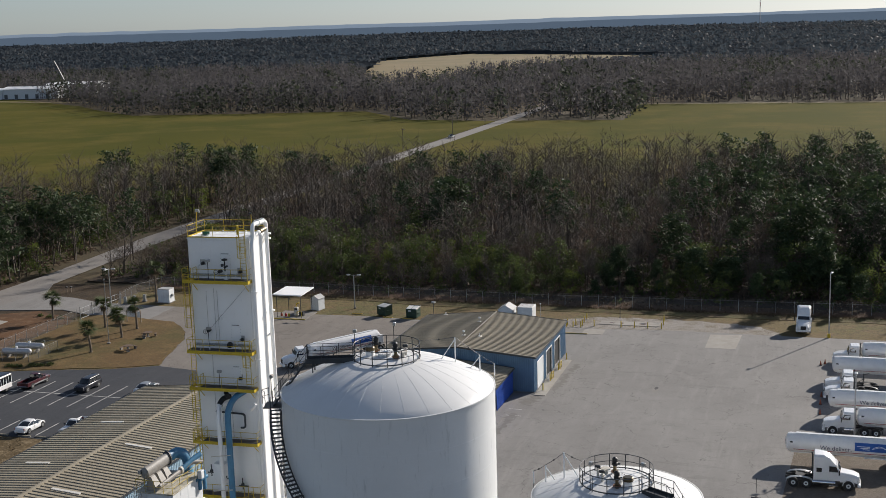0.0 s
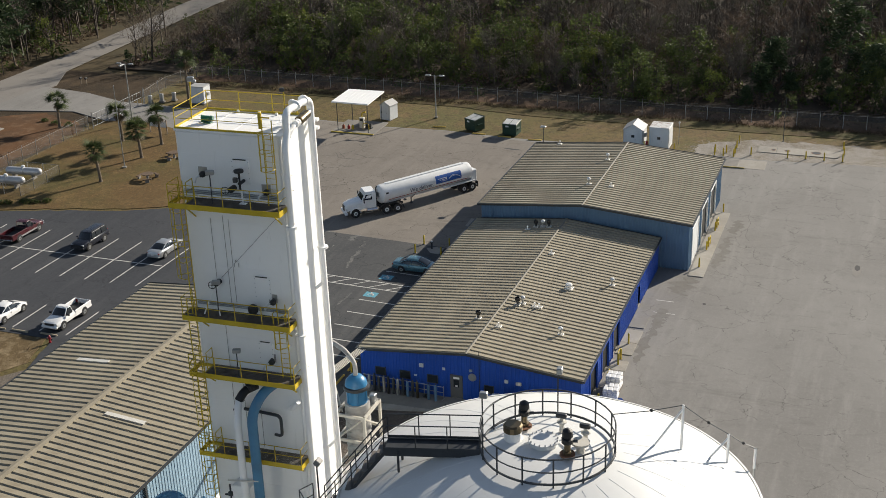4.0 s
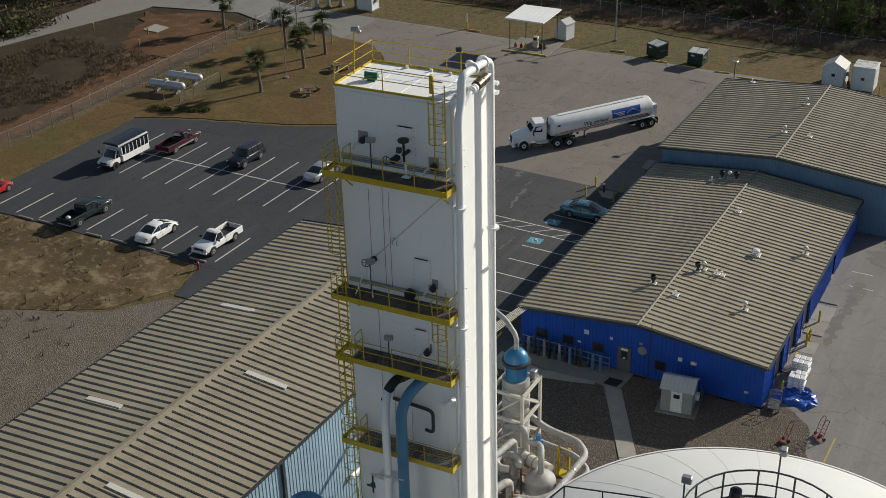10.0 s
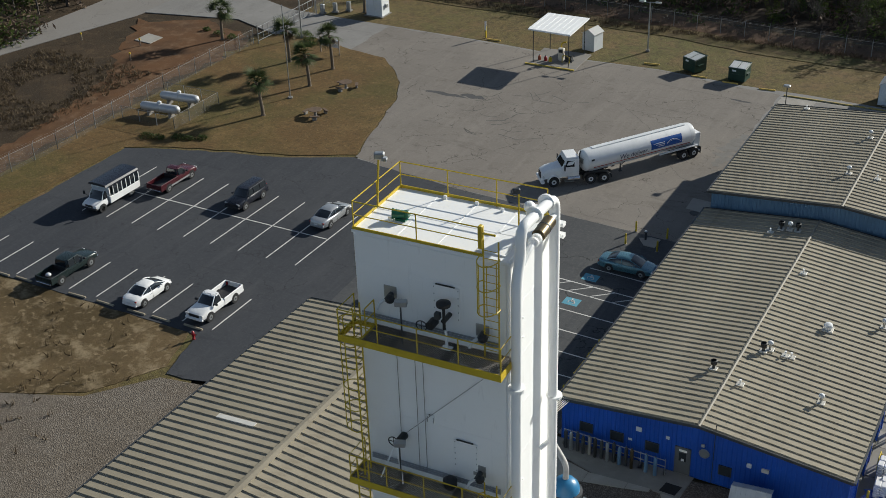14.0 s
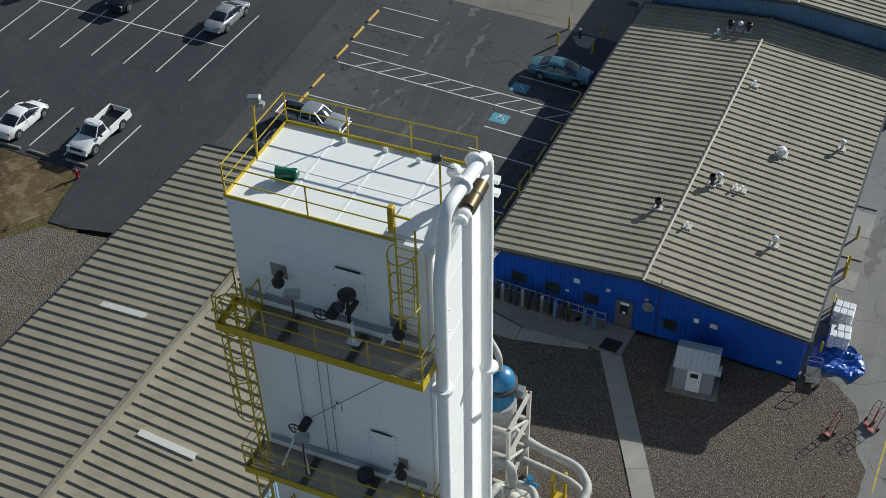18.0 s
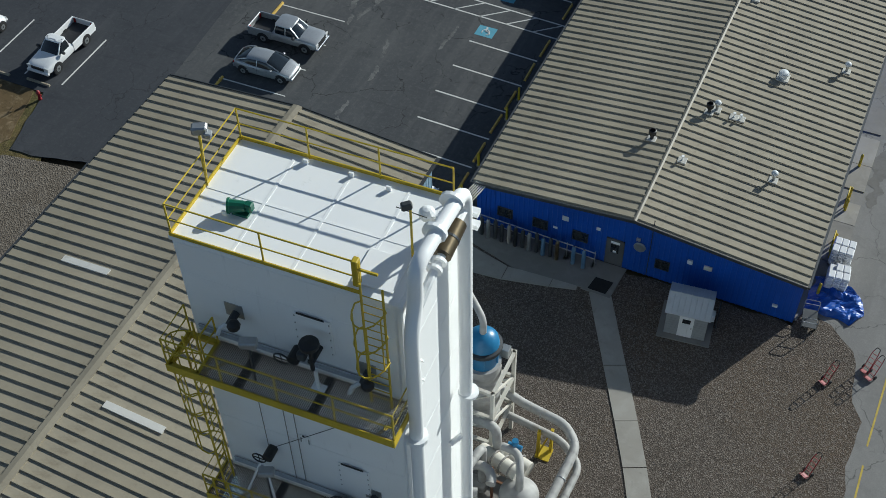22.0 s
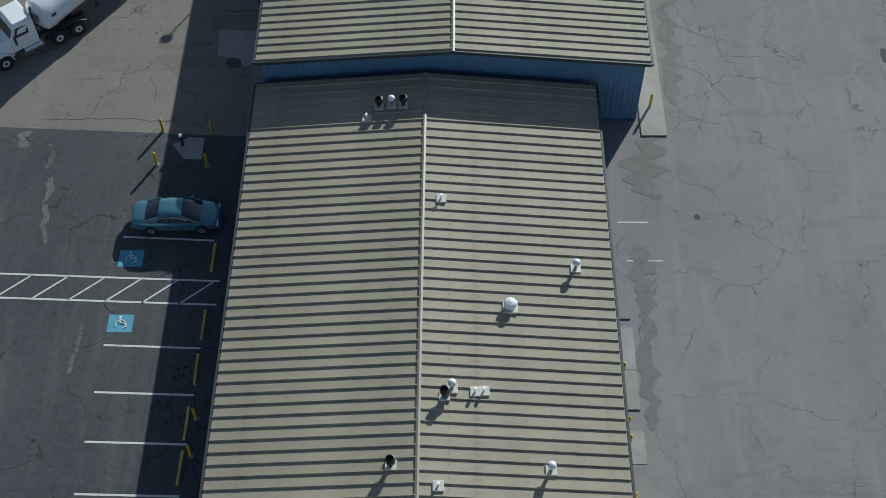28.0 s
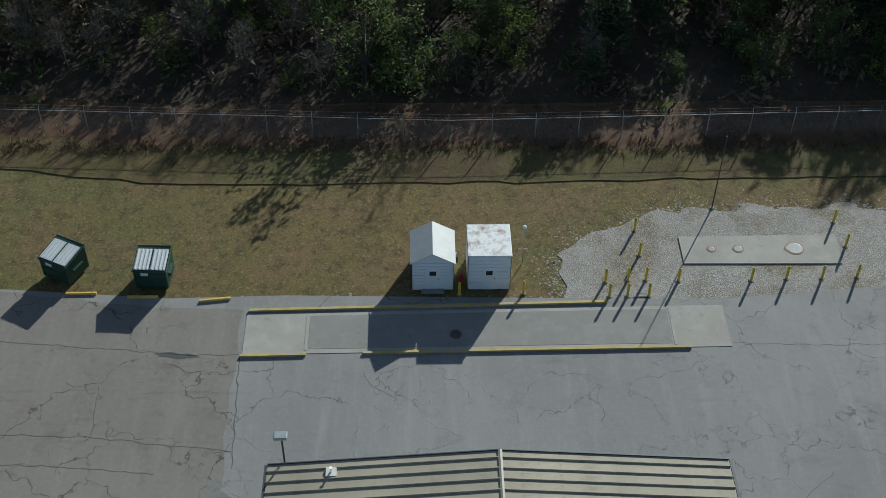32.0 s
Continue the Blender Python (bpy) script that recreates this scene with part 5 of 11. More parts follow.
# ---- storage tanks ----
def storage_tank(c, R, zr, top, ring_r, label, stair_a, yaw_items):
    t = thing("storage_tank", label, "tank", (c[0], c[1], 0), group="flat-bottomed storage tanks")
    Q = lambda n, g, m, l="", s=False, par=None: part(n, g, m, par or t, l, s)
    Q("shell", Geo().lathe([(R, 0), (R, zr)], 96), TANKW, s=True)
    for z in [zr - 2.6 * k for k in range(1, int(zr / 2.6))]:
        Q("weld_seam", Geo().lathe([(R + 0.002, z), (R + 0.012, z + 0.02), (R + 0.002, z + 0.04)], 72), TANKW)
    dz = lambda r: top - (top - zr) * (r / R) ** 2
    dome = Q("dome_roof", Geo().lathe([(R + 0.04, zr - 0.05)] + [(R * k / 12, dz(R * k / 12)) for k in range(12, 0, -1)] + [(0.01, top)], 112), DOMEW, s=True)
    Q("rim_angle", Geo().lathe([(R + 0.06, zr - 0.08), (R + 0.06, zr + 0.03), (R - 0.03, zr + 0.05)], 96), DOMEW, s=True, par=dome)
    for i in range(28):
        a = 2 * math.pi * i / 28 + 0.05
        u = Vector((math.cos(a), math.sin(a), 0))
        n = Vector((-u.y, u.x, 0)) * 0.012
        pts = [u * r + Vector((0, 0, dz(r) + 0.005)) for r in [ring_r + 0.3 + (R - 0.34 - ring_r) * q / 9 for q in range(10)]]
        g = Geo()
        vs = [p + n + Vector((0, 0, -0.02)) for p in pts] + [p + Vector((0, 0, 0.001)) for p in pts] + [p - n + Vector((0, 0, -0.02)) for p in pts]
        g.add(vs, [(k, k + 1, k + 11, k + 10) for k in range(9)] + [(k + 10, k + 11, k + 21, k + 20) for k in range(9)])
        Q("dome_seam", g, DOMEW, par=dome)
    zb = dz(ring_r) + 0.02
    # ring rail
    n = 14
    ring = lambda z, r=0.03: Geo().tube([(ring_r * math.cos(2 * math.pi * i / 40), ring_r * math.sin(2 * math.pi * i / 40), z) for i in range(40)], r, 6, closed=True)
    rg = Q("ring_rail", ring(zb + 1.1), DKSTEEL, "dark round guard rail")
    Q("knee_rail", ring(zb + 0.58, 0.026), DKSTEEL, par=rg)
    Q("toe_ring", ring(zb + 0.1, 0.045), DKSTEEL, par=rg)
    for i in range(n):
        a = 2 * math.pi * (i + 0.3) / n
        Q("post", Geo().cyl((ring_r * math.cos(a), ring_r * math.sin(a), zb - 0.1), (ring_r * math.cos(a), ring_r * math.sin(a), zb + 1.1), 0.035, None, 6), DKSTEEL, par=rg)
    ang = radians(yaw_items)
    rot = lambda x, y: (x * math.cos(ang) - y * math.sin(ang), x * math.sin(ang) + y * math.cos(ang))
    # fittings inside the ring
    for x, y, kind in ((-0.95, 1.1, "v"), (0.75, -0.75, "v"), (0.45, 0.95, "s"), (1.35, 0.35, "s"), (-1.3, 0.35, "hat"), (-0.15, 0.0, "man"), (1.2, -0.3, "flange")):
        x, y = rot(x, y)
        z = dz(math.hypot(x, y))
        if kind == "v":
            v = Q("relief_valve", Geo().lathe([(0.17, 0), (0.17, 0.3), (0.12, 0.32), (0.12, 0.6)], 12, (x, y, z), True), BROWNSTEEL, "dark pressure-relief valve")
            Q("bonnet", Geo().lathe([(0.14, 0.6), (0.22, 0.64), (0.22, 0.8), (0.15, 0.84), (0.2, 0.9), (0.18, 1.12), (0.05, 1.22)], 12, (x, y, z), True), BLACK, par=v)
            Q("side_arm", Geo().cyl((x, y, z + 0.7), (x + 0.35, y + 0.1, z + 0.7), 0.06, None, 6), DKSTEEL, par=v)
            Q("base_flange", Geo().lathe([(0.29, 0.12), (0.29, 0.18)], 12, (x, y, z), True), RUST, par=v)
        elif kind == "s":
            v = Q("breather_vent", Geo().lathe([(0.09, 0), (0.09, 0.4), (0.18, 0.42), (0.18, 0.47), (0.07, 0.5), (0.07, 0.7)], 10, (x, y, z), True), CREAM, "small breather vent")
            Q("vent_cap", Geo().box(x - 0.22, x + 0.18, y - 0.09, y + 0.09, z + 0.62, z + 0.8, 0.03), DKSTEEL, par=v)
        elif kind == "hat":
            Q("roof_nozzle", Geo().lathe([(0.33, 0), (0.33, 0.35), (0.28, 0.37), (0.28, 0.3)], 16, (x, y, z), True), WHITE, "round white nozzle with a rusty cap")
            Q("nozzle_cap", Geo().lathe([(0.36, 0.37), (0.36, 0.6), (0.3, 0.66)], 16, (x, y, z), True), BROWNSTEEL)
        elif kind == "man":
            mh = Q("manhole", Geo().lathe([(0.5, 0), (0.5, 0.16), (0.56, 0.16), (0.56, 0.22)], 24, (x, y, z), True), DOMEW, "round white bolted manhole")
            for k in range(16):
                a = 2 * math.pi * k / 16
                Q("bolt", Geo().cyl((x + 0.52 * math.cos(a), y + 0.52 * math.sin(a), z + 0.22), (x + 0.52 * math.cos(a), y + 0.52 * math.sin(a), z + 0.27), 0.03, None, 5), GALV, par=mh)
        else:
            Q("blind_flange", Geo().lathe([(0.16, 0), (0.16, 0.35), (0.34, 0.36), (0.34, 0.44)], 16, (x, y, z), True), CREAM, "cream blind flange")
    # lifeline frames towards the rim
    q = Vector((math.cos(ang + 0.35), math.sin(ang + 0.35), 0))
    prev = q * ring_r + Vector((0, 0, zb + 1.1))
    for k, (r, h) in enumerate(((R * 0.66, 1.9), (R * 0.90, 1.25), (R + 0.35, 0.9))):
        b = q * r + Vector((0, 0, dz(min(r, R))))
        tp = b + Vector((0, 0, h))
        fr = Q("davit_frame", Geo().cyl(b, tp, 0.055, None, 6), WHITE, "white braced frame on the dome")
        if r < R:
            Q("brace", Geo().cyl(tp - Vector((0, 0, 0.15)), b - q * h * 0.55 + Vector((0, 0, dz(r - h * 0.55) - dz(r))), 0.04, None, 6), WHITE, par=fr)
        Q("cable", Geo().tube([prev, prev.lerp(tp, 0.5) - Vector((0, 0, 0.06)), tp], 0.018, 4), DKSTEEL, par=fr)
        Q("cable_clamp", Geo().sphere(prev.lerp(tp, 0.55) - Vector((0, 0, 0.05)), 0.07, 6, 4), BLACK, par=fr)
        prev = tp
    Q("rim_pipe", Geo().tube([q * (R + 0.35) + Vector((0, 0, zr + 0.9)), q * (R + 0.35) + Vector((0, 0, 0.2))], 0.045, 6), GALV)
    # lamp poles
    for a, h in ((yaw_items + 172, 1.3), (yaw_items + 85, 1.3)):
        u = Vector((math.cos(radians(a)), math.sin(radians(a)), 0)) * ring_r
        lp = Q("lamp_pole", Geo().cyl(u + Vector((0, 0, zb)), u + Vector((0, 0, zb + 1.1 + h * 0.6)), 0.03, None, 6), DKSTEEL)
        Q("lamp_head", Geo().obox(u + Vector((0.08, -0.05, zb + 1.2 + h * 0.6)), (0.3, 0.22, 0.24), a, 0.03), GALV, par=lp)
    return t, dz, zb


tank_a, dzA, zbA = storage_tank((19.75, 78.6), 7.84, 24.08, 26.43, 2.44, "large white flat-bottomed storage tank with domed roof", 190, 12)
tank_b, dzB, zbB = storage_tank((36.98, 76.31), 5.81, 18.01, 19.27, 2.49, "lower white storage tank with domed roof", 0, 150)


def walkway(tank, c, R, zr, zb, a_ring, a_edge, ring_r, turn):
    """The bridge from the ring to the rim, a landing, and stairs winding down the shell."""
    L = lambda r, a, z: Vector((r * math.cos(radians(a)), r * math.sin(radians(a)), z))
    Q = lambda n, g, m, l="", s=False, par=None: part(n, g, m, par or tank, l, s)
    p0, p1 = L(ring_r, a_ring, zb + 0.05), L(R * 0.76, a_edge, zb - 0.05)
    d = (p1 - p0).normalized()
    w = Vector((-d.y, d.x, 0)).normalized() * 0.42
    br = Q("bridge", Geo().loft([[p - w, p + w, p + w - Vector((0, 0, 0.22)), p - w - Vector((0, 0, 0.22))] for p in (p0, p1)]), DKSTEEL, "dark steel walkway bridge")
    for s in (-1, 1):
        rail(tank, [p0 + w * s, p1 + w * s], DKSTEEL, local=True, post=1.3)
        Q("kick_plate", Geo().loft([[p + w * s * q + Vector((0, 0, h)) for q, h in ((1.0, 0.0), (1.04, 0.0), (1.04, 0.16), (1.0, 0.16))] for p in (p0, p1)]), DKSTEEL, par=br)
    for s in (-1, 1):
        Q("bridge_leg", Geo().cyl(p1 + w * s - d * 0.5, p1 + w * s - d * 0.5 - Vector((0, 0, 0.9)), 0.05, None, 6), DKSTEEL)
    l0 = L(R + 0.75, a_edge - turn * 1, zr - 1.3)
    st = Q("stair", Geo().loft([[p - w, p + w, p + w - Vector((0, 0, 0.2)), p - w - Vector((0, 0, 0.2))] for p in (p1, l0)]), DKSTEEL, "dark stair down to the landing")
    n = 8
    for i in range(n):
        p = p1.lerp(l0, (i + 0.5) / n)
        Q("tread", Geo().obox(p + Vector((0, 0, 0.06)), (0.27, 0.8, 0.04), math.degrees(math.atan2(d.y, d.x))), GRATE, par=st)
    for s in (-1, 1):
        rail(tank, [p1 + w * s, l0 + w * s], DKSTEEL, local=True, post=1.0)
    Q("landing", Geo().obox(l0 + Vector((0, 0, -0.1)), (1.4, 1.5, 0.08), a_edge), GRATE)
    rail(tank, [l0 + L(0.75, a_edge + 40, 0), l0 + L(0.9, a_edge - 5, 0), l0 + L(0.75, a_edge - 50, 0)], DKSTEEL, local=True, post=0.7)
    # winding stair
    z, a, k = zr - 1.5, a_edge + turn * 5.5, 0
    inner, outer = [], []
    while z > 0.2:
        p = L(R + 0.48, a, z)
        Q("tread", Geo().obox(p, (0.76, 0.26, 0.05), a), DKSTEEL)
        inner.append(L(R + 0.1, a, z - 0.05))
        outer.append(L(R + 0.86, a, z - 0.05))
        a += turn * 1.75
        z -= 0.215
    Q("stringer", Geo().tube(outer, 0.08, 4), DKSTEEL)
    Q("stringer", Geo().tube(inner, 0.06, 4), DKSTEEL)
    rail(tank, outer[::4] + [outer[-1]], DKSTEEL, local=True, post=1.4)


walkway(tank_a, (19.75, 78.6), 7.84, 24.08, zbA, 196, 194, 2.44, 1)
walkway(tank_b, (36.98, 76.31), 5.81, 18.01, zbB, -30, -28, 2.47, 1)
floodlight("stair_floodlight", (10.85, 77.4, 22.7), 1.9, 90, DKSTEEL, "grey floodlight on a dark pole at the stair landing")

# ---- process plant beside the tower ----
unit = thing("compressor_enclosure", "white panelled enclosure with heat exchanger on its deck", "enclosure", (-6.6, 90, 0))
U = lambda n, g, m, l="", s=False, par=None: part(n, g, m, par or unit, l, s, local=False)
ex0, ex1, ey0, ey1, ez = -9.0, -4.4, 87.7, 92.4, 12.9
U("core", Geo().box(ex0 + 0.05, ex1 - 0.05, ey0 + 0.05, ey1 - 0.05, 0, ez - 0.05), SHEDW)
for _k in range(4):
    _a, _b = ey0 + (ey1 - ey0) * _k / 4, ey0 + (ey1 - ey0) * (_k + 1) / 4
    for _z0, _z1 in ((0.05, 4.3), (4.3, 8.6), (8.6, 12.85)):
        U("wall_panel", Geo().box(ex1 - 0.05, ex1, _a + 0.012, _b - 0.012, _z0 + 0.012, _z1 - 0.012, 0.006), SHEDW)
        U("wall_panel", Geo().box(ex0, ex0 + 0.05, _a + 0.012, _b - 0.012, _z0 + 0.012, _z1 - 0.012, 0.006), SHEDW)
    _a, _b = ex0 + (ex1 - ex0) * _k / 4, ex0 + (ex1 - ex0) * (_k + 1) / 4
    for _z0, _z1 in ((0.05, 4.3), (4.3, 8.6), (8.6, 12.85)):
        U("wall_panel", Geo().box(_a + 0.012, _b - 0.012, ey0, ey0 + 0.05, _z0 + 0.012, _z1 - 0.012, 0.006), SHEDW)
U("deck", Geo().box(ex0 - 0.12, ex1 + 0.12, ey0 - 0.12, ey1 + 0.1, ez - 0.06, ez + 0.06, 0.01), coat("stained_deck", (0.50, 0.47, 0.38), 0.7, var=0.15, stain=(0.16, 0.13, 0.07), amount=0.5), "rust-stained cream deck")
rail(unit, [(ex1 + 0.05, ey1, ez), (ex1 + 0.05, ey0 - 0.05, ez), (ex0 - 0.05, ey0 - 0.05, ez), (ex0 - 0.05, ey1, ez)], YELLOW, post=1.2)
ladder(unit, (ex0 + 0.6, ey0 - 0.3, 0.2), (ex0 + 0.6, ey0 - 0.3, ez), CREAM, face=(0, -1))
LIFT = Matrix.Translation((0, 0, 5.9))
U = lambda n, g, m, l="", s=False, par=None: part(n, Geo().put(g, LIFT), m, par or unit, l, s, local=False)
hx = U("heat_exchanger", Geo().cyl((-8.0, 87.95, 8.55), (-7.65, 91.0, 8.75), 0.52, None, 20), GREYPAINT, "large warm-grey cylinder with blue elbow", True)
U("end_cap", Geo().sphere((-8.0, 87.95, 8.55), 0.52, 16, 8, (1, 0.35, 1)), GREYPAINT, s=True, par=hx)
U("end_box", Geo().box(-8.75, -8.35, 87.7, 88.1, 8.5, 8.85, 0.03), GREYPAINT, par=hx)
U("flange", Geo().cyl((-7.66, 90.95, 8.75), (-7.64, 91.1, 8.76), 0.64, None, 20), DKSTEEL, par=hx)
U("blue_elbow", Geo().tube(rounded([(-7.64, 91.1, 8.76), (-7.5, 92.3, 8.85), (-6.7, 92.75, 8.5), (-6.3, 92.75, 6.6)], 0.8, 7), 0.47, 16), PIPEBLUE, "large blue elbow", True, par=hx)
for _k in range(3):
    _y = 88.35 + _k * 0.95
    g = Geo().loft([[(-7.9, _y - 0.3, 8.35), (-7.35, _y - 0.3, 8.2), (-7.35, _y + 0.3, 8.2), (-7.9, _y + 0.3, 8.35)], [(-7.9, _y - 0.42, 7.1), (-6.55, _y - 0.42, 7.1), (-6.55, _y + 0.42, 7.1), (-7.9, _y + 0.42, 7.1)]])
    U("transition_hood", g, GREYPAINT, par=hx)
U("bypass", Geo().tube(rounded([(-6.25, 87.95, 7.5), (-6.05, 91.2, 7.7), (-5.6, 92.4, 8.0), (-4.9, 93.3, 7.7)], 0.3, 4), 0.2, 12), GREYPAINT, "long grey pipe", True, par=hx)
U("blue_pipe", Geo().tube(rounded([(-6.05, 91.2, 7.72), (-5.7, 92.3, 8.1), (-5.2, 93.4, 8.4)], 0.3, 4), 0.26, 12), PIPEBLUE, s=True, par=hx)
U("cream_flange", Geo().cyl((-6.08, 91.1, 7.7), (-6.04, 91.3, 7.73), 0.34, None, 14), CREAM, par=hx)
for _x, _y in ((-4.3, 91.9), (-3.9, 92.2)):
    U("blue_valve", Geo().cyl((_x, _y, 5.8), (_x, _y, 7.4), 0.2, None, 12).cyl((_x - 0.1, _y - 0.5, 6.8), (_x + 0.1, _y + 0.4, 6.8), 0.17, None, 10), PIPEBLUE, "pale blue valve body", True)
U("valve_box", Geo().box(-4.2, -3.7, 91.5, 92.0, 6.9, 7.6, 0.03), SHEDW)
unit.matrix_world = pose(-1.9, 83.2, 0) @ Matrix.Diagonal((0.72, 1.04, 1, 1))
rack = thing("pipe_manifold", "blue and white pipe manifold at the tower foot", "pipes", (-2, 92, 0))
V = lambda n, g, m, l="", s=False, par=None: part(n, g, m, par or rack, l, s, local=False)
for _z, _r, _m in ((2.6, 0.42, PIPEBLUE), (1.4, 0.45, PIPEBLUE), (3.6, 0.2, INSUL), (0.7, 0.3, WHITE)):
    V("header_pipe", Geo().tube([(-4.3, 90.4, _z), (1.6, 91.8, _z)], _r, 14), _m, s=True)
for _k in range(7):
    _x = -4.0 + 0.85 * _k
    V("upright_pipe", Geo().tube(rounded([(_x, 91.2 + 0.2 * (_k % 3), 0.3), (_x, 91.2 + 0.2 * (_k % 3), 3.5 + 0.6 * (_k % 4)), (_x + 0.2, 93.6, 3.7 + 0.6 * (_k % 4))], 0.25, 3), 0.07 + 0.03 * (_k % 3), 8), (RUST, DKSTEEL, GALV)[_k % 3], s=True)
rail(rack, [(-4.2, 91.0, 4.3), (1.9, 91.0, 4.3)], CREAM, post=1.5)
for _x in (-3.6, -1.2, 1.4):
    V("frame_post", Geo().box(_x - 0.07, _x + 0.07, 90.9, 91.05, 0, 4.3), RUST)
V("brace", Geo().tube([(-4.4, 88.4, 5.6), (-2.6, 91.2, 7.2)], 0.05, 5), CREAM)
V("brace", Geo().tube([(-2.4, 90.6, 0.3), (-0.4, 91.6, 4.2)], 0.05, 5), CREAM)

# purifier skid with the blue-topped vessel
skid = thing("purifier_skid", "blue-topped insulated vessel in a cream steel frame", "vessel skid", (-2.1, 109.2, 0))
skid.location = (-3.1, 109.55, 0)
S = lambda n, g, m, l="", s=False, par=None: part(n, g, m, par or skid, l, s, local=False)
fx0, fx1, fy0, fy1 = -3.2, -1.0, 107.9, 110.6
for _x in (fx0, fx1):
    for _y in (fy0, fy1):
        S("frame_post", Geo().box(_x - 0.09, _x + 0.09, _y - 0.09, _y + 0.09, 0, 6.7), CREAM)
for _z in (6.6, 4.6, 2.4):
    for _y in (fy0, fy1):
        S("frame_beam", Geo().box(fx0, fx1, _y - 0.08, _y + 0.08, _z - 0.1, _z + 0.1), CREAM)
    for _x in (fx0, fx1):
        S("frame_beam", Geo().box(_x - 0.08, _x + 0.08, fy0, fy1, _z - 0.1, _z + 0.1), CREAM)
for _z in (4.6, 2.4):
    for _y in (fy0, fy1):
        S("cross_brace", Geo().tube([(fx0, _y, _z), (fx1, _y, _z + 2.0)], 0.07, 4), CREAM)
    S("cross_brace", Geo().tube([(fx1, fy0, _z + 2.0), (fx1, fy1, _z)], 0.07, 4), CREAM)
S("vessel_body", Geo().lathe([(0.9, 2.6), (0.9, 7.1)], 24, (-2.1, 109.25, 0), True), INSUL, "ribbed insulated vessel wall", True)
for _k in range(10):
    S("jacket_band", Geo().lathe([(0.9, 0), (0.93, 0.02), (0.9, 0.05)], 24, (-2.1, 109.25, 2.9 + 0.4 * _k)), INSUL)
S("vessel_neck", Geo().lathe([(0.72, 7.1), (0.72, 8.3)], 24, (-2.1, 109.25, 0), True), VESBLUE, s=True)
S("girth_flange", Geo().lathe([(0.72, 8.2), (0.94, 8.22), (0.94, 8.42), (0.72, 8.47)], 24, (-2.1, 109.25, 0), True), DKSTEEL)
S("vessel_head", Geo().lathe([(0.8, 8.47), (0.74, 8.8), (0.5, 9.1), (0.2, 9.22), (0.02, 9.24)], 24, (-2.1, 109.25, 0), True), VESBLUE, "bright blue domed head", True)
for _k in range(6):
    _a = radians(60 * _k)
    S("stiffener", Geo().obox((-2.1 + 0.75 * math.cos(_a), 109.25 + 0.75 * math.sin(_a), 7.7), (0.1, 0.04, 0.9), math.degrees(_a)), VESBLUE)
S("outlet_pipe", Geo().tube(rounded([(-2.1, 109.25, 9.2), (-2.1, 109.3, 10.1), (-3.4, 110.4, 10.4), (-7.5, 113.2, 10.2)], 0.5, 5), 0.17, 10), INSUL, "bent pipe from the top", True)
S("top_box", Geo().box(-1.5, -1.1, 110.0, 110.4, 6.7, 7.3, 0.02), GALV)
plantp = thing("process_piping", "silver insulated pipes, coolers and pots on the gravel", "pipes", (0.5, 106, 0))
plantp.location = (-0.55, 106.3, 0)
W = lambda n, g, m, l="", s=False, par=None: part(n, g, m, par or plantp, l, s, local=False)


def jacketed(name, pts, r, label="", par=None, gap=0.62):
    """An insulated pipe with a raised seam at each jacket sheet."""
    p = W(name, Geo().tube(pts, r, 12), INSUL, label, True, par=par)
    run = 0.0
    for a, b in zip(pts, pts[1:]):
        a, b = Vector(a), Vector(b)
        ln = (b - a).length
        if ln < 1e-4:
            continue
        s_ = gap - run
        while s_ < ln:
            q, d = a.lerp(b, s_ / ln), (b - a) / ln
            W("jacket_seam", Geo().cyl(q - d * 0.018, q + d * 0.018, r * 1.055, None, 12, False), INSUL, par=p)
            s_ += gap
        run = (run + ln) % gap
    return p


_lp = jacketed("loop_pipe", rounded([(-1.7, 110.6, 3.4), (-0.4, 110.6, 2.7), (2.0, 110.35, 2.6), (2.95, 109.4, 2.55), (2.75, 104.7, 2.55), (2.0, 103.8, 2.5), (0.4, 103.4, 2.5), (0.2, 103.3, 0.4)], 0.55, 5), 0.24, "silver pipe loop over the gravel")
jacketed("loop_pipe", rounded([(-1.4, 110.2, 1.9), (2.0, 109.9, 1.8), (3.35, 108.9, 1.75), (3.2, 106.0, 1.7), (2.2, 105.2, 1.7)], 0.55, 5), 0.2, "lower silver pipe loop")
for _x, _y, _z in ((0.7, 110.45, 2.6), (2.88, 107.4, 2.55), (2.8, 105.8, 2.55), (1.4, 103.7, 2.5)):
    W("pipe_band", Geo().cyl((_x - 0.03, _y, _z), (_x + 0.03, _y, _z), 0.26, None, 12) if abs(_y - 107) > 2.5 else Geo().cyl((_x, _y - 0.03, _z), (_x, _y + 0.03, _z), 0.26, None, 12), GALV, par=_lp)
W("yellow_stand", Geo().box(0.85, 1.0, 109.55, 109.7, 0, 2.35).box(1.35, 1.5, 110.1, 110.25, 0, 2.0).tube([(0.92, 109.6, 0.2), (1.42, 110.2, 1.9)], 0.06, 4).box(0.8, 1.55, 109.5, 110.3, 0, 0.06), YELLOW, "yellow steel pipe stand")
_pt = W("knockout_pot", Geo().lathe([(0.95, 0.2), (0.95, 2.5), (0.9, 2.62), (0.3, 3.0), (0.02, 3.02)], 28, (1.35, 105.9, 0), True), INSUL, "silver insulated pot with a conical top", True)
for _k in range(5):
    W("jacket_band", Geo().lathe([(0.95, 0), (0.975, 0.02), (0.95, 0.05)], 28, (1.35, 105.9, 0.5 + 0.42 * _k)), INSUL, par=_pt)
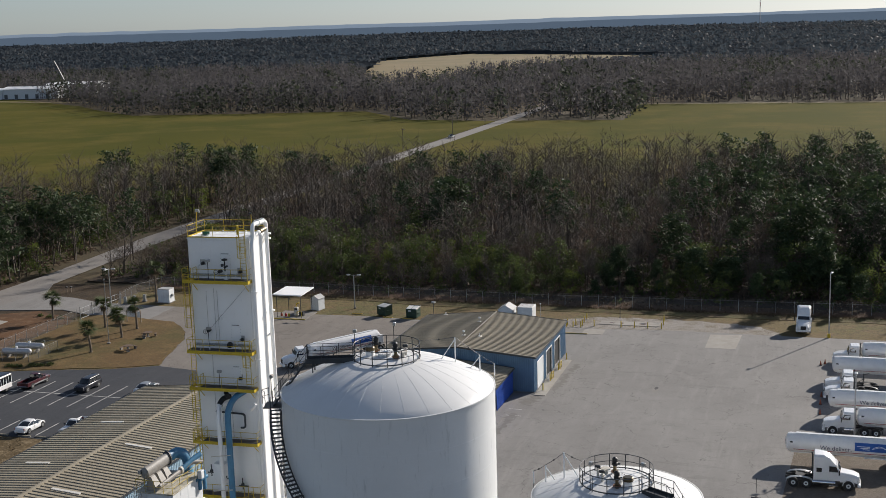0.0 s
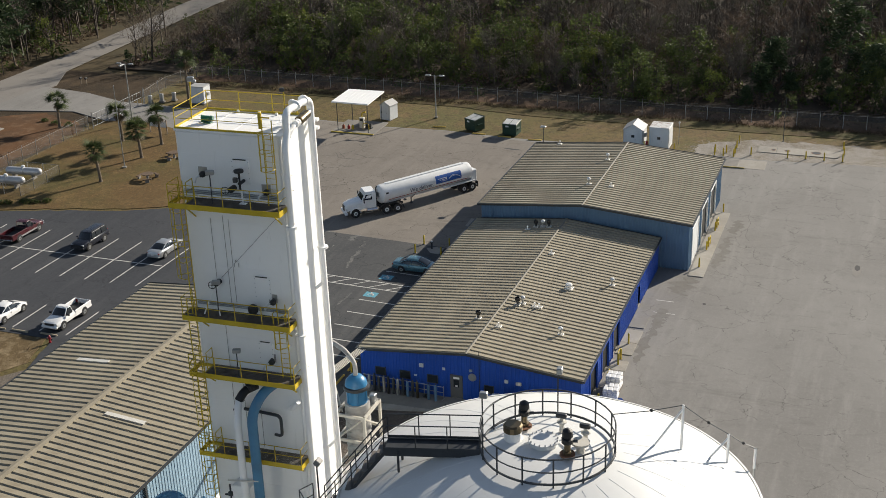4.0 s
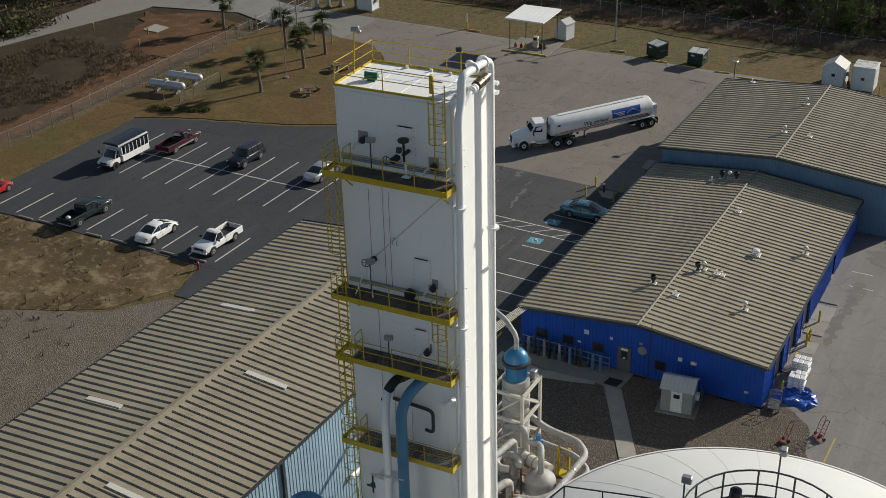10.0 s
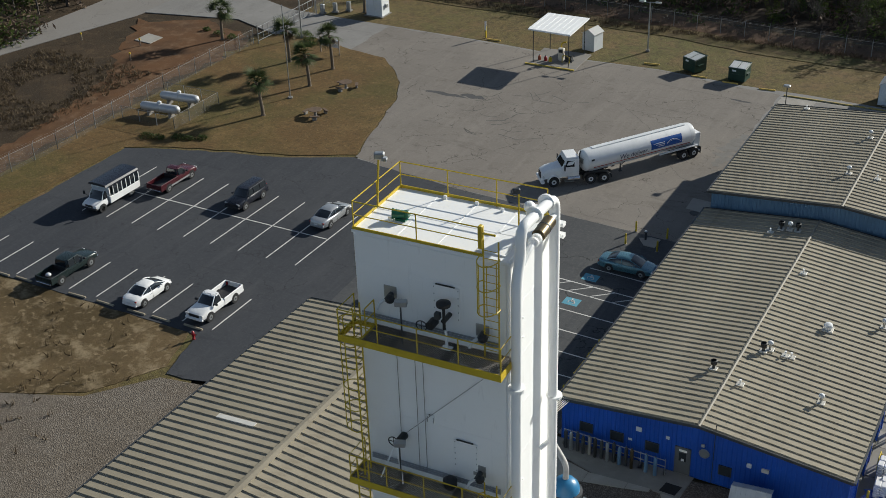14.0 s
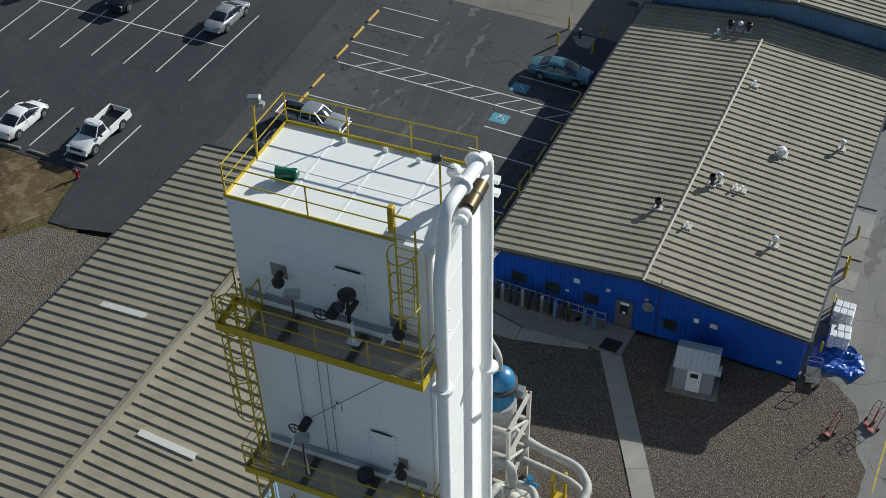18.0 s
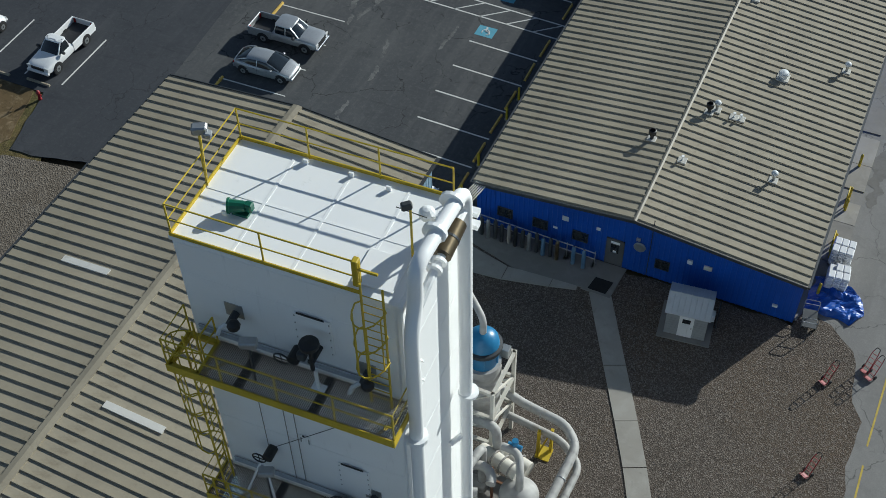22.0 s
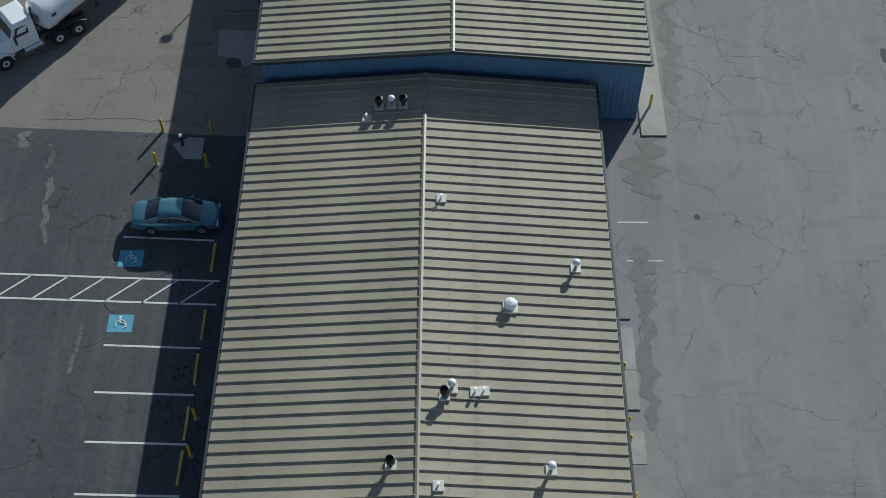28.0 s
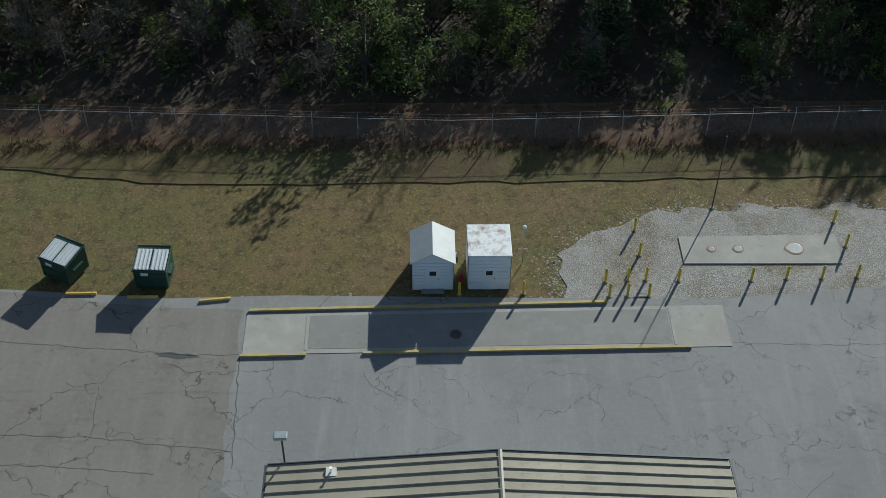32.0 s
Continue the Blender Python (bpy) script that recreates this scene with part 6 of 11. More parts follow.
W("pot_pipe", Geo().tube(rounded([(1.35, 105.9, 2.9), (1.35, 105.9, 4.0), (0.9, 106.9, 4.3), (0.0, 107.0, 4.2)], 0.5, 5), 0.2, 12), INSUL, s=True, par=_pt)
for _y, _z, _r, _l in ((108.2, 1.9, 0.42, 2.4), (107.2, 2.9, 0.38, 2.2)):
    _c = W("cooler", Geo().cyl((-1.2, _y, _z), (-1.2 + _l, _y - 0.6, _z), _r, None, 16), CREAM, "cream tubular cooler", True)
    for _k in range(3):
        W("cooler_flange", Geo().cyl((-0.4 + 0.5 * _k, _y - 0.2 - 0.125 * _k, _z), (-0.33 + 0.5 * _k, _y - 0.22 - 0.125 * _k, _z), _r + 0.1, None, 16), GREYPAINT, par=_c)
W("blue_valve", Geo().cyl((0.55, 107.2, 4.1), (0.55, 107.2, 4.75), 0.16, None, 10).cyl((0.2, 107.2, 4.2), (0.9, 107.2, 4.2), 0.17, None, 10), VESBLUE, "light blue valve", True)
for _k, (_a, _b, _z, _r) in enumerate((((-0.5, 98.5), (1.4, 103.0), 3.0, 0.3), ((-1.4, 98.6), (0.3, 103.6), 3.6, 0.26), ((-1.9, 99.2), (-0.8, 106.5), 4.4, 0.22), ((0.2, 98.4), (1.9, 102.0), 1.8, 0.32), ((-2.6, 98.5), (-2.2, 107.5), 2.6, 0.2))):
    jacketed("cross_pipe", rounded([(*_a, _z - 1.0), (*_a, _z), (*_b, _z), (*_b, 0.3)], 0.5, 5), _r)
jacketed("coil_pipe", arc((-0.6, 105.2, 3.6), 0.75, 0, 300, 18), 0.24, "thick dull pipe ring", gap=0.4)
W("hooped_pipe", Geo().tube(rounded([(-2.0, 108.0, 4.0), (-0.6, 107.6, 4.6), (-0.3, 107.4, 2.2)], 0.5, 5), 0.24, 12), INSUL, s=True)
for _x, _y in ((-1.9, 100.2), (-0.4, 101.6), (0.7, 103.2), (-1.5, 104.2), (-0.2, 106.3)):
    W("support_frame", Geo().box(_x - 0.06, _x + 0.06, _y - 0.06, _y + 0.06, 0, 3.2).box(_x - 0.06, _x + 1.2, _y - 0.06, _y + 0.06, 2.0, 2.12).box(_x + 1.1, _x + 1.22, _y - 0.06, _y + 0.06, 0, 2.1), (CREAM, RUST, YELLOW)[int(abs(_x * 7)) % 3])
W("base_block", Geo().box(-2.6, 0.2, 104.0, 107.6, 0.15, 0.4).box(-2.4, -1.0, 104.4, 105.8, 0.4, 1.2, 0.05), CONC_D, "stained concrete base block")
W("motor", Geo().cyl((-1.6, 106.4, 1.1), (-0.5, 106.4, 1.1), 0.35, None, 14), GREYPAINT, "grey motor", True)
solid("equipment_pad", Geo().box(-3.8, 2.2, 98.0, 106.4, -0.06, 0.04), CONC_D, "stained concrete pad under the pipework", "concrete pad", kind="structure")
# pipe bridge from the plant building to the office
br = thing("pipe_bridge", "bundle of thin cream pipes bridging to the office wall", "pipes", (-9.5, 120.5, 0))
Bp = lambda n, g, m, l="", s=False, par=None: part(n, g, m, par or br, l, s, local=False)
for _k in range(6):
    Bp("pipe", Geo().tube(rounded([(-10.05 + 0.15 * _k, 116.5, 3.2), (-10.0 + 0.15 * _k, 118.9, 3.3), (-9.0 + 0.13 * _k, 123.4, 3.5)], 0.2, 3), 0.035, 6), CREAM)
_bp = Bp("main_pipe", Geo().tube([(-9.5, 100.0, 3.2), (-9.5, 118.9, 3.2)], 0.17, 10), WHITE, "long white pipe along the wall", True)
Bp("riser", Geo().tube(rounded([(-9.9, 118.6, 0.5), (-9.9, 118.6, 5.4), (-9.9, 117.6, 5.8)], 0.3, 3), 0.08, 8), WALL_PALE, s=True)
for _y in (118.6, 114.5, 110.0, 105.5):
    for _s in (-1, 1):
        Bp("trestle_leg", Geo().tube([(-9.3, _y, 3.1), (-9.3 + 0.45 * _s + 0.2, _y, 0)], 0.06, 4), CREAM)
Bp("flange", Geo().cyl((-9.5, 118.7, 3.2), (-9.5, 118.95, 3.2), 0.26, None, 12), CREAM, par=_bp)

# ---- vehicles ----
def paint(name, col, rough=0.28, metal=0.0):
    return coat("paint_" + name, col, rough, metal, var=0.05, scale=1.5, fine=20, bump=0.0, clear=0.6 if max(col) > 0.1 else 0.3)


P_WHITE, P_SILVER = paint("white", (0.82, 0.82, 0.81)), paint("silver", (0.42, 0.43, 0.44), 0.3, 0.5)
P_MAROON, P_TEAL, P_NAVY, P_RED = paint("maroon", (0.06, 0.008, 0.013)), paint("teal", (0.085, 0.2, 0.25), 0.28, 0.4), paint("navy", (0.012, 0.014, 0.022)), paint("red", (0.45, 0.015, 0.02))
P_GREEN = paint("darkgreen", (0.012, 0.022, 0.022))
TRIM = coat("black_trim", (0.02, 0.02, 0.022), 0.6, var=0.1)


def wheel(par, x, y, r=0.33, w=0.22, rim=0.62, side=1, steel=None):
    t = part("wheel", Geo().cyl((x, y - w / 2, r), (x, y + w / 2, r), r, None, 20), RUBBER, par, smooth=True)
    o = y + side * (w / 2 + 0.004)
    part("rim", Geo().cyl((x, o - side * 0.03, r), (x, o + side * 0.004, r), r * rim, r * rim * 0.92, 16), steel or GALV, t)
    part("hub", Geo().cyl((x, o, r), (x, o + side * 0.02, r), r * 0.2, None, 10), DKSTEEL, t)


def section(x, zb, zt, w):
    h = zt - zb
    a = [(0.84 * w, zb), (0.97 * w, zb + 0.12 * h), (w, zb + 0.4 * h), (0.99 * w, zt - 0.3 * h), (0.94 * w, zt - 0.1 * h), (0.84 * w, zt - 0.015 * h), (0.45 * w, zt + 0.02)]
    return [(x, y, z) for y, z in a] + [(x, -y, z) for y, z in reversed(a)]


def glasshouse(par, base, top, zb, zt, w0, w1, mat, bpillars=()):
    """Glass frustum with painted roof and pillars. base, top: (rear x, front x)."""
    def cut(r0, r1, w, z, c):
        return [(r0 + c, -w, z), (r1 - c, -w, z), (r1, -w + c, z), (r1, w - c, z), (r1 - c, w, z), (r0 + c, w, z), (r0, w - c, z), (r0, -w + c, z)]
    g = Geo().loft([cut(base[0], base[1], w0, zb, 0.2), cut((base[0] + top[0]) / 2 - 0.03, (base[1] + top[1]) / 2 + 0.03, (w0 + w1) / 2 + 0.02, (zb + zt) / 2, 0.2), cut(top[0], top[1], w1, zt, 0.18)])
    part("glazing", g, GLASS, par, "dark glazing", True)
    part("roof", Geo().loft([cut(top[0] - 0.05, top[1] + 0.05, w1 + 0.02, zt - 0.03, 0.2), cut(top[0] - 0.01, top[1] + 0.01, w1 - 0.01, zt + 0.025, 0.2), cut(top[0] + 0.2, top[1] - 0.18, w1 - 0.16, zt + 0.06, 0.2), cut(top[0] + 0.5, top[1] - 0.45, w1 - 0.35, zt + 0.075, 0.15)]), mat, par, smooth=True)
    for s in (-1, 1):
        for a, b in ((base[0], top[0]), (base[1], top[1]), *((p, p) for p in bpillars)):
            q = 0.0 if a == b else 0.1 if a == base[0] else -0.1
            part("pillar", Geo().tube([(a + q, s * (w0 - abs(q)), zb - 0.02), ((a + b) / 2 + q + (0.02 if q < 0 else -0.02 if q > 0 else 0), s * ((w0 + w1) / 2 + 0.02 - abs(q)), (zb + zt) / 2), (b + q, s * (w1 - abs(q)), zt)], 0.045, 5), mat, par)


def lights(par, xf, xr, w, zf, zr, tall=False):
    for s in (-1, 1):
        part("headlight", Geo().box(xf - 0.08, xf + 0.015, s * w - 0.17, s * w + 0.17, zf - 0.08, zf + 0.08, 0.02), LAMPGLASS, par)
        part("tail_light", Geo().box(xr - 0.015, xr + 0.08, s * w - (0.08 if tall else 0.17), s * w + (0.08 if tall else 0.17), zr - (0.16 if tall else 0.07), zr + (0.16 if tall else 0.07), 0.02), TAIL, par)


def arches(par, xs, w, r):
    for x in xs:
        for s in (-1, 1):
            part("wheel_arch", Geo().cyl((x, s * (w - 0.1), r + 0.03), (x, s * (w + 0.003), r + 0.03), r + 0.07, None, 20), TRIM, par)


def arch_section(x, zb, zt, wb, wt):
    a = [(wb, zb), (wb - (wb - wt) * 0.45, zb + (zt - zb) * 0.5), (wt + 0.02, zt - 0.09), (wt - 0.1, zt - 0.025), (wt * 0.45, zt)]
    return [(x, y, z) for y, z in a] + [(x, -y, z) for y, z in reversed(a)]


def cabin(par, mat, f, hatch):
    """Curved dark glazing with a painted roof skin and pillars over it."""
    r = -f + (0.22 if hatch else 0.72)
    line_ = [(r, 0.98, 0.74, 0.66), (r + 0.45, 1.22, 0.79, 0.64), (r + 0.95, 1.385, 0.81, 0.62), (-0.25, 1.44, 0.82, 0.62), (0.3, 1.42, 0.82, 0.62), (0.75, 1.29, 0.81, 0.64), (1.15, 1.1, 0.79, 0.68), (1.42, 0.95, 0.76, 0.7)]
    part("glazing", Geo().loft([arch_section(x, 0.88, max(z, 0.93), wb, wt) for x, z, wb, wt in line_]), GLASS, par, "dark glazing", True)
    rings = []
    for x, z, wb, wt in [(line_[2][0] - 0.08, 1.36, 0, 0.62)] + line_[2:5] + [(0.42, 1.395, 0, 0.62)]:
        a = [(wt + 0.045, z - 0.1), (wt - 0.09, z - 0.005), (wt * 0.45, z + 0.022)]
        rings.append([(x, y, h) for y, h in a] + [(x, -y, h) for y, h in reversed(a)])
    part("roof", Geo().loft(rings), mat, par, smooth=True)
    for s in (-1, 1):
        for pts_ in (((r + 0.02, 0.74, 0.93), (r + 0.45, 0.72, 1.15), (line_[2][0], 0.665, 1.3)), ((1.35, 0.765, 0.95), (0.8, 0.725, 1.2), (0.4, 0.665, 1.33)), ((-0.3, 0.825, 0.9), (-0.3, 0.745, 1.15), (-0.3, 0.665, 1.35))):
            part("pillar", Geo().tube([(x, s * y, z) for x, y, z in pts_], 0.04, 5), mat, par)


def sedan(at, rz, mat, label, L=4.75, hatch=False, group="parked cars"):
    t = thing("sedan", label, "car", (*at, 0), rz, group)
    f = L / 2
    b = [(-f, 0.44, 0.70, 0.55), (-f + 0.1, 0.32, 0.9, 0.74), (-f + 0.35, 0.24, 0.985, 0.85), (-f + 0.85, 0.19, 0.985, 0.905), (-0.7, 0.18, 0.95, 0.915), (0.4, 0.18, 0.93, 0.915), (1.1, 0.19, 0.93, 0.91), (1.5, 0.2, 0.89, 0.895), (f - 0.5, 0.24, 0.80, 0.85), (f - 0.2, 0.29, 0.70, 0.76), (f - 0.05, 0.36, 0.62, 0.64), (f, 0.42, 0.56, 0.5)]
    part("body", Geo().loft([section(*q) for q in b]), mat, t, smooth=True)
    cabin(t, mat, f, hatch)
    arches(t, (-1.35, 1.45), 0.905, 0.33)
    for x in (-1.35, 1.45):
        for s in (-1, 1):
            wheel(t, x, s * 0.82, side=s)
    lights(t, f - 0.1, -f + 0.08, 0.6, 0.6, 0.78)
    part("bumper", Geo().box(f - 0.16, f + 0.03, -0.72, 0.72, 0.28, 0.46, 0.05), mat, t)
    part("bumper", Geo().box(-f - 0.03, -f + 0.18, -0.74, 0.74, 0.32, 0.55, 0.05), mat, t)
    part("grille", Geo().box(f - 0.06, f + 0.01, -0.35, 0.35, 0.46, 0.56), TRIM, t)
    for s in (-1, 1):
        part("door_mirror", Geo().box(0.75, 0.92, s * 0.98 - 0.09, s * 0.98 + 0.09, 0.93, 1.06, 0.03), mat, t)
        part("door_handle", Geo().box(-0.55, -0.38, s * 0.915 - 0.015, s * 0.915 + 0.015, 0.76, 0.79), CHROME, t)
        part("door_seam", Geo().box(-0.28, -0.265, s * 0.912 - 0.004, s * 0.912 + 0.004, 0.3, 0.9), TRIM, t)
    part("number_plate", Geo().box(-f - 0.035, -f - 0.02, -0.16, 0.16, 0.58, 0.7), SHEDW, t)
    return t


def suv(at, rz, mat, label):
    t = thing("sport_utility_vehicle", label, "car", (*at, 0), rz, "parked cars")
    f = 2.35
    b = [(-f, 0.45, 1.0, 0.8), (-f + 0.1, 0.35, 1.08, 0.9), (0.2, 0.3, 1.08, 0.93), (0.95, 0.3, 1.08, 0.92), (f - 0.25, 0.34, 1.0, 0.88), (f, 0.42, 0.85, 0.78)]
    part("body", Geo().loft([section(*q) for q in b]), mat, t, smooth=True)
    glasshouse(t, (-f + 0.08, 1.05), (-f + 0.3, 0.55), 1.06, 1.68, 0.84, 0.72, mat, (-0.1, -1.1))
    arches(t, (-1.35, 1.4), 0.925, 0.37)
    for x in (-1.35, 1.4):
        for s in (-1, 1):
            wheel(t, x, s * 0.82, 0.37, side=s)
    lights(t, f - 0.05, -f + 0.05, 0.66, 0.82, 0.95, True)
    part("bumper", Geo().box(f - 0.1, f + 0.08, -0.85, 0.85, 0.4, 0.6, 0.04), TRIM, t)
    part("bumper", Geo().box(-f - 0.08, -f + 0.1, -0.85, 0.85, 0.42, 0.6, 0.04), TRIM, t)
    for s in (-1, 1):
        part("roof_bar", Geo().cyl((-1.9, s * 0.6, 1.78), (0.4, s * 0.6, 1.78), 0.025, None, 6), TRIM, t)
        part("door_mirror", Geo().box(0.75, 0.92, s * 1.0 - 0.1, s * 1.0 + 0.1, 1.08, 1.24, 0.03), mat, t)
    part("grille", Geo().box(f - 0.02, f + 0.02, -0.45, 0.45, 0.65, 0.85), TRIM, t)
    return t


def pickup(at, rz, mat, label, L=5.3, crew=False, lower=None, load=False):
    t = thing("pickup_truck", label, "pickup", (*at, 0), rz, "parked cars")
    f = L / 2
    cab0 = -0.75 if crew else -0.15
    hood = f - 1.45
    b = [(cab0, 0.4, 1.08, 0.92), (hood - 0.5, 0.4, 1.08, 0.93), (hood, 0.4, 1.08, 0.92), (f - 0.3, 0.44, 1.0, 0.9), (f - 0.05, 0.5, 0.88, 0.84)]
    part("cab_body", Geo().loft([section(*q) for q in b]), mat, t, smooth=True)
    if lower:
        for s in (-1, 1):
            part("side_stripe", Geo().box(cab0 - 1.4, f - 0.8, s * 0.935 - 0.012, s * 0.935 + 0.012, 0.45, 0.62), lower, t)
    glasshouse(t, (cab0 + 0.05, hood + 0.1), (cab0 + 0.15, hood - 0.55), 1.06, 1.66, 0.82, 0.68, mat, (cab0 + 1.0,) if crew else ())
    bx = -f
    part("bed_floor", Geo().box(bx + 0.06, cab0 - 0.03, -0.84, 0.84, 0.5, 0.66), TRIM, t, "black bed liner")
    for s in (-1, 1):
        part("bed_side", Geo().box(bx, cab0 - 0.02, s * 0.88 - 0.05, s * 0.88 + 0.05, 0.45, 1.1, 0.025), mat, t)
    part("bed_front", Geo().box(cab0 - 0.08, cab0 - 0.03, -0.83, 0.83, 0.66, 1.08), TRIM, t)
    part("tailgate", Geo().box(bx - 0.02, bx + 0.06, -0.82, 0.82, 0.5, 1.08, 0.02), mat, t)
    arches(t, (bx + 1.15, f - 0.95), 0.932, 0.38)
    for x in (bx + 1.15, f - 0.95):
        for s in (-1, 1):
            wheel(t, x, s * 0.83, 0.38, 0.24, side=s)
    lights(t, f - 0.03, bx + 0.05, 0.7, 0.86, 0.85, True)
    part("bumper", Geo().box(f - 0.12, f + 0.08, -0.88, 0.88, 0.42, 0.62, 0.04), CHROME if mat is not P_WHITE else mat, t)
    part("bumper", Geo().box(bx - 0.14, bx + 0.0, -0.85, 0.85, 0.45, 0.6, 0.03), CHROME if mat is not P_WHITE else mat, t)
    part("grille", Geo().box(f - 0.06, f + 0.0, -0.5, 0.5, 0.68, 0.9), TRIM, t)
    for s in (-1, 1):
        part("door_mirror", Geo().box(hood - 0.3, hood - 0.14, s * 1.03 - 0.12, s * 1.03 + 0.12, 1.1, 1.28, 0.03), TRIM, t)
    if load:
        part("load", Geo().sphere((bx + 0.8, 0.2, 0.86), 0.26, 10, 6, (1, 1, 0.7)), SHEDW, t, "pale bundle in the bed", True)
    return t


def minibus(at, rz):
    t = thing("shuttle_bus", "white cutaway shuttle bus with a dark roof", "bus", (*at, 0), rz, "parked cars")
    b = [(1.4, 0.45, 1.15, 0.98), (1.9, 0.42, 1.15, 0.98), (2.6, 0.45, 1.05, 0.94), (2.95, 0.5, 0.9, 0.86)]
    part("nose", Geo().loft([section(*q) for q in b]), P_WHITE, t, smooth=True)
    glasshouse(t, (1.1, 2.1), (1.2, 1.6), 1.13, 1.9, 0.9, 0.8, P_WHITE)
    body = part("coach_body", Geo().box(-2.95, 1.2, -1.12, 1.12, 0.5, 1.2, 0.04), P_WHITE, t)
    for s in (-1, 1):
        part("coach_pillar_band", Geo().box(-2.95, 1.2, s * 1.1 - 0.02, s * 1.1 + 0.02, 2.12, 2.3), P_NAVY, body)
        for k in range(7):
            x = -2.9 + 0.585 * k
            part("post", Geo().box(x, x + 0.07, s * 1.1 - 0.025, s * 1.1 + 0.025, 1.18, 2.14), P_WHITE, body)
            if k < 6:
                part("pane", Geo().box(x + 0.07, x + 0.585, s * 1.085 - 0.015, s * 1.085 + 0.015, 1.19, 2.12), GLASS, body)
    part("rear_wall", Geo().box(-2.95, -2.88, -1.1, 1.1, 1.2, 2.3), P_WHITE, body)
    part("front_bulkhead", Geo().box(1.1, 1.2, -1.1, 1.1, 1.35, 2.3), P_WHITE, body)
    part("entry_door", Geo().box(0.55, 1.15, -1.135, -1.1, 0.5, 2.0), P_WHITE, body)
    part("bus_roof", Geo().loft([[(x, -1.12, 2.3), (x, 1.12, 2.3), (x, 1.0, 2.46), (x, 0.6, 2.54), (x, -0.6, 2.54), (x, -1.0, 2.46)] for x in (-2.97, 1.55)]), P_NAVY, t, "dark navy roof", True)
    arches(t, (-1.7, 2.15), 0.985, 0.38)
    for x in (-1.7, 2.15):
        for s in (-1, 1):
            wheel(t, x, s * (0.95 if x < 0 else 0.85), 0.38, 0.26, side=s)
    lights(t, 2.93, -2.93, 0.68, 0.82, 0.9, True)
    part("bumper", Geo().box(2.85, 3.05, -0.95, 0.95, 0.45, 0.65, 0.04), TRIM, t)
    part("grille", Geo().box(2.9, 2.97, -0.45, 0.45, 0.68, 0.9), TRIM, t)
    for s in (-1, 1):
        part("door_mirror", Geo().tube([(1.9, s * 0.95, 1.2), (2.1, s * 1.3, 1.5)], 0.025, 5).box(2.02, 2.14, s * 1.3 - 0.1, s * 1.3 + 0.1, 1.4, 1.75, 0.02), TRIM, t)
    part("light_bar", Geo().box(1.45, 1.6, -0.8, 0.8, 2.38, 2.5, 0.02), TRIM, t)


S_ = -90  # nose to the south
minibus((-61.9, 136.6), S_ - 0)
pickup((-59.0, 141.9), 90, P_MAROON, "dark maroon pickup with a silver lower stripe", 5.5, lower=P_SILVER)
suv((-50.0, 141.9), -90, P_NAVY, "black boxy sport utility vehicle")
sedan((-40.9, 142.4), 90, P_SILVER, "silver four-door sedan parked nose-in on the lot", 4.8)
pickup((-55.7, 124.9), 90, P_GREEN, "black crew-cab pickup with a pale bundle in its bed", 5.6, crew=True, load=True)
sedan((-47.0, 125.0), 90, P_WHITE, "white four-door sedan parked on the dark lot", 4.5)
pickup((-40.8, 126.0), -90, P_WHITE, "older white single-cab pickup with an open bed", 5.3)
sedan((-67.9, 124.6), 90, P_RED, "bright red car at the lot's edge", 4.5)
sedan((-13.5, 146.35), 1, P_TEAL, "teal-blue sedan parked against the office", 4.9)
pickup((-27.55, 133.25), 1, P_SILVER, "silver crew-cab pickup with a black bed", 5.3, crew=True)
sedan((-27.3, 130.0), 2, P_SILVER, "silver hatchback with a dark sunroof", 4.4, hatch=True)
pickup((-15.05, 123.4), 0, P_WHITE, "white crew-cab work pickup parked by the office corner", 6.2, crew=True)

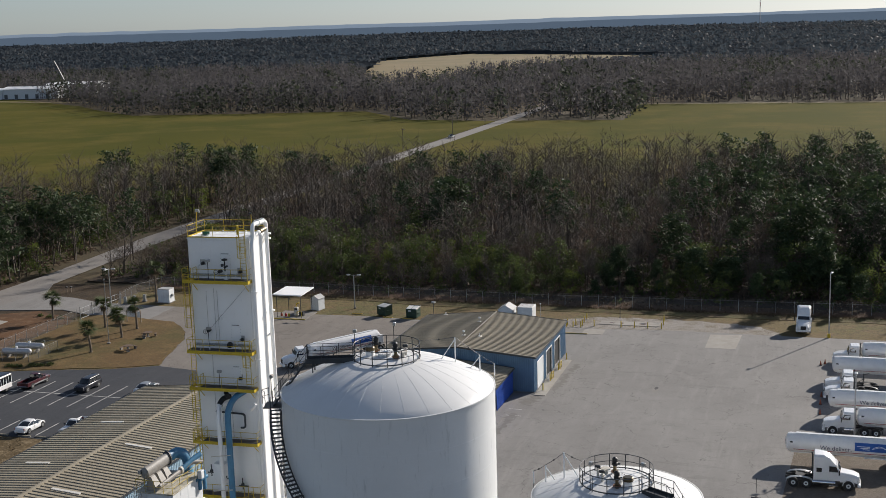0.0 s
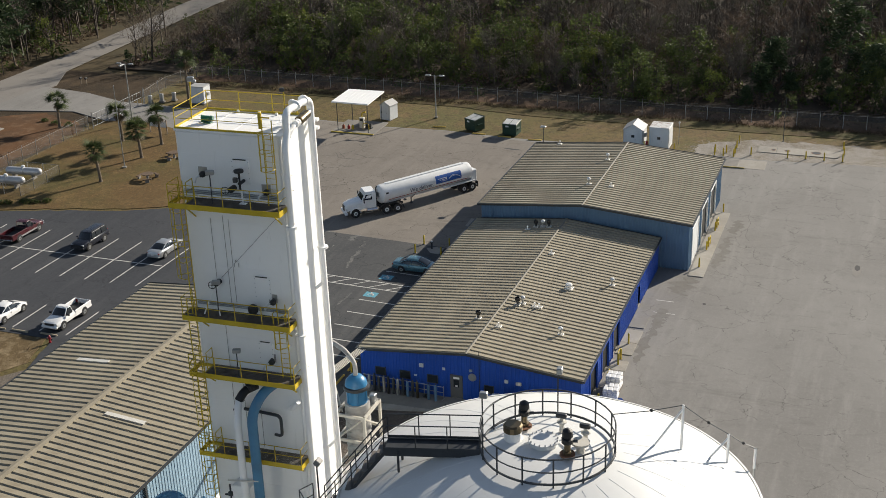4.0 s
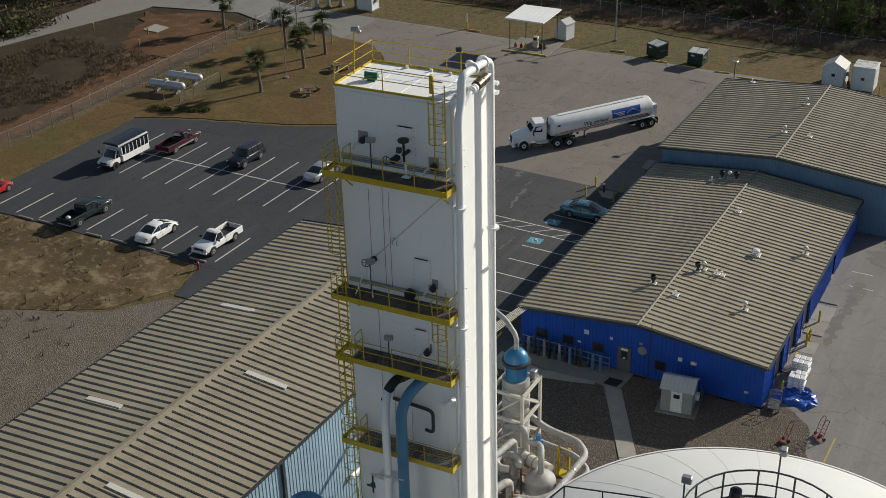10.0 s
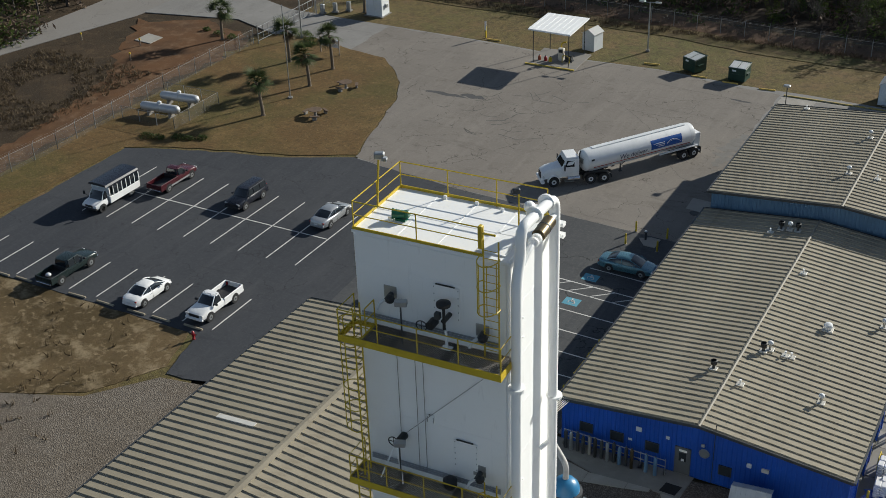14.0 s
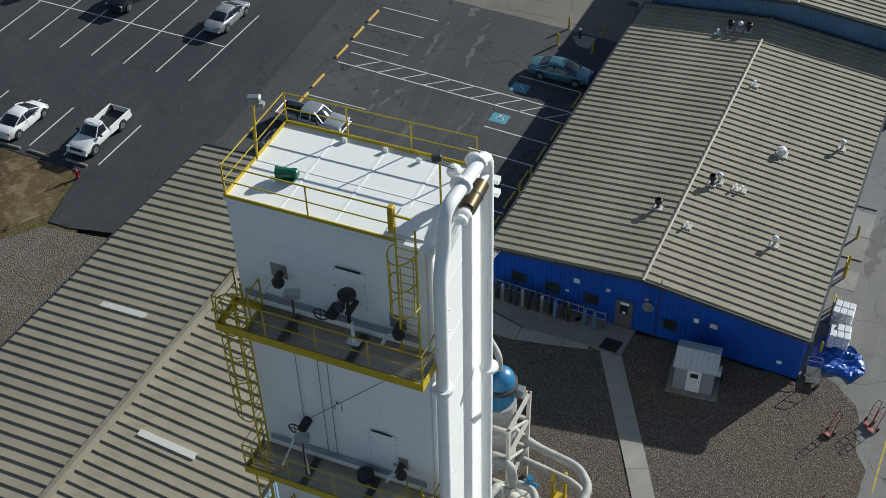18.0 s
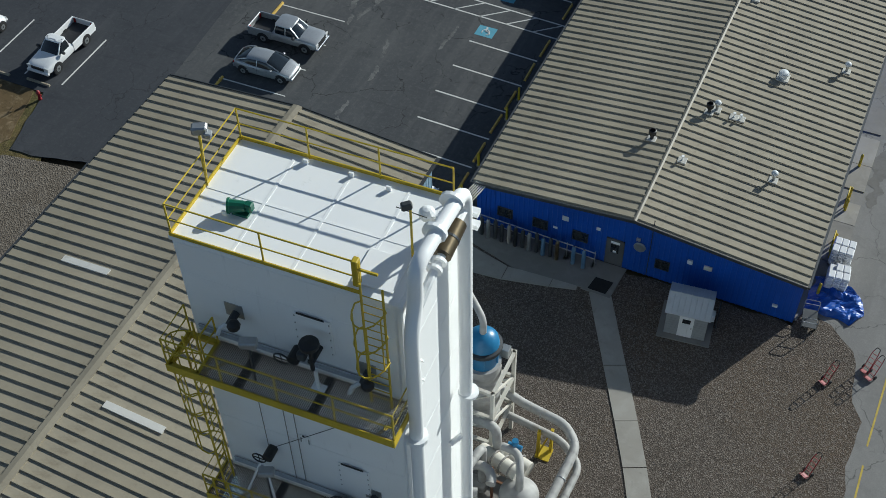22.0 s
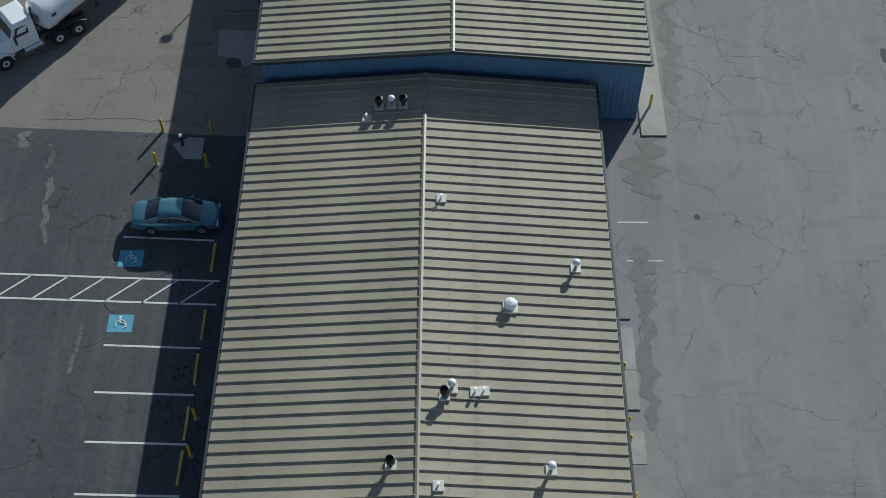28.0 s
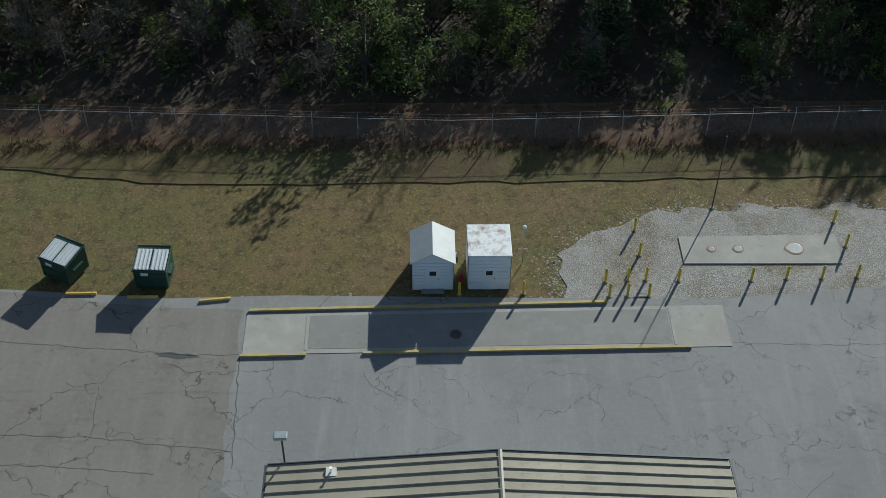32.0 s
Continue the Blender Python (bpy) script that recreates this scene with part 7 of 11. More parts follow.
# ---- tanker trucks ----
def tractor(at, rz, label, sleeper=False, group="road tractors"):
    """A road tractor; its origin is the middle of the tandem, nose along +x."""
    t = thing("road_tractor", label, "truck", (*at, 0), rz, group)
    xf = 5.0 if sleeper else 4.3
    cb = xf - 1.0
    for s in (-1, 1):
        part("frame_rail", Geo().box(-1.5, xf + 0.6, s * 0.42 - 0.05, s * 0.42 + 0.05, 0.75, 1.0), TRIM, t)
    hood = [[(x, y * w, z0 + (z1 - z0) * k) for y, k in ((-1, 0), (-1, 0.72), (-0.8, 0.95), (0, 1.0), (0.8, 0.95), (1, 0.72), (1, 0))] for x, w, z0, z1 in ((cb + 0.15, 0.95, 0.85, 1.95), (xf + 0.5, 0.88, 0.85, 1.72), (xf + 1.05, 0.72, 0.7, 1.5), (xf + 1.12, 0.6, 0.7, 1.3))]
    part("hood", Geo().loft(hood), P_WHITE, t, smooth=True)
    part("grille", Geo().box(xf + 1.08, xf + 1.16, -0.42, 0.42, 0.75, 1.35, 0.02), TRIM, t)
    part("bumper", Geo().box(xf + 0.9, xf + 1.25, -1.12, 1.12, 0.42, 0.72, 0.06), P_WHITE, t)
    for s in (-1, 1):
        part("fender", Geo().loft([[(xf + 0.62 * math.cos(a), s * 0.8, 0.55 + 0.66 * math.sin(a)), (xf + 0.62 * math.cos(a), s * 1.16, 0.55 + 0.66 * math.sin(a)), (xf + 0.55 * math.cos(a), s * 1.16, 0.55 + 0.58 * math.sin(a)), (xf + 0.55 * math.cos(a), s * 0.8, 0.55 + 0.58 * math.sin(a))] for a in [math.pi * k / 8 for k in range(9)]]), P_WHITE, t)
        part("headlight", Geo().box(xf + 0.88, xf + 1.02, s * 0.78 - 0.14, s * 0.78 + 0.14, 0.85, 1.12, 0.03), LAMPGLASS, t)
    x0 = cb - (2.6 if sleeper else 1.45)
    cab = part("cab", Geo().loft([[(x0, -1.1, 1.0), (cb + 0.2, -1.1, 1.0), (cb + 0.2, 1.1, 1.0), (x0, 1.1, 1.0)], [(x0, -1.12, 1.95), (cb + 0.2, -1.08, 1.95), (cb + 0.2, 1.08, 1.95), (x0, 1.12, 1.95)], [(x0, -1.1, 2.75), (cb - 0.25, -0.98, 2.75), (cb - 0.25, 0.98, 2.75), (x0, 1.1, 2.75)]]), P_WHITE, t)
    if sleeper:
        part("roof_fairing", Geo().loft([[(x0, -1.12, 2.7), (cb - 0.3, -1.0, 2.7), (cb - 0.3, 1.0, 2.7), (x0, 1.12, 2.7)], [(x0, -1.1, 3.5), (cb - 1.0, -0.9, 3.45), (cb - 1.0, 0.9, 3.45), (x0, 1.1, 3.5)], [(x0 + 0.1, -0.9, 3.75), (cb - 1.6, -0.7, 3.7), (cb - 1.6, 0.7, 3.7), (x0 + 0.1, 0.9, 3.75)]]), P_WHITE, t, smooth=True)
        for s in (-1, 1):
            part("sleeper_window", Geo().box(x0 + 0.3, x0 + 0.85, s * 1.12 - 0.012, s * 1.12 + 0.012, 1.9, 2.35), GLASS, cab)
    else:
        part("cab_roof", Geo().box(x0 - 0.02, cb - 0.22, -0.95, 0.95, 2.72, 2.88, 0.05), P_WHITE, t)
    part("windshield", Geo().add([(cb + 0.205, -0.92, 1.98), (cb + 0.205, 0.92, 1.98), (cb - 0.22, 0.85, 2.68), (cb - 0.22, -0.85, 2.68), (cb + 0.18, -0.92, 1.98), (cb + 0.18, 0.92, 1.98), (cb - 0.25, 0.85, 2.68), (cb - 0.25, -0.85, 2.68)], [(0, 1, 2, 3), (4, 7, 6, 5), (0, 4, 5, 1), (2, 6, 7, 3), (1, 5, 6, 2), (0, 3, 7, 4)]), GLASS, cab)
    for s in (-1, 1):
        d = part("cab_door", Geo().box(cb - 1.05, cb - 0.02, s * 1.105 - 0.015, s * 1.105 + 0.015, 1.05, 1.95), P_WHITE, cab)
        part("side_window", Geo().add([(cb - 1.0, s * 1.125, 1.98), (cb - 0.02, s * 1.105, 1.98), (cb - 0.28, s * 1.03, 2.58), (cb - 1.0, s * 1.09, 2.58), (cb - 1.0, s * 1.05, 1.98), (cb - 0.02, s * 1.03, 1.98), (cb - 0.28, s * 0.95, 2.58), (cb - 1.0, s * 1.0, 2.58)], [(0, 1, 2, 3), (0, 4, 5, 1), (1, 5, 6, 2), (2, 6, 7, 3), (3, 7, 4, 0)]), GLASS, cab)
        part("mirror", Geo().tube([(cb - 0.05, s * 1.1, 1.9), (cb + 0.05, s * 1.42, 2.0)], 0.025, 5).box(cb - 0.03, cb + 0.09, s * 1.42 - 0.1, s * 1.42 + 0.1, 1.75, 2.35, 0.03), TRIM, t)
        part("fuel_tank", Geo().cyl((x0 - 0.1, s * 0.95, 0.72), (cb - 0.35, s * 0.95, 0.72), 0.3, None, 14), CHROME, t, "bright fuel tank", True)
        part("step", Geo().box(cb - 0.95, cb - 0.1, s * 0.95 - 0.2, s * 0.95 + 0.2, 0.42, 0.5), GALV, t)
        part("mudguard", Geo().loft([[(1.45 * math.cos(a), s * 0.78, 0.5 + 0.72 * math.sin(a) ** 0.6 if math.sin(a) > 0 else 0.5), (1.45 * math.cos(a), s * 1.22, 0.5 + 0.72 * math.sin(a) ** 0.6 if math.sin(a) > 0 else 0.5), (1.4 * math.cos(a), s * 1.22, 0.45 + 0.72 * math.sin(a) ** 0.6 if math.sin(a) > 0 else 0.45), (1.4 * math.cos(a), s * 0.78, 0.45 + 0.72 * math.sin(a) ** 0.6 if math.sin(a) > 0 else 0.45)] for a in [math.pi * k / 8 for k in range(9)]]), GALV if sleeper else TRIM, t)
        wheel(t, xf, s * 1.0, 0.52, 0.3, 0.5, s, SHEDW)
        for x in (-0.66, 0.66):
            wheel(t, x, s * 0.95, 0.52, 0.55, 0.5, s, SHEDW)
        part("axle", Geo().cyl((-0.66, -0.9, 0.52), (-0.66, 0.9, 0.52), 0.09, None, 8) if s < 0 else Geo().cyl((0.66, -0.9, 0.52), (0.66, 0.9, 0.52), 0.09, None, 8), TRIM, t)
    part("exhaust_stack", Geo().tube([(x0 - 0.12, 0.75, 0.9), (x0 - 0.12, 0.75, 3.1), (x0 - 0.22, 0.75, 3.4)], 0.075, 8), DKSTEEL, t, smooth=True)
    part("fifth_wheel", Geo().cyl((0, 0, 1.02), (0, 0, 1.12), 0.5, None, 16), TRIM, t)
    for k in range(3):
        part("air_hose", Geo().tube(rounded([(x0 - 0.05, 0.3 - 0.25 * k, 2.0), (x0 - 0.4, 0.3 - 0.25 * k, 1.2), (x0 - 0.9, 0.2 - 0.2 * k, 1.5)], 0.3, 4), 0.025, 5), BLACK, t)
    return t


def lettering(par, text, at, rot, size, mat):
    cu = bpy.data.curves.new("lettering", "FONT")
    cu.body, cu.size, cu.extrude, cu.align_x = text, size, 0.004, "CENTER"
    tmp = bpy.data.objects.new("lettering", cu)
    scene.collection.objects.link(tmp)
    bpy.context.view_layer.update()
    me = bpy.data.meshes.new_from_object(tmp.evaluated_get(bpy.context.evaluated_depsgraph_get()))
    bpy.data.objects.remove(tmp)
    me.materials.clear()
    me.materials.append(mat)
    ob = new("lettering", me)
    ob.parent = par
    ob.matrix_basis = rot if at is None else Matrix.Translation(at) @ rot
    return tagged(ob, "dark blue words on the white barrel")


LOGOBLUE = coat("sign_blue", (0.015, 0.10, 0.38), 0.4, var=0.08)
LETTER = coat("letter_blue", (0.05, 0.07, 0.13), 0.5)


def tanker(at, rz, label, sign=True, group="tank trailers", legs=False):
    """A tank semi-trailer; its origin lies under the kingpin, front along +x."""
    t = thing("tank_trailer", label, "trailer", (*at, 0), rz, group)
    zc, r, xa, xb = 2.2, 1.1, -11.3, 1.3
    prof = [(xa - 0.28, 0.3), (xa - 0.2, 0.7), (xa, r - 0.06), (xa + 0.3, r), (xb - 0.3, r), (xb, r - 0.06), (xb + 0.2, 0.7), (xb + 0.28, 0.3)]
    rings = [[(x, q * math.cos(2 * math.pi * i / 32), zc + q * math.sin(2 * math.pi * i / 32)) for i in range(32)] for x, q in prof]
    brl = part("barrel", Geo().loft(rings), P_WHITE, t, "glossy white tank barrel", True)
    for x in (xa + 0.5, -8.0, -4.0, -0.5, xb - 0.4):
        part("barrel_band", Geo().loft([[(x + d, (r + 0.008) * math.cos(2 * math.pi * i / 32), zc + (r + 0.008) * math.sin(2 * math.pi * i / 32)) for i in range(32)] for d in (0, 0.06)], False), P_WHITE, brl, smooth=True)
    part("top_trough", Geo().box(xa + 0.8, xb - 0.9, -0.24, 0.24, zc + r - 0.04, zc + r + 0.05), SHEDW, t)
    for s in (-1, 1):
        part("chassis_rail", Geo().box(xa + 0.1, 0.9, s * 0.45 - 0.06, s * 0.45 + 0.06, 1.12, 1.35), SHEDW, t)
        part("side_guard", Geo().box(-11.6, -6.9, s * 1.05 - 0.14, s * 1.05 + 0.14, 1.18, 1.3, 0.02), P_WHITE, t)
        part("marker_strip", Geo().box(xa + 0.6, xb - 0.6, s * 0.995 - 0.01, s * 0.995 + 0.01, zc - 0.56, zc - 0.51), TAIL, t)
        for x in (-10.5 - 0.62, -10.5 + 0.62):
            wheel(t, x, s * 0.95, 0.52, 0.55, 0.5, s, SHEDW)
        part("landing_leg", Geo().cyl((-2.6, s * 0.65, 0.1 if legs else 0.45), (-2.6, s * 0.65, 1.2), 0.07, None, 6).cyl((-2.6, s * 0.65, 1.0), (-3.3, s * 0.5, 1.25), 0.04, None, 6).box(-2.75, -2.45, s * 0.65 - 0.12, s * 0.65 + 0.12, (0.0 if legs else 0.38), (0.08 if legs else 0.45)), DKSTEEL, t)
        part("tail_light", Geo().box(xa - 0.1, xa - 0.02, s * 0.8 - 0.12, s * 0.8 + 0.12, 1.0, 1.15), TAIL, t)
        part("mud_flap", Geo().box(-11.95, -11.92, s * 0.95 - 0.28, s * 0.95 + 0.28, 0.3, 1.0), BLACK, t)
    part("rear_cabinet", Geo().box(xa - 0.65, xa + 0.1, -1.0, 1.0, 1.0, 2.5, 0.06), P_WHITE, t, "white rear cabinet")
    part("rear_bumper", Geo().box(xa - 0.6, xa - 0.45, -1.15, 1.15, 0.55, 0.7), SHEDW, t)
    part("suspension", Geo().box(-11.4, -9.6, -0.4, 0.4, 0.55, 1.15), TRIM, t)
    part("front_plate", Geo().box(xb + 0.1, xb + 0.3, -0.4, 0.4, zc - 0.2, zc + 0.35, 0.03), GALV, t)
    part("gauge_box", Geo().box(xb - 0.55, xb - 0.25, r - 0.22, r + 0.03, zc + 0.25, zc + 0.4), TRIM, t)
    if sign:
        for s in (1, -1):
            n = 8
            a0, a1 = radians(-12), radians(38)
            x0, x1 = -9.6, -5.9
            rr = r + 0.012
            strip = lambda xa_, xb_, b0, b1, q, m_: part("sign_panel", Geo().loft([[(x, s * q * math.cos(b0 + (b1 - b0) * k / m_), zc + q * math.sin(b0 + (b1 - b0) * k / m_)) for k in range(m_ + 1)] + [(x, s * (q - 0.01) * math.cos(b0 + (b1 - b0) * k / m_), zc + (q - 0.01) * math.sin(b0 + (b1 - b0) * k / m_)) for k in range(m_, -1, -1)] for x in (xa_, xb_)]), LOGOBLUE, t, "blue sign panel")
            sp = strip(x0, x1, a0, a1, rr, n)
            sw = Geo()
            for w0, ph in ((0.055, 0.0), (0.035, 0.12)):
                pts = []
                for k in range(13):
                    u = k / 12
                    b = a0 + (a1 - a0) * (0.22 + 0.5 * math.sin(math.pi * u * 0.9 + ph) * (0.9 - ph * 2))
                    x = (x0 + 0.15 + u * 1.7) if s > 0 else (x1 - 0.15 - u * 1.7)
                    pts.append((x, s * (rr + 0.004) * math.cos(b), zc + (rr + 0.004) * math.sin(b)))
                sw.tube(pts, w0 * 0.5, 4)
            part("swoosh", sw, WHITE, sp, "pale curved stroke")
            g = Geo()
            for k in range(3):
                b = radians(16 - 8 * k)
                xx0, xx1 = ((x1 - 1.6), (x1 - 0.25)) if s > 0 else ((x0 + 0.25), (x0 + 1.6))
                g.box(xx0, xx1 - 0.3 * k, s * rr * math.cos(b) - 0.012, s * rr * math.cos(b) + 0.012, zc + rr * math.sin(b) - 0.03, zc + rr * math.sin(b) + 0.03)
            part("text_bar", g, WHITE, sp)
            rot = (Matrix.Rotation(radians(180), 4, "Z") if s > 0 else Matrix.Identity(4)) @ Matrix.Rotation(radians(90 + 4), 4, "X")
            lettering(t, "We deliver.", (-3.9, s * (r + 0.012), zc - 0.34), rot, 0.72, LETTER)
    return t


tractor((-22.8, 160.65), 219, "white day-cab tractor hitched to a tank trailer")
tanker((-22.8, 160.65), 236.5, "long white tank trailer with a blue sign panel")
tractor((56.5, 178.4), 180, "white day-cab tractor with a tank trailer")
tanker((56.5, 178.4), 180, "white tank trailer in the truck row", sign=False)
tanker((52.5, 170.0), 180, "white tank trailer parked on its legs", sign=False, legs=True)
tractor((55.4, 164.3), 180, "white day-cab tractor in the truck row")
tractor((55.4, 160.6), 180, "white day-cab tractor in the truck row")
tanker((52.0, 154.2), 180, "white tank trailer parked on its legs", sign=True, legs=True)
tractor((55.3, 147.3), 180, "white day-cab tractor with a tank trailer")
tanker((55.3, 147.3), 180, "white tank trailer in the truck row", sign=False)
tanker((47.4, 136.4), 180, "white tank trailer with a blue sign panel parked on its legs", legs=True)
tractor((47.6, 129.2), 0, "white sleeper tractor with a tall roof fairing", sleeper=True)
tractor((47.2, 198.6), -90, "white sleeper tractor parked facing the yard", sleeper=True)
tractor((44.6, 117.5), -90, "white day-cab tractor facing the tanks")

# ---- things on and around the office and shop ----
def office_bits():
    O = lambda n, g, m, l="", s=False, par=None: part(n, g, m, par or office, l, s, local=False)
    y = 123.56
    d = O("door", Geo().box(-1.3, -0.4, y - 0.03, y + 0.02, 0.08, 2.12), DOORGREY, "dark grey glazed office door")
    O("door_frame", Geo().box(-1.38, -1.3, y - 0.06, y + 0.03, 0.05, 2.2).box(-0.4, -0.32, y - 0.06, y + 0.03, 0.05, 2.2).box(-1.38, -0.32, y - 0.06, y + 0.03, 2.12, 2.2), DOORGREY, par=d)
    O("door_glass", Geo().box(-1.1, -0.62, y - 0.045, y - 0.03, 1.1, 1.75), WINGLASS, par=d)
    O("door_sign", Geo().box(-1.12, -0.58, y - 0.05, y - 0.03, 1.85, 2.02), WHITE, "small white notice", par=d)
    O("notice", Geo().box(-0.95, -0.75, y - 0.05, y - 0.045, 1.12, 1.3), WHITE, par=d)
    for x, z, w, h in ((-4.1, 2.45, 0.38, 0.36), (-2.05, 2.5, 0.24, 0.24), (-4.6, 1.55, 0.26, 0.16)):
        O("wall_sign", Geo().box(x, x + w, y - 0.04, y - 0.01, z, z + h), SHEDW, "small pale wall sign")
    O("wall_fan", Geo().tube(arc((0.55, y - 0.08, 2.25), 0.3, 0, 360, 16, "y"), 0.06, 6).cyl((0.55, y, 2.25), (0.55, y - 0.14, 2.25), 0.25, None, 16), GALV, "round grey exhaust hood")
    O("wall_lamp", Geo().box(0.3, 0.55, y - 0.16, y, 2.75, 2.95, 0.03), GALV)
    for x, z, w, h, m in ((3.3, 2.2, 0.3, 0.3, SHEDW), (4.25, 2.15, 0.46, 0.28, CREAM), (8.3, 0.95, 0.3, 0.16, SHEDW)):
        O("wall_box", Geo().box(x, x + w, y - 0.14, y, z, z + h, 0.02), m)
    O("conduit", Geo().tube([(1.15, y - 0.06, 0.1), (1.15, y - 0.06, 4.7)], 0.03, 6), DKSTEEL)
    flush_window(office, 1.95, 123.57, 0.95, 0.85, 0.75)
    # door pad with its rubber mat
    solid("door_pad", Geo().box(-1.75, -0.0, 121.2, 123.5, -0.05, 0.06), CONC_D, "concrete step before the office door", "concrete", kind="structure")
    solid("door_mat", Geo().box(-1.42, -0.35, 121.35, 122.25, 0.061, 0.08), MAT_BLACK, "black rubber mat before the office door", "door mat")


office_bits()
# gas cylinders in their rack
rk = thing("cylinder_rack", "galvanised rail rack along the blue wall", "rack", (-5.3, 123.2, 0))
for _z in (0.75, 1.25):
    part("rail", Geo().tube([(-9.0, 123.05, _z), (-1.75, 122.9, _z)], 0.035, 6), GALV, rk, local=False)
for _x in (-8.9, -7.1, -5.3, -3.5, -1.8):
    part("post", Geo().tube([(_x, 122.97, 0), (_x, 122.97, 1.3)], 0.035, 6), GALV, rk, local=False)
    part("foot", Geo().box(_x - 0.15, _x + 0.15, 122.8, 123.3, 0, 0.05), GALV, rk, local=False)
_cols = [DKSTEEL, GALV, DKSTEEL, DKSTEEL, GREYPAINT, BLACK, DKSTEEL, GALV, DKSTEEL, WALL_SLATE, DKSTEEL, BROWNSTEEL, WALL_SLATE, WALL_SLATE]
for _i in range(14):
    _x = -8.7 + 0.43 * _i if _i < 12 else -3.0 + 0.65 * (_i - 12)
    c = thing("gas_cylinder", "upright steel gas cylinder chained in the rack", "gas cylinder", (_x, 122.6 if _i % 2 else 122.68, 0.06), group="gas cylinders on the rack")
    h = 1.42 + 0.06 * (_i % 3)
    part("shell", Geo().lathe([(0.115, 0.0), (0.125, 0.03), (0.125, h - 0.15), (0.09, h - 0.05), (0.04, h)], 12, (0, 0, 0), True), _cols[_i], c, smooth=True)
    part("valve", Geo().lathe([(0.03, h), (0.03, h + 0.12)], 6, (0, 0, 0), True).box(-0.06, 0.06, -0.02, 0.02, h + 0.05, h + 0.09), CHROME, c)
solid("cylinder_walk", Geo().prism([(-9.7, 122.1), (-9.7, 123.5), (-1.75, 123.5), (-1.75, 121.3), (-5.8, 121.0)], -0.05, 0.05), CONC_D, "concrete strip under the gas cylinders", "concrete", kind="structure")
# walks of single slabs
_wk = thing("garden_walk", "pale concrete slab walk across the gravel", "walk", (2, 114, 0), kind="structure", placed=True)
_pa = [(-1.42, 121.12), (1.05, 116.6), (2.75, 113.5), (4.05, 111.05), (6.25, 106.46), (8.2, 102.4)]
_pb = [(x + 1.1, y + 0.5) for x, y in _pa]
for i in range(5):
    g = Geo()
    (a0, a1), (b0, b1) = (_pa[i], _pa[i + 1]), (_pb[i], _pb[i + 1])
    e = 0.012
    q = [(a0[0] + (a1[0] - a0[0]) * e, a0[1] + (a1[1] - a0[1]) * e), (b0[0] + (b1[0] - b0[0]) * e, b0[1] + (b1[1] - b0[1]) * e), b1, a1]
    part("slab", g.prism(q, -0.06, 0.045), CONC, _wk, local=False)
_wk = thing("wall_walk", "pale concrete slab walk beside the cylinder rack", "walk", (-6, 120.5, 0), kind="structure")
for q in ([(-9.9, 119.5), (-9.9, 121.9), (-6.0, 120.95), (-6.0, 119.9)], [(-5.96, 119.92), (-5.96, 120.93), (-3.3, 121.2), (-3.3, 120.5)], [(-3.26, 120.52), (-3.26, 121.2), (-1.8, 121.3), (-1.8, 120.9)]):
    part("slab", Geo().prism(q, -0.06, 0.045), CONC, _wk, local=False)
_wk = thing("side_walk", "concrete apron slabs along the dock side of the office", "walk", (10.3, 138, 0), kind="structure")
for _y0, _y1, _x1, _m in ((140.3, 142.8, 11.1, CONC_D), (137.2, 139.75, 11.15, CONC), (134.9, 137.16, 11.15, CONC), (131.9, 133.7, 11.2, CONC), (128.6, 131.86, 11.2, CONC_D)):
    part("slab", Geo().box(9.65, _x1, _y0, _y1, -0.06, 0.05), _m, _wk, local=False)
solid("shop_apron", Geo().box(12.8, 14.3, 152.9, 171.0, -0.06, 0.06), CONC, "concrete apron along the workshop doors", "concrete", kind="structure")


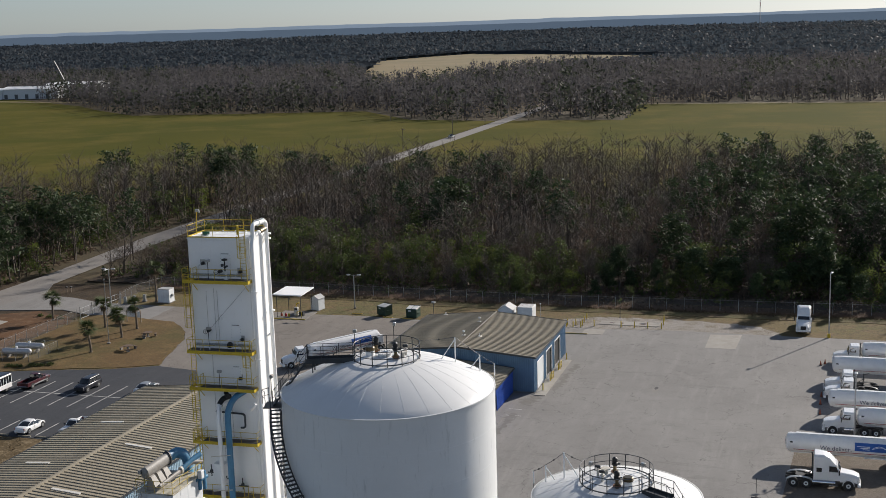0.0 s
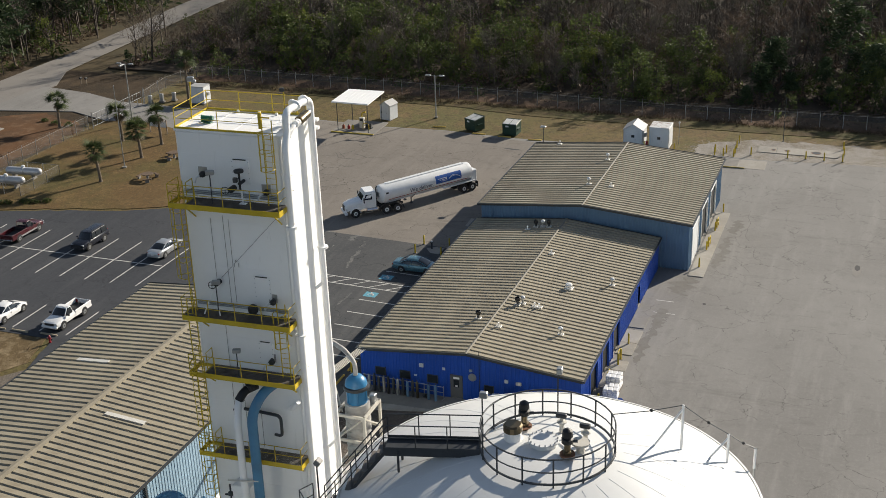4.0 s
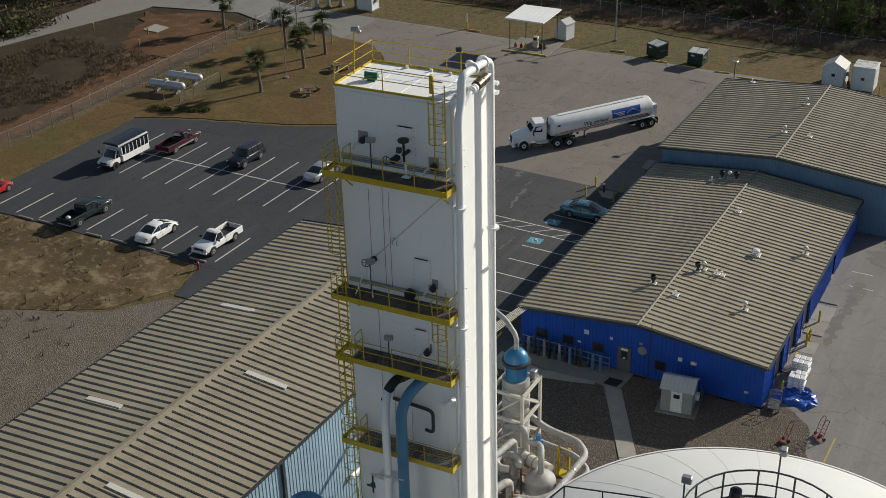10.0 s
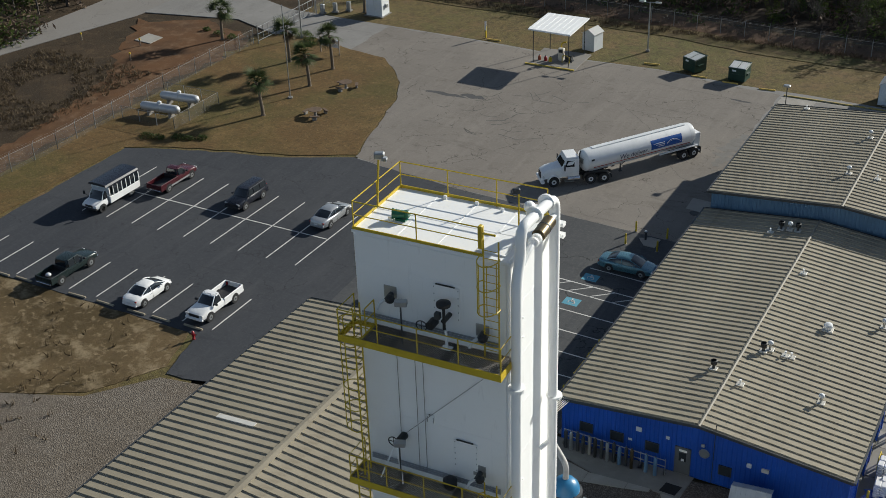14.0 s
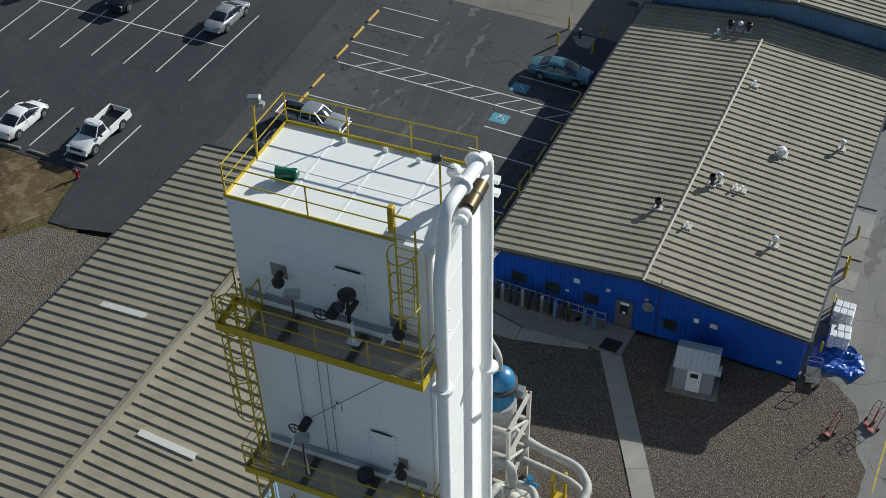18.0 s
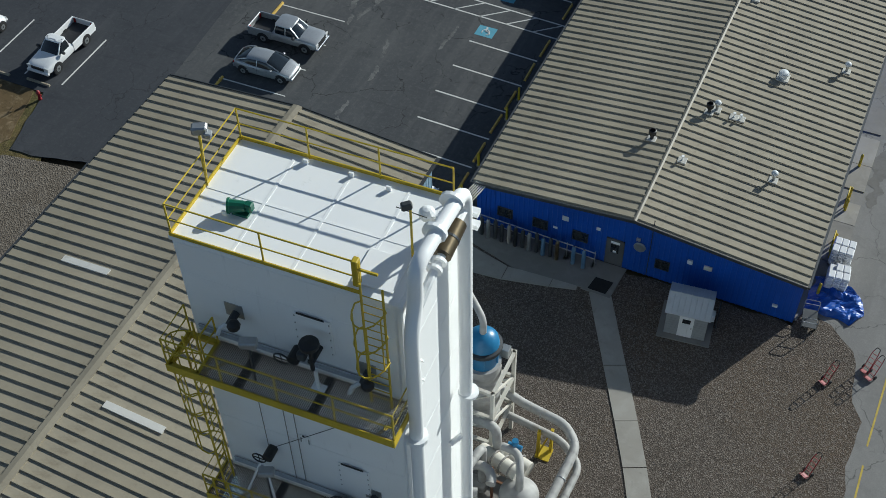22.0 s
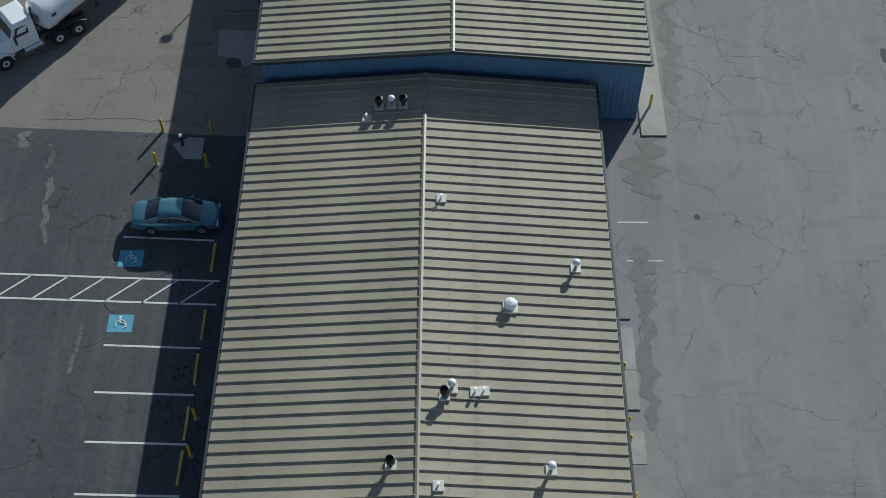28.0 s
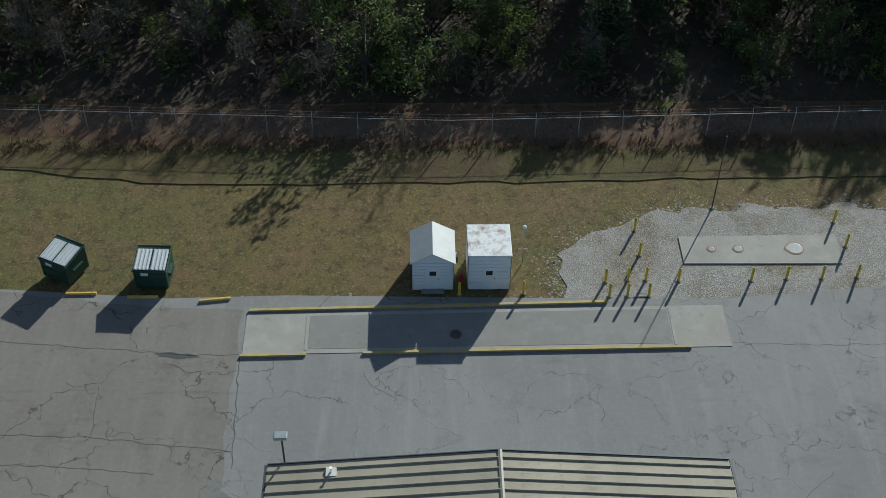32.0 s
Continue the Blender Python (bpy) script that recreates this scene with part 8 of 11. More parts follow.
def shed(name, label, at, rz, w, d, h, roofh, wall, roofm, door_col, pad=True, gable=True, vent=True, win=True):
    """A small shed: walls of siding boards, roof of two slopes or one, a door with a pane, a pad."""
    t = thing(name, label, "shed", at, rz)
    if pad:
        part("pad", Geo().box(-w / 2 - 0.25, w / 2 + 0.25, -d / 2 - 0.35, d / 2 + 0.2, 0, 0.06), CONC_D, t)
    z0 = 0.06 if pad else 0.0
    nb = 9
    for s, (a0, a1, c0, c1) in enumerate(((-w / 2, w / 2, -d / 2, -d / 2 + 0.04), (-w / 2, w / 2, d / 2 - 0.04, d / 2), (-w / 2, -w / 2 + 0.04, -d / 2, d / 2), (w / 2 - 0.04, w / 2, -d / 2, d / 2))):
        wl = part("wall", Geo().box(a0 + (0.01 if s > 1 else 0), a1 - (0.01 if s > 1 else 0), c0 + 0.01, c1 - 0.01, z0, h), wall, t)
        for k in range(nb):
            za, zb_ = z0 + (h - z0) * k / nb, z0 + (h - z0) * (k + 1) / nb - 0.02
            o = 0.014
            part("board", Geo().box(a0 - (o if s != 3 else -0.02), a1 + (o if s != 2 else -0.02), c0 - (o if s != 1 else -0.02), c1 + (o if s != 0 else -0.02), za, zb_), wall, wl)
    if gable:
        for s in (-1, 1):
            g = Geo().add([(-w / 2, s * (d / 2), h), (w / 2, s * (d / 2), h), (0, s * (d / 2), h + roofh), (-w / 2, s * (d / 2 - 0.05), h), (w / 2, s * (d / 2 - 0.05), h), (0, s * (d / 2 - 0.05), h + roofh)], [(0, 1, 2), (3, 5, 4), (0, 2, 5, 3), (1, 4, 5, 2)])
            part("gable", g, wall, t)
            part("roof_slope", Geo().loft([[(s * (w / 2 + 0.12), y, h - 0.03), (0, y, h + roofh + 0.03), (0, y, h + roofh + 0.08), (s * (w / 2 + 0.12), y, h + 0.03)] for y in (-d / 2 - 0.1, d / 2 + 0.1)]), roofm, t)
    else:
        part("roof", Geo().box(-w / 2 - 0.05, w / 2 + 0.05, -d / 2 - 0.05, d / 2 + 0.05, h, h + roofh, 0.03), roofm, t)
    dr = part("door", Geo().box(-0.42, 0.42, -d / 2 - 0.05, -d / 2 - 0.012, z0 + 0.02, z0 + 1.9), door_col, t)
    if win:
        part("pane", Geo().box(-0.2, 0.2, -d / 2 - 0.065, -d / 2 - 0.05, z0 + 1.25, z0 + 1.6), WINGLASS, dr)
    part("handle", Geo().box(0.3, 0.36, -d / 2 - 0.1, -d / 2 - 0.05, z0 + 0.9, z0 + 1.05), GALV, dr)
    if vent:
        part("side_unit", Geo().box(w / 2 + 0.02, w / 2 + 0.3, -0.2, 0.25, 1.1, 1.6, 0.02), GALV, t)
    return t


# metal meter shed by the office wall
ms = thing("meter_shed", "small grey metal shed with ribbed roof on a concrete pad", "shed", (4.75, 121.6, 0), 2)
ms.matrix_world = pose(4.28, 121.15, 0, 0, 0, 7) @ Matrix.Diagonal((0.88, 0.88, 0.94, 1))
part("pad", Geo().box(-1.65, 1.65, -1.5, 1.45, -0.02, 0.08), CONC_D, ms)
for _s, (_a0, _a1, _c0, _c1) in enumerate(((-1.25, 1.25, -1.1, -1.04), (-1.25, 1.25, 1.04, 1.1), (-1.25, -1.19, -1.04, 1.04), (1.19, 1.25, -1.04, 1.04))):
    _wl = part("wall", Geo().box(_a0, _a1, _c0, _c1, 0.08, 2.0), GREYSIDING, ms)
    for _k in range(9):
        part("siding_board", Geo().box(_a0 - 0.015, _a1 + 0.015, _c0 - 0.015, _c1 + 0.015, 0.1 + 0.21 * _k, 0.28 + 0.21 * _k), GREYSIDING, _wl)
for _s in (-1, 1):
    _rf = part("roof_slope", Geo().loft([[(x, _s * 1.25, 2.0 + 0.02), (x, 0, 2.62), (x, 0, 2.66), (x, _s * 1.25, 2.06)] for x in (-1.4, 1.4)]), KIOSKROOF, ms, "ribbed galvanised roof sheet")
    for _k in range(9):
        _x = -1.36 + 0.34 * _k
        part("roof_rib", Geo().loft([[(_x - 0.02, y, z + 0.05), (_x + 0.02, y, z + 0.05), (_x + 0.01, y, z + 0.09), (_x - 0.01, y, z + 0.09)] for y, z in ((_s * 1.25, 2.02), (0, 2.62))]), KIOSKROOF, _rf)
for _x in (-1.25, 1.25):
    part("gable", Geo().add([(_x, -1.1, 2.0), (_x, 1.1, 2.0), (_x, 0, 2.58), (_x * 0.97, -1.1, 2.0), (_x * 0.97, 1.1, 2.0), (_x * 0.97, 0, 2.58)], [(0, 1, 2), (3, 5, 4), (0, 2, 5, 3), (1, 4, 5, 2), (0, 3, 4, 1)]), GREYSIDING, ms)
_d = part("door", Geo().box(-0.45, 0.45, -1.16, -1.115, 0.12, 1.92), SHEDW, ms, "white door with a small window")
part("pane", Geo().box(-0.25, 0.25, -1.175, -1.16, 1.35, 1.7), WINGLASS, _d)
part("handle", Geo().box(0.32, 0.38, -1.2, -1.16, 0.95, 1.05), GALV, _d)
part("cooler_unit", Geo().box(1.3, 1.62, -0.2, 0.35, 0.9, 1.4, 0.03), SHEDW, ms, "white wall cooler")
part("meter_board", Geo().box(1.75, 1.82, 0.1, 0.9, 0.0, 1.7), DKSTEEL, ms)


# roof vents
def roof_z(x):
    return AZE + (AZR - AZE) * (1 - abs(x - AXR) / 9.7)


def vent(kind, x, y, z, label):
    t = thing("roof_vent", label, "roof vent", (x, y, z), group="vents on the metal roofs")
    _w = 0.38 if kind == "turbine" else 0.26
    part("flashing", Geo().box(-_w, _w, -_w, _w, -0.02, 0.1, 0.02), VENTBASE, t)
    if kind == "black":
        part("stack", Geo().lathe([(0.11, 0), (0.11, 0.45)], 12, (0, 0, 0), True), DKSTEEL, t, smooth=True)
        part("cap", Geo().lathe([(0.2, 0.42), (0.23, 0.47), (0.23, 0.72), (0.17, 0.75), (0.17, 0.6)], 14, (0, 0, 0), True), BLACK, t, "black cylindrical cap", True)
    elif kind == "ball":
        part("stack", Geo().lathe([(0.09, 0), (0.09, 0.5)], 12, (0, 0, 0), True), GALV, t, smooth=True)
        part("cap", Geo().sphere((0, 0, 0.62), 0.21, 12, 8, (1, 1, 0.8)), SHEDW, t, "round pale cap", True)
    elif kind == "turbine":
        part("stack", Geo().lathe([(0.26, 0), (0.26, 0.3)], 16, (0, 0, 0), True), SHEDW, t, smooth=True)
        part("cap", Geo().lathe([(0.27, 0.26), (0.32, 0.3), (0.32, 0.42), (0.28, 0.46), (0.26, 0.52), (0.02, 0.6)], 18, (0, 0, 0), True), SHEDW, t, "broad round cap", True)
    else:
        part("stack", Geo().lathe([(0.05, 0), (0.05, 0.35)], 8, (0, 0, 0), True), WHITE, t)
        part("cap", Geo().lathe([(0.09, 0.33), (0.09, 0.42)], 8, (0, 0, 0), True), WHITE, t)


for _k, _x, _y in (("black", -1.1, 129.4), ("ball", 6.15, 129.4), ("black", 1.3, 132.9), ("ball", 1.65, 133.3), ("pipe", 2.75, 133.2), ("pipe", 3.15, 133.25), ("turbine", 4.5, 138.0), ("ball", 7.9, 140.5), ("pipe", 1.05, 144.4), ("black", -2.45, 150.9), ("ball", -1.75, 150.95), ("black", -1.1, 150.9), ("pipe", -3.1, 150.1), ("pipe", 1.05, 128.4)):
    vent(_k, _x, _y + 0.42, roof_z(_x), {"black": "black capped flue on the tan roof", "ball": "short flue with a round pale cap", "turbine": "broad white round roof ventilator", "pipe": "thin white vent pipe on the roof"}[_k])
_bz = lambda x: BZE + (BZR - BZE) * (1 - abs(x - BXR) / 11.25)
for _k, _x, _y in (("ball", 0.7, 160.3), ("pipe", 3.1, 160.3), ("ball", 0.75, 168.6), ("pipe", -6.4, 174.4)):
    vent(_k, _x, _y, _bz(_x), "short flue on the workshop roof")
fl = thing("roof_floodlight", "grey floodlight on a dark mast at the workshop corner", "floodlight", (-8.7, 175.3, 3.6))
part("mast", Geo().cyl((0, 0.05, 0), (0, 0.05, 3.3), 0.05, None, 6), DKSTEEL, fl)
part("lamp_head", Geo().box(-0.35, 0.3, -0.2, 0.25, 3.3, 3.5, 0.04), GALV, fl)
part("bracket", Geo().box(-0.3, 0.3, -0.2, 0.06, 0.9, 1.0), GALV, fl)


# yellow posts
_post0 = None


def bollard(x, y, h=1.05, r=0.085, lab="yellow steel bollard with a domed top"):
    global _post0
    if _post0 is None:
        _post0 = thing("bollard", lab, "bollard", (x, y, 0), group="yellow bollards")
        part("post", Geo().lathe([(r, 0), (r, h - 0.05), (r * 0.7, h), (0.01, h + 0.03)], 12), YELLOW, _post0, smooth=True)
        part("footing", Geo().lathe([(0.17, 0.0), (0.17, 0.03), (r, 0.035)], 12), CONC_D, _post0)
        return _post0
    return copy_thing(_post0, pose(*site(x, y), 0, 0, 0, (x * 37) % 360))


for _x, _y in ((-15.3, 152.8), (-15.3, 150.3), (-12.4, 152.9), (-12.4, 150.4), (-11.0, 134.3), (-11.0, 132.3), (-11.0, 127.8), (-10.9, 125.0), (11.7, 196.2), (11.7, 194.0), (9.3, 191.8), (10.7, 191.9), (11.8, 191.9), (9.4, 190.6), (10.5, 190.6), (11.8, 190.6), (13.8, 191.8), (18.3, 191.8), (20.5, 191.9), (22.7, 191.9), (24.9, 192.0), (24.7, 196.9), (24.9, 194.6), (0.3, 190.8), (4.2, 190.9), (13.5, 155.2), (13.5, 159.8), (13.5, 160.9), (13.5, 165.4), (13.5, 166.4), (13.5, 171.2), (10.4, 126.0), (10.4, 129.0), (10.4, 130.0), (10.4, 133.0), (10.4, 134.0), (10.4, 137.0)):
    bollard(_x, _y)
for _y in (161.0, 166.5, 129.8, 133.6):
    _x = 13.6 if _y > 150 else 10.3
    sr = thing("dock_rail", "yellow pipe guard rail beside a dock door", "guard rail", (_x, _y - 0.4, 0), group="yellow dock rails")
    part("rail", Geo().tube(rounded([(0, 0, 0), (0, 0, 1.05), (0.0, 0.9, 1.05), (0.0, 0.9, 0)], 0.15, 3), 0.045, 8), YELLOW, sr, smooth=True)
    part("mid_rail", Geo().cyl((0, 0, 0.55), (0, 0.9, 0.55), 0.035, None, 8), YELLOW, sr)
solid("island_pad", Geo().prism([(-14.6, 151.8), (-13.7, 152.4), (-12.8, 152.4), (-12.8, 150.8), (-13.8, 150.8)], -0.05, 0.05), CONC, "small concrete pad between the yellow bollards", "concrete pad", kind="structure")
hy = thing("standpipe", "short black and white standpipe on a concrete pad", "standpipe", (-14.0, 151.8, 0.05))
part("pipe", Geo().lathe([(0.1, 0), (0.1, 0.7), (0.16, 0.72), (0.16, 0.8)], 10, (0, 0, 0), True), DKSTEEL, hy)
part("cap", Geo().lathe([(0.13, 0.8), (0.1, 0.9), (0.02, 0.93)], 10, (0, 0, 0), True), SHEDW, hy)

# stacked white bags, tarp and cart at the office corner
for _i, (_x, _y, _n) in enumerate(((11.0, 129.0, 7), (11.15, 127.2, 6))):
    pl = thing("bag_pallet", "pallet stacked with white plastic-wrapped bags", "pallet", (_x, _y, 0), 4 * _i, group="pallets of bags")
    for _k in range(5):
        part("deck_board", Geo().box(-0.6 + 0.26 * _k, -0.44 + 0.26 * _k, -0.6, 0.6, 0.11, 0.135), WOOD, pl)
    for _k in range(3):
        part("runner", Geo().box(-0.6, 0.6, -0.6 + 0.55 * _k, -0.5 + 0.55 * _k, 0.0, 0.11), WOOD, pl)
    for _l in range(_n):
        for _a in range(3):
            for _b in range(2):
                if _l == _n - 1 and _i == 1 and _b == 1 and _a == 0:
                    continue
                _o = 0.02 * ((_l * 7 + _a * 3 + _b) % 3 - 1)
                w, q = (0.40, 0.6) if _l % 2 == 0 else (0.40, 0.6)
                part("bag", Geo().box(-0.6 + 0.4 * _a + _o, -0.6 + 0.4 * _a + w - 0.01 + _o, -0.6 + 0.6 * _b + 0.005, -0.6 + 0.6 * _b + q - 0.01, 0.14 + 0.17 * _l, 0.14 + 0.17 * (_l + 1) + 0.01, 0.045), BAGS, pl)
tp = Geo()
_n = 22
for _i in range(_n + 1):
    for _j in range(_n + 1):
        u, v = _i / _n, _j / _n
        x, y = 9.95 + 3.3 * u + 0.35 * noise.noise(Vector((u * 3, v * 3, 1))), 124.7 + 2.6 * v + 0.35 * noise.noise(Vector((u * 3, v * 3, 5)))
        x = min(x, 10.5 + 2.6 * (0.55 + 0.45 * math.sin(v * 3 + 0.5)))
        h = 0.12 + 0.5 * max(0, noise.noise(Vector((u * 5, v * 5, 2)))) + 0.16 * abs(noise.noise(Vector((u * 13, v * 11, 7))))
        edge = min(u, v, 1 - u, 1 - v) * 6
        tp.v.append((x, y, 0.02 + h * min(1, edge)))
tp.f = [(j * (_n + 1) + i, j * (_n + 1) + i + 1, (j + 1) * (_n + 1) + i + 1, (j + 1) * (_n + 1) + i) for j in range(_n) for i in range(_n)]
solid("crumpled_tarp", tp, TARP, "crumpled bright blue plastic tarp on the ground", "tarp")
ct = thing("flat_cart", "galvanised flat cart with tube end frames", "cart", (10.35, 124.0, 0), 8)
part("deck", Geo().box(-0.35, 0.45, -0.7, 0.6, 0.28, 0.33), DKSTEEL, ct)
for _y in (-0.72, 0.62):
    part("end_frame", Geo().tube(rounded([(-0.35, _y, 0.3), (-0.35, _y, 1.1), (0.45, _y, 1.1), (0.45, _y, 0.3)], 0.15, 3), 0.03, 6).cyl((-0.35, _y, 0.75), (0.45, _y, 0.75), 0.02, None, 6), GALV, ct)
for _x in (-0.3, 0.4):
    for _y in (-0.55, 0.45):
        part("wheel", Geo().cyl((_x - 0.03, _y, 0.14), (_x + 0.03, _y, 0.14), 0.14, None, 12), RUBBER, ct)


def hand_truck(x, y, rz, lean=22):
    t = thing("hand_truck", "dark red two-wheeled hand truck leaning back on the gravel", "hand truck", (x, y, 0), rz, group="red hand trucks")
    m = pose(0, 0, 0.12, 0, lean, 0)
    for s in (-0.17, 0.17):
        part("side_rail", Geo().put(Geo().tube([(0, s, 0), (0, s, 1.1), (0.06, s * 0.8, 1.3)], 0.022, 6), m), RED, t)
    part("loop_handle", Geo().put(Geo().tube(rounded([(0.06, -0.136, 1.3), (0.12, -0.1, 1.45), (0.12, 0.1, 1.45), (0.06, 0.136, 1.3)], 0.06, 3), 0.024, 6), m), BLACK, t)
    for z in (0.2, 0.5, 0.8, 1.08):
        part("cross_bar", Geo().put(Geo().tube([(0, -0.17, z), (0.02, 0, z), (0, 0.17, z)], 0.018, 5), m), RED, t)
    part("toe_plate", Geo().put(Geo().box(-0.3, 0.02, -0.21, 0.21, -0.06, -0.04), m), RED, t)
    part("axle", Geo().cyl((0.14, -0.24, 0.13), (0.14, 0.24, 0.13), 0.015, None, 6), DKSTEEL, t)
    for s in (-1, 1):
        part("axle_bracket", Geo().tube([(0.14, s * 0.19, 0.13), (0.03, s * 0.17, 0.35)], 0.018, 5), RED, t)
        part("wheel", Geo().cyl((0.14, s * 0.24 - 0.035, 0.13), (0.14, s * 0.24 + 0.035, 0.13), 0.13, None, 14), RUBBER, t)


hand_truck(12.4, 120.8, 60)
hand_truck(14.3, 121.7, 62)
hand_truck(13.95, 121.95, 66)
hand_truck(12.9, 115.0, 60)

# ---- yard markings and fixtures ----
def stripes(name, label, quads, mat, z, group=""):
    quads = [[site(*p) for p in q] for q in quads]
    t = thing(name, label, "painted line", (quads[0][0][0], quads[0][0][1], 0), kind="structure", placed=True)
    for q in quads:
        part("stripe", Geo().prism(q, z, z + 0.006), mat, t, local=False)
    return t


def line(a, b, w=0.11):
    a, b = Vector((*a, 0)), Vector((*b, 0))
    n = (b - a).normalized().cross(Vector((0, 0, 1))) * w / 2
    return [tuple((a - n)[:2]), tuple((b - n)[:2]), tuple((b + n)[:2]), tuple((a + n)[:2])]


stripes("lot_lines", "worn white stall lines on the dark lot", [line((-63.05 + 3 * i, 133.9 + 0.05 * i), (-63.05 + 3 * i, 144.1)) for i in range(9)] + [line((-63.65, 138.95), (-39.15, 139.2))] + [line((-65.6 + 2.95 * i, 122.75 + 0.08 * i), (-65.6 + 2.95 * i, 127.45 + 0.1 * i)) for i in range(10)], LINE, 0.0)
stripes("office_lot_lines", "faded white stall lines beside the office", [line((-16.4, 145.15), (-11.4, 145.15)), *[line((-16.3, 138.32 - 2.72 * i), (-11.3, 138.32 - 2.72 * i)) for i in range(5)], *[line((-30.3, 149.1 - 2.66 * i), (-25.3, 149.2 - 2.66 * i), 0.09) for i in range(3)], *[line((-29.9, 136.3 - 2.72 * i), (-25.0, 136.5 - 2.72 * i), 0.09) for i in range(4)],
                               line((-29.6, 142.4), (-10.8, 142.5)), line((-29.9, 140.9), (-10.8, 141.0)), *[line((-28.4 + 1.95 * i, 140.95), (-26.7 + 1.95 * i, 142.45), 0.09) for i in range(9)]], LINE, 0.004)
for _x, _y in ((-15.75, 143.75), (-15.65, 139.65)):
    t = thing("disabled_bay_sign", "faded blue wheelchair marking painted on the asphalt", "road marking", (_x, _y, 0), kind="structure")
    part("blue_square", Geo().box(-0.66, 0.66, -0.55, 0.55, 0.003, 0.008), BLUEPAINT, t)
    part("symbol", Geo().tube(arc((0.02, -0.08, 0.012), 0.28, -60, 215, 14), 0.035, 4).tube([(-0.05, 0.32, 0.012), (-0.02, 0.02, 0.012), (0.22, 0.0, 0.012), (0.34, -0.25, 0.012)], 0.04, 4).cyl((-0.06, 0.4, 0.006), (-0.06, 0.4, 0.02), 0.08, None, 10), LINE, t)
_stops = [((-60.9, 122.35), 0), ((-58.4, 122.5), 0), ((-52.4, 122.55), 2), ((-49.4, 122.65), 0), ((-46.2, 122.75), 1), ((-43.7, 122.85), 0), ((-40.6, 123.05), 0), ((-11.3, 144.0), 90), ((-11.3, 139.7), 90), ((-11.35, 137.05), 91), ((-11.45, 134.0), 90), ((-11.45, 131.6), 89), ((-11.4, 128.8), 90), ((-11.3, 126.0), 90), ((-11.3, 123.4), 90), ((-30.45, 147.6), 90), ((-30.4, 145.0), 91), ((-30.3, 142.2), 90), ((-30.05, 138.1), 90), ((-29.95, 135.6), 90), ((-29.7, 127.4), 91), ((-22.2, 190.25), 1), ((-18.5, 190.4), 0), ((-14.2, 190.55), 7), ((-28.5, 191.1), 8), ((-49.2, 190.7), 2)]
STOP_YELLOW = coat("stop_yellow", (0.6, 0.40, 0.09), 0.8, var=0.2, scale=2, stain=(0.42, 0.36, 0.24), amount=0.35)
STOP_PALE = coat("stop_concrete", (0.34, 0.29, 0.21), 0.85, var=0.2, scale=2, stain=(0.24, 0.2, 0.15), amount=0.35)
_first = {}
for (_x, _y), _r in _stops:
    _pale = _x < -39 and _y < 130
    if _pale in _first:
        copy_thing(_first[_pale], pose(*site(_x, _y), 0, 0, 0, _r))
        continue
    _st = _first[_pale] = thing("wheel_stop", "bare weathered concrete wheel stop" if _pale else "worn yellow concrete wheel stop", "wheel stop", (_x, _y, 0), _r, group="wheel stops")
    part("bar", Geo().loft([[(x, -0.09, 0.0), (x, 0.09, 0.0), (x, 0.055, 0.13), (x, -0.055, 0.13)] for x in (-0.92, 0.92)]), STOP_PALE if _pale else STOP_YELLOW, _st)
    for _s in (-0.7, 0.7):
        part("pin", Geo().cyl((_s, 0, 0.12), (_s, 0, 0.15), 0.02, None, 6), RUST, _st)
stripes("edge_lines", "yellow line along the gravel edge and faded white yard lines", [line((15.1, 122.3), (15.35, 118.0), 0.1), line((15.4, 116.8), (15.45, 111.0), 0.1), line((15.45, 109), (15.5, 104), 0.1)], LINE_Y, -0.012)
stripes("yard_lines", "faded white guide lines on the yard", [line((11.2, 144.0), (13.2, 144.0), 0.08), line((10.9, 146.6), (12.6, 146.6), 0.08)], LINE, -0.012)
# weighbridge lane and slabs
sheet("weigh_lane", [(-12.2, 186.1), (-12.2, 189.4), (16.1, 189.8), (16.1, 186.4)], 0.012, CONC, "pale worn concrete weigh lane", "concrete", 0.06)
sheet("weigh_deck", [(-8.6, 186.5), (-8.6, 189.2), (12.7, 189.5), (12.7, 186.7)], 0.022, CONC_D, "worn concrete weighbridge deck", "concrete", 0.04)
stripes("deck_edges", "pale steel end strips of the weighbridge", [line((-8.75, 186.4), (-8.75, 189.3), 0.14), line((12.85, 186.6), (12.85, 189.6), 0.14)], CONC, 0.022)
for _a, _b in (((-12.1, 189.65), (9.2, 190.1)), ((-12.3, 185.95), (-8.7, 186.02)), ((-5.4, 186.1), (13.7, 186.35))):
    g = Geo().prism(line(_a, _b, 0.17), -0.02, 0.13)
    solid("yellow_kerb", g, coat("kerb_yellow", (0.42, 0.31, 0.09), 0.8, var=0.2, scale=1.5, stain=(0.33, 0.30, 0.25), amount=0.5), "low kerb with worn yellow paint", "kerb", kind="structure")
def lid(x, y, r, z, label="round iron manhole cover"):
    t = thing("manhole_cover", label, "manhole cover", (x, y, z), group="manhole covers")
    part("cover", Geo().lathe([(r, 0), (r, 0.02), (r - 0.04, 0.025), (0.01, 0.026)], 20), DKSTEEL, t)
    part("frame_ring", Geo().lathe([(r + 0.08, 0), (r + 0.08, 0.012), (r, 0.014)], 20), RUST, t)
lid(0.0, 187.6, 0.3, 0.022)
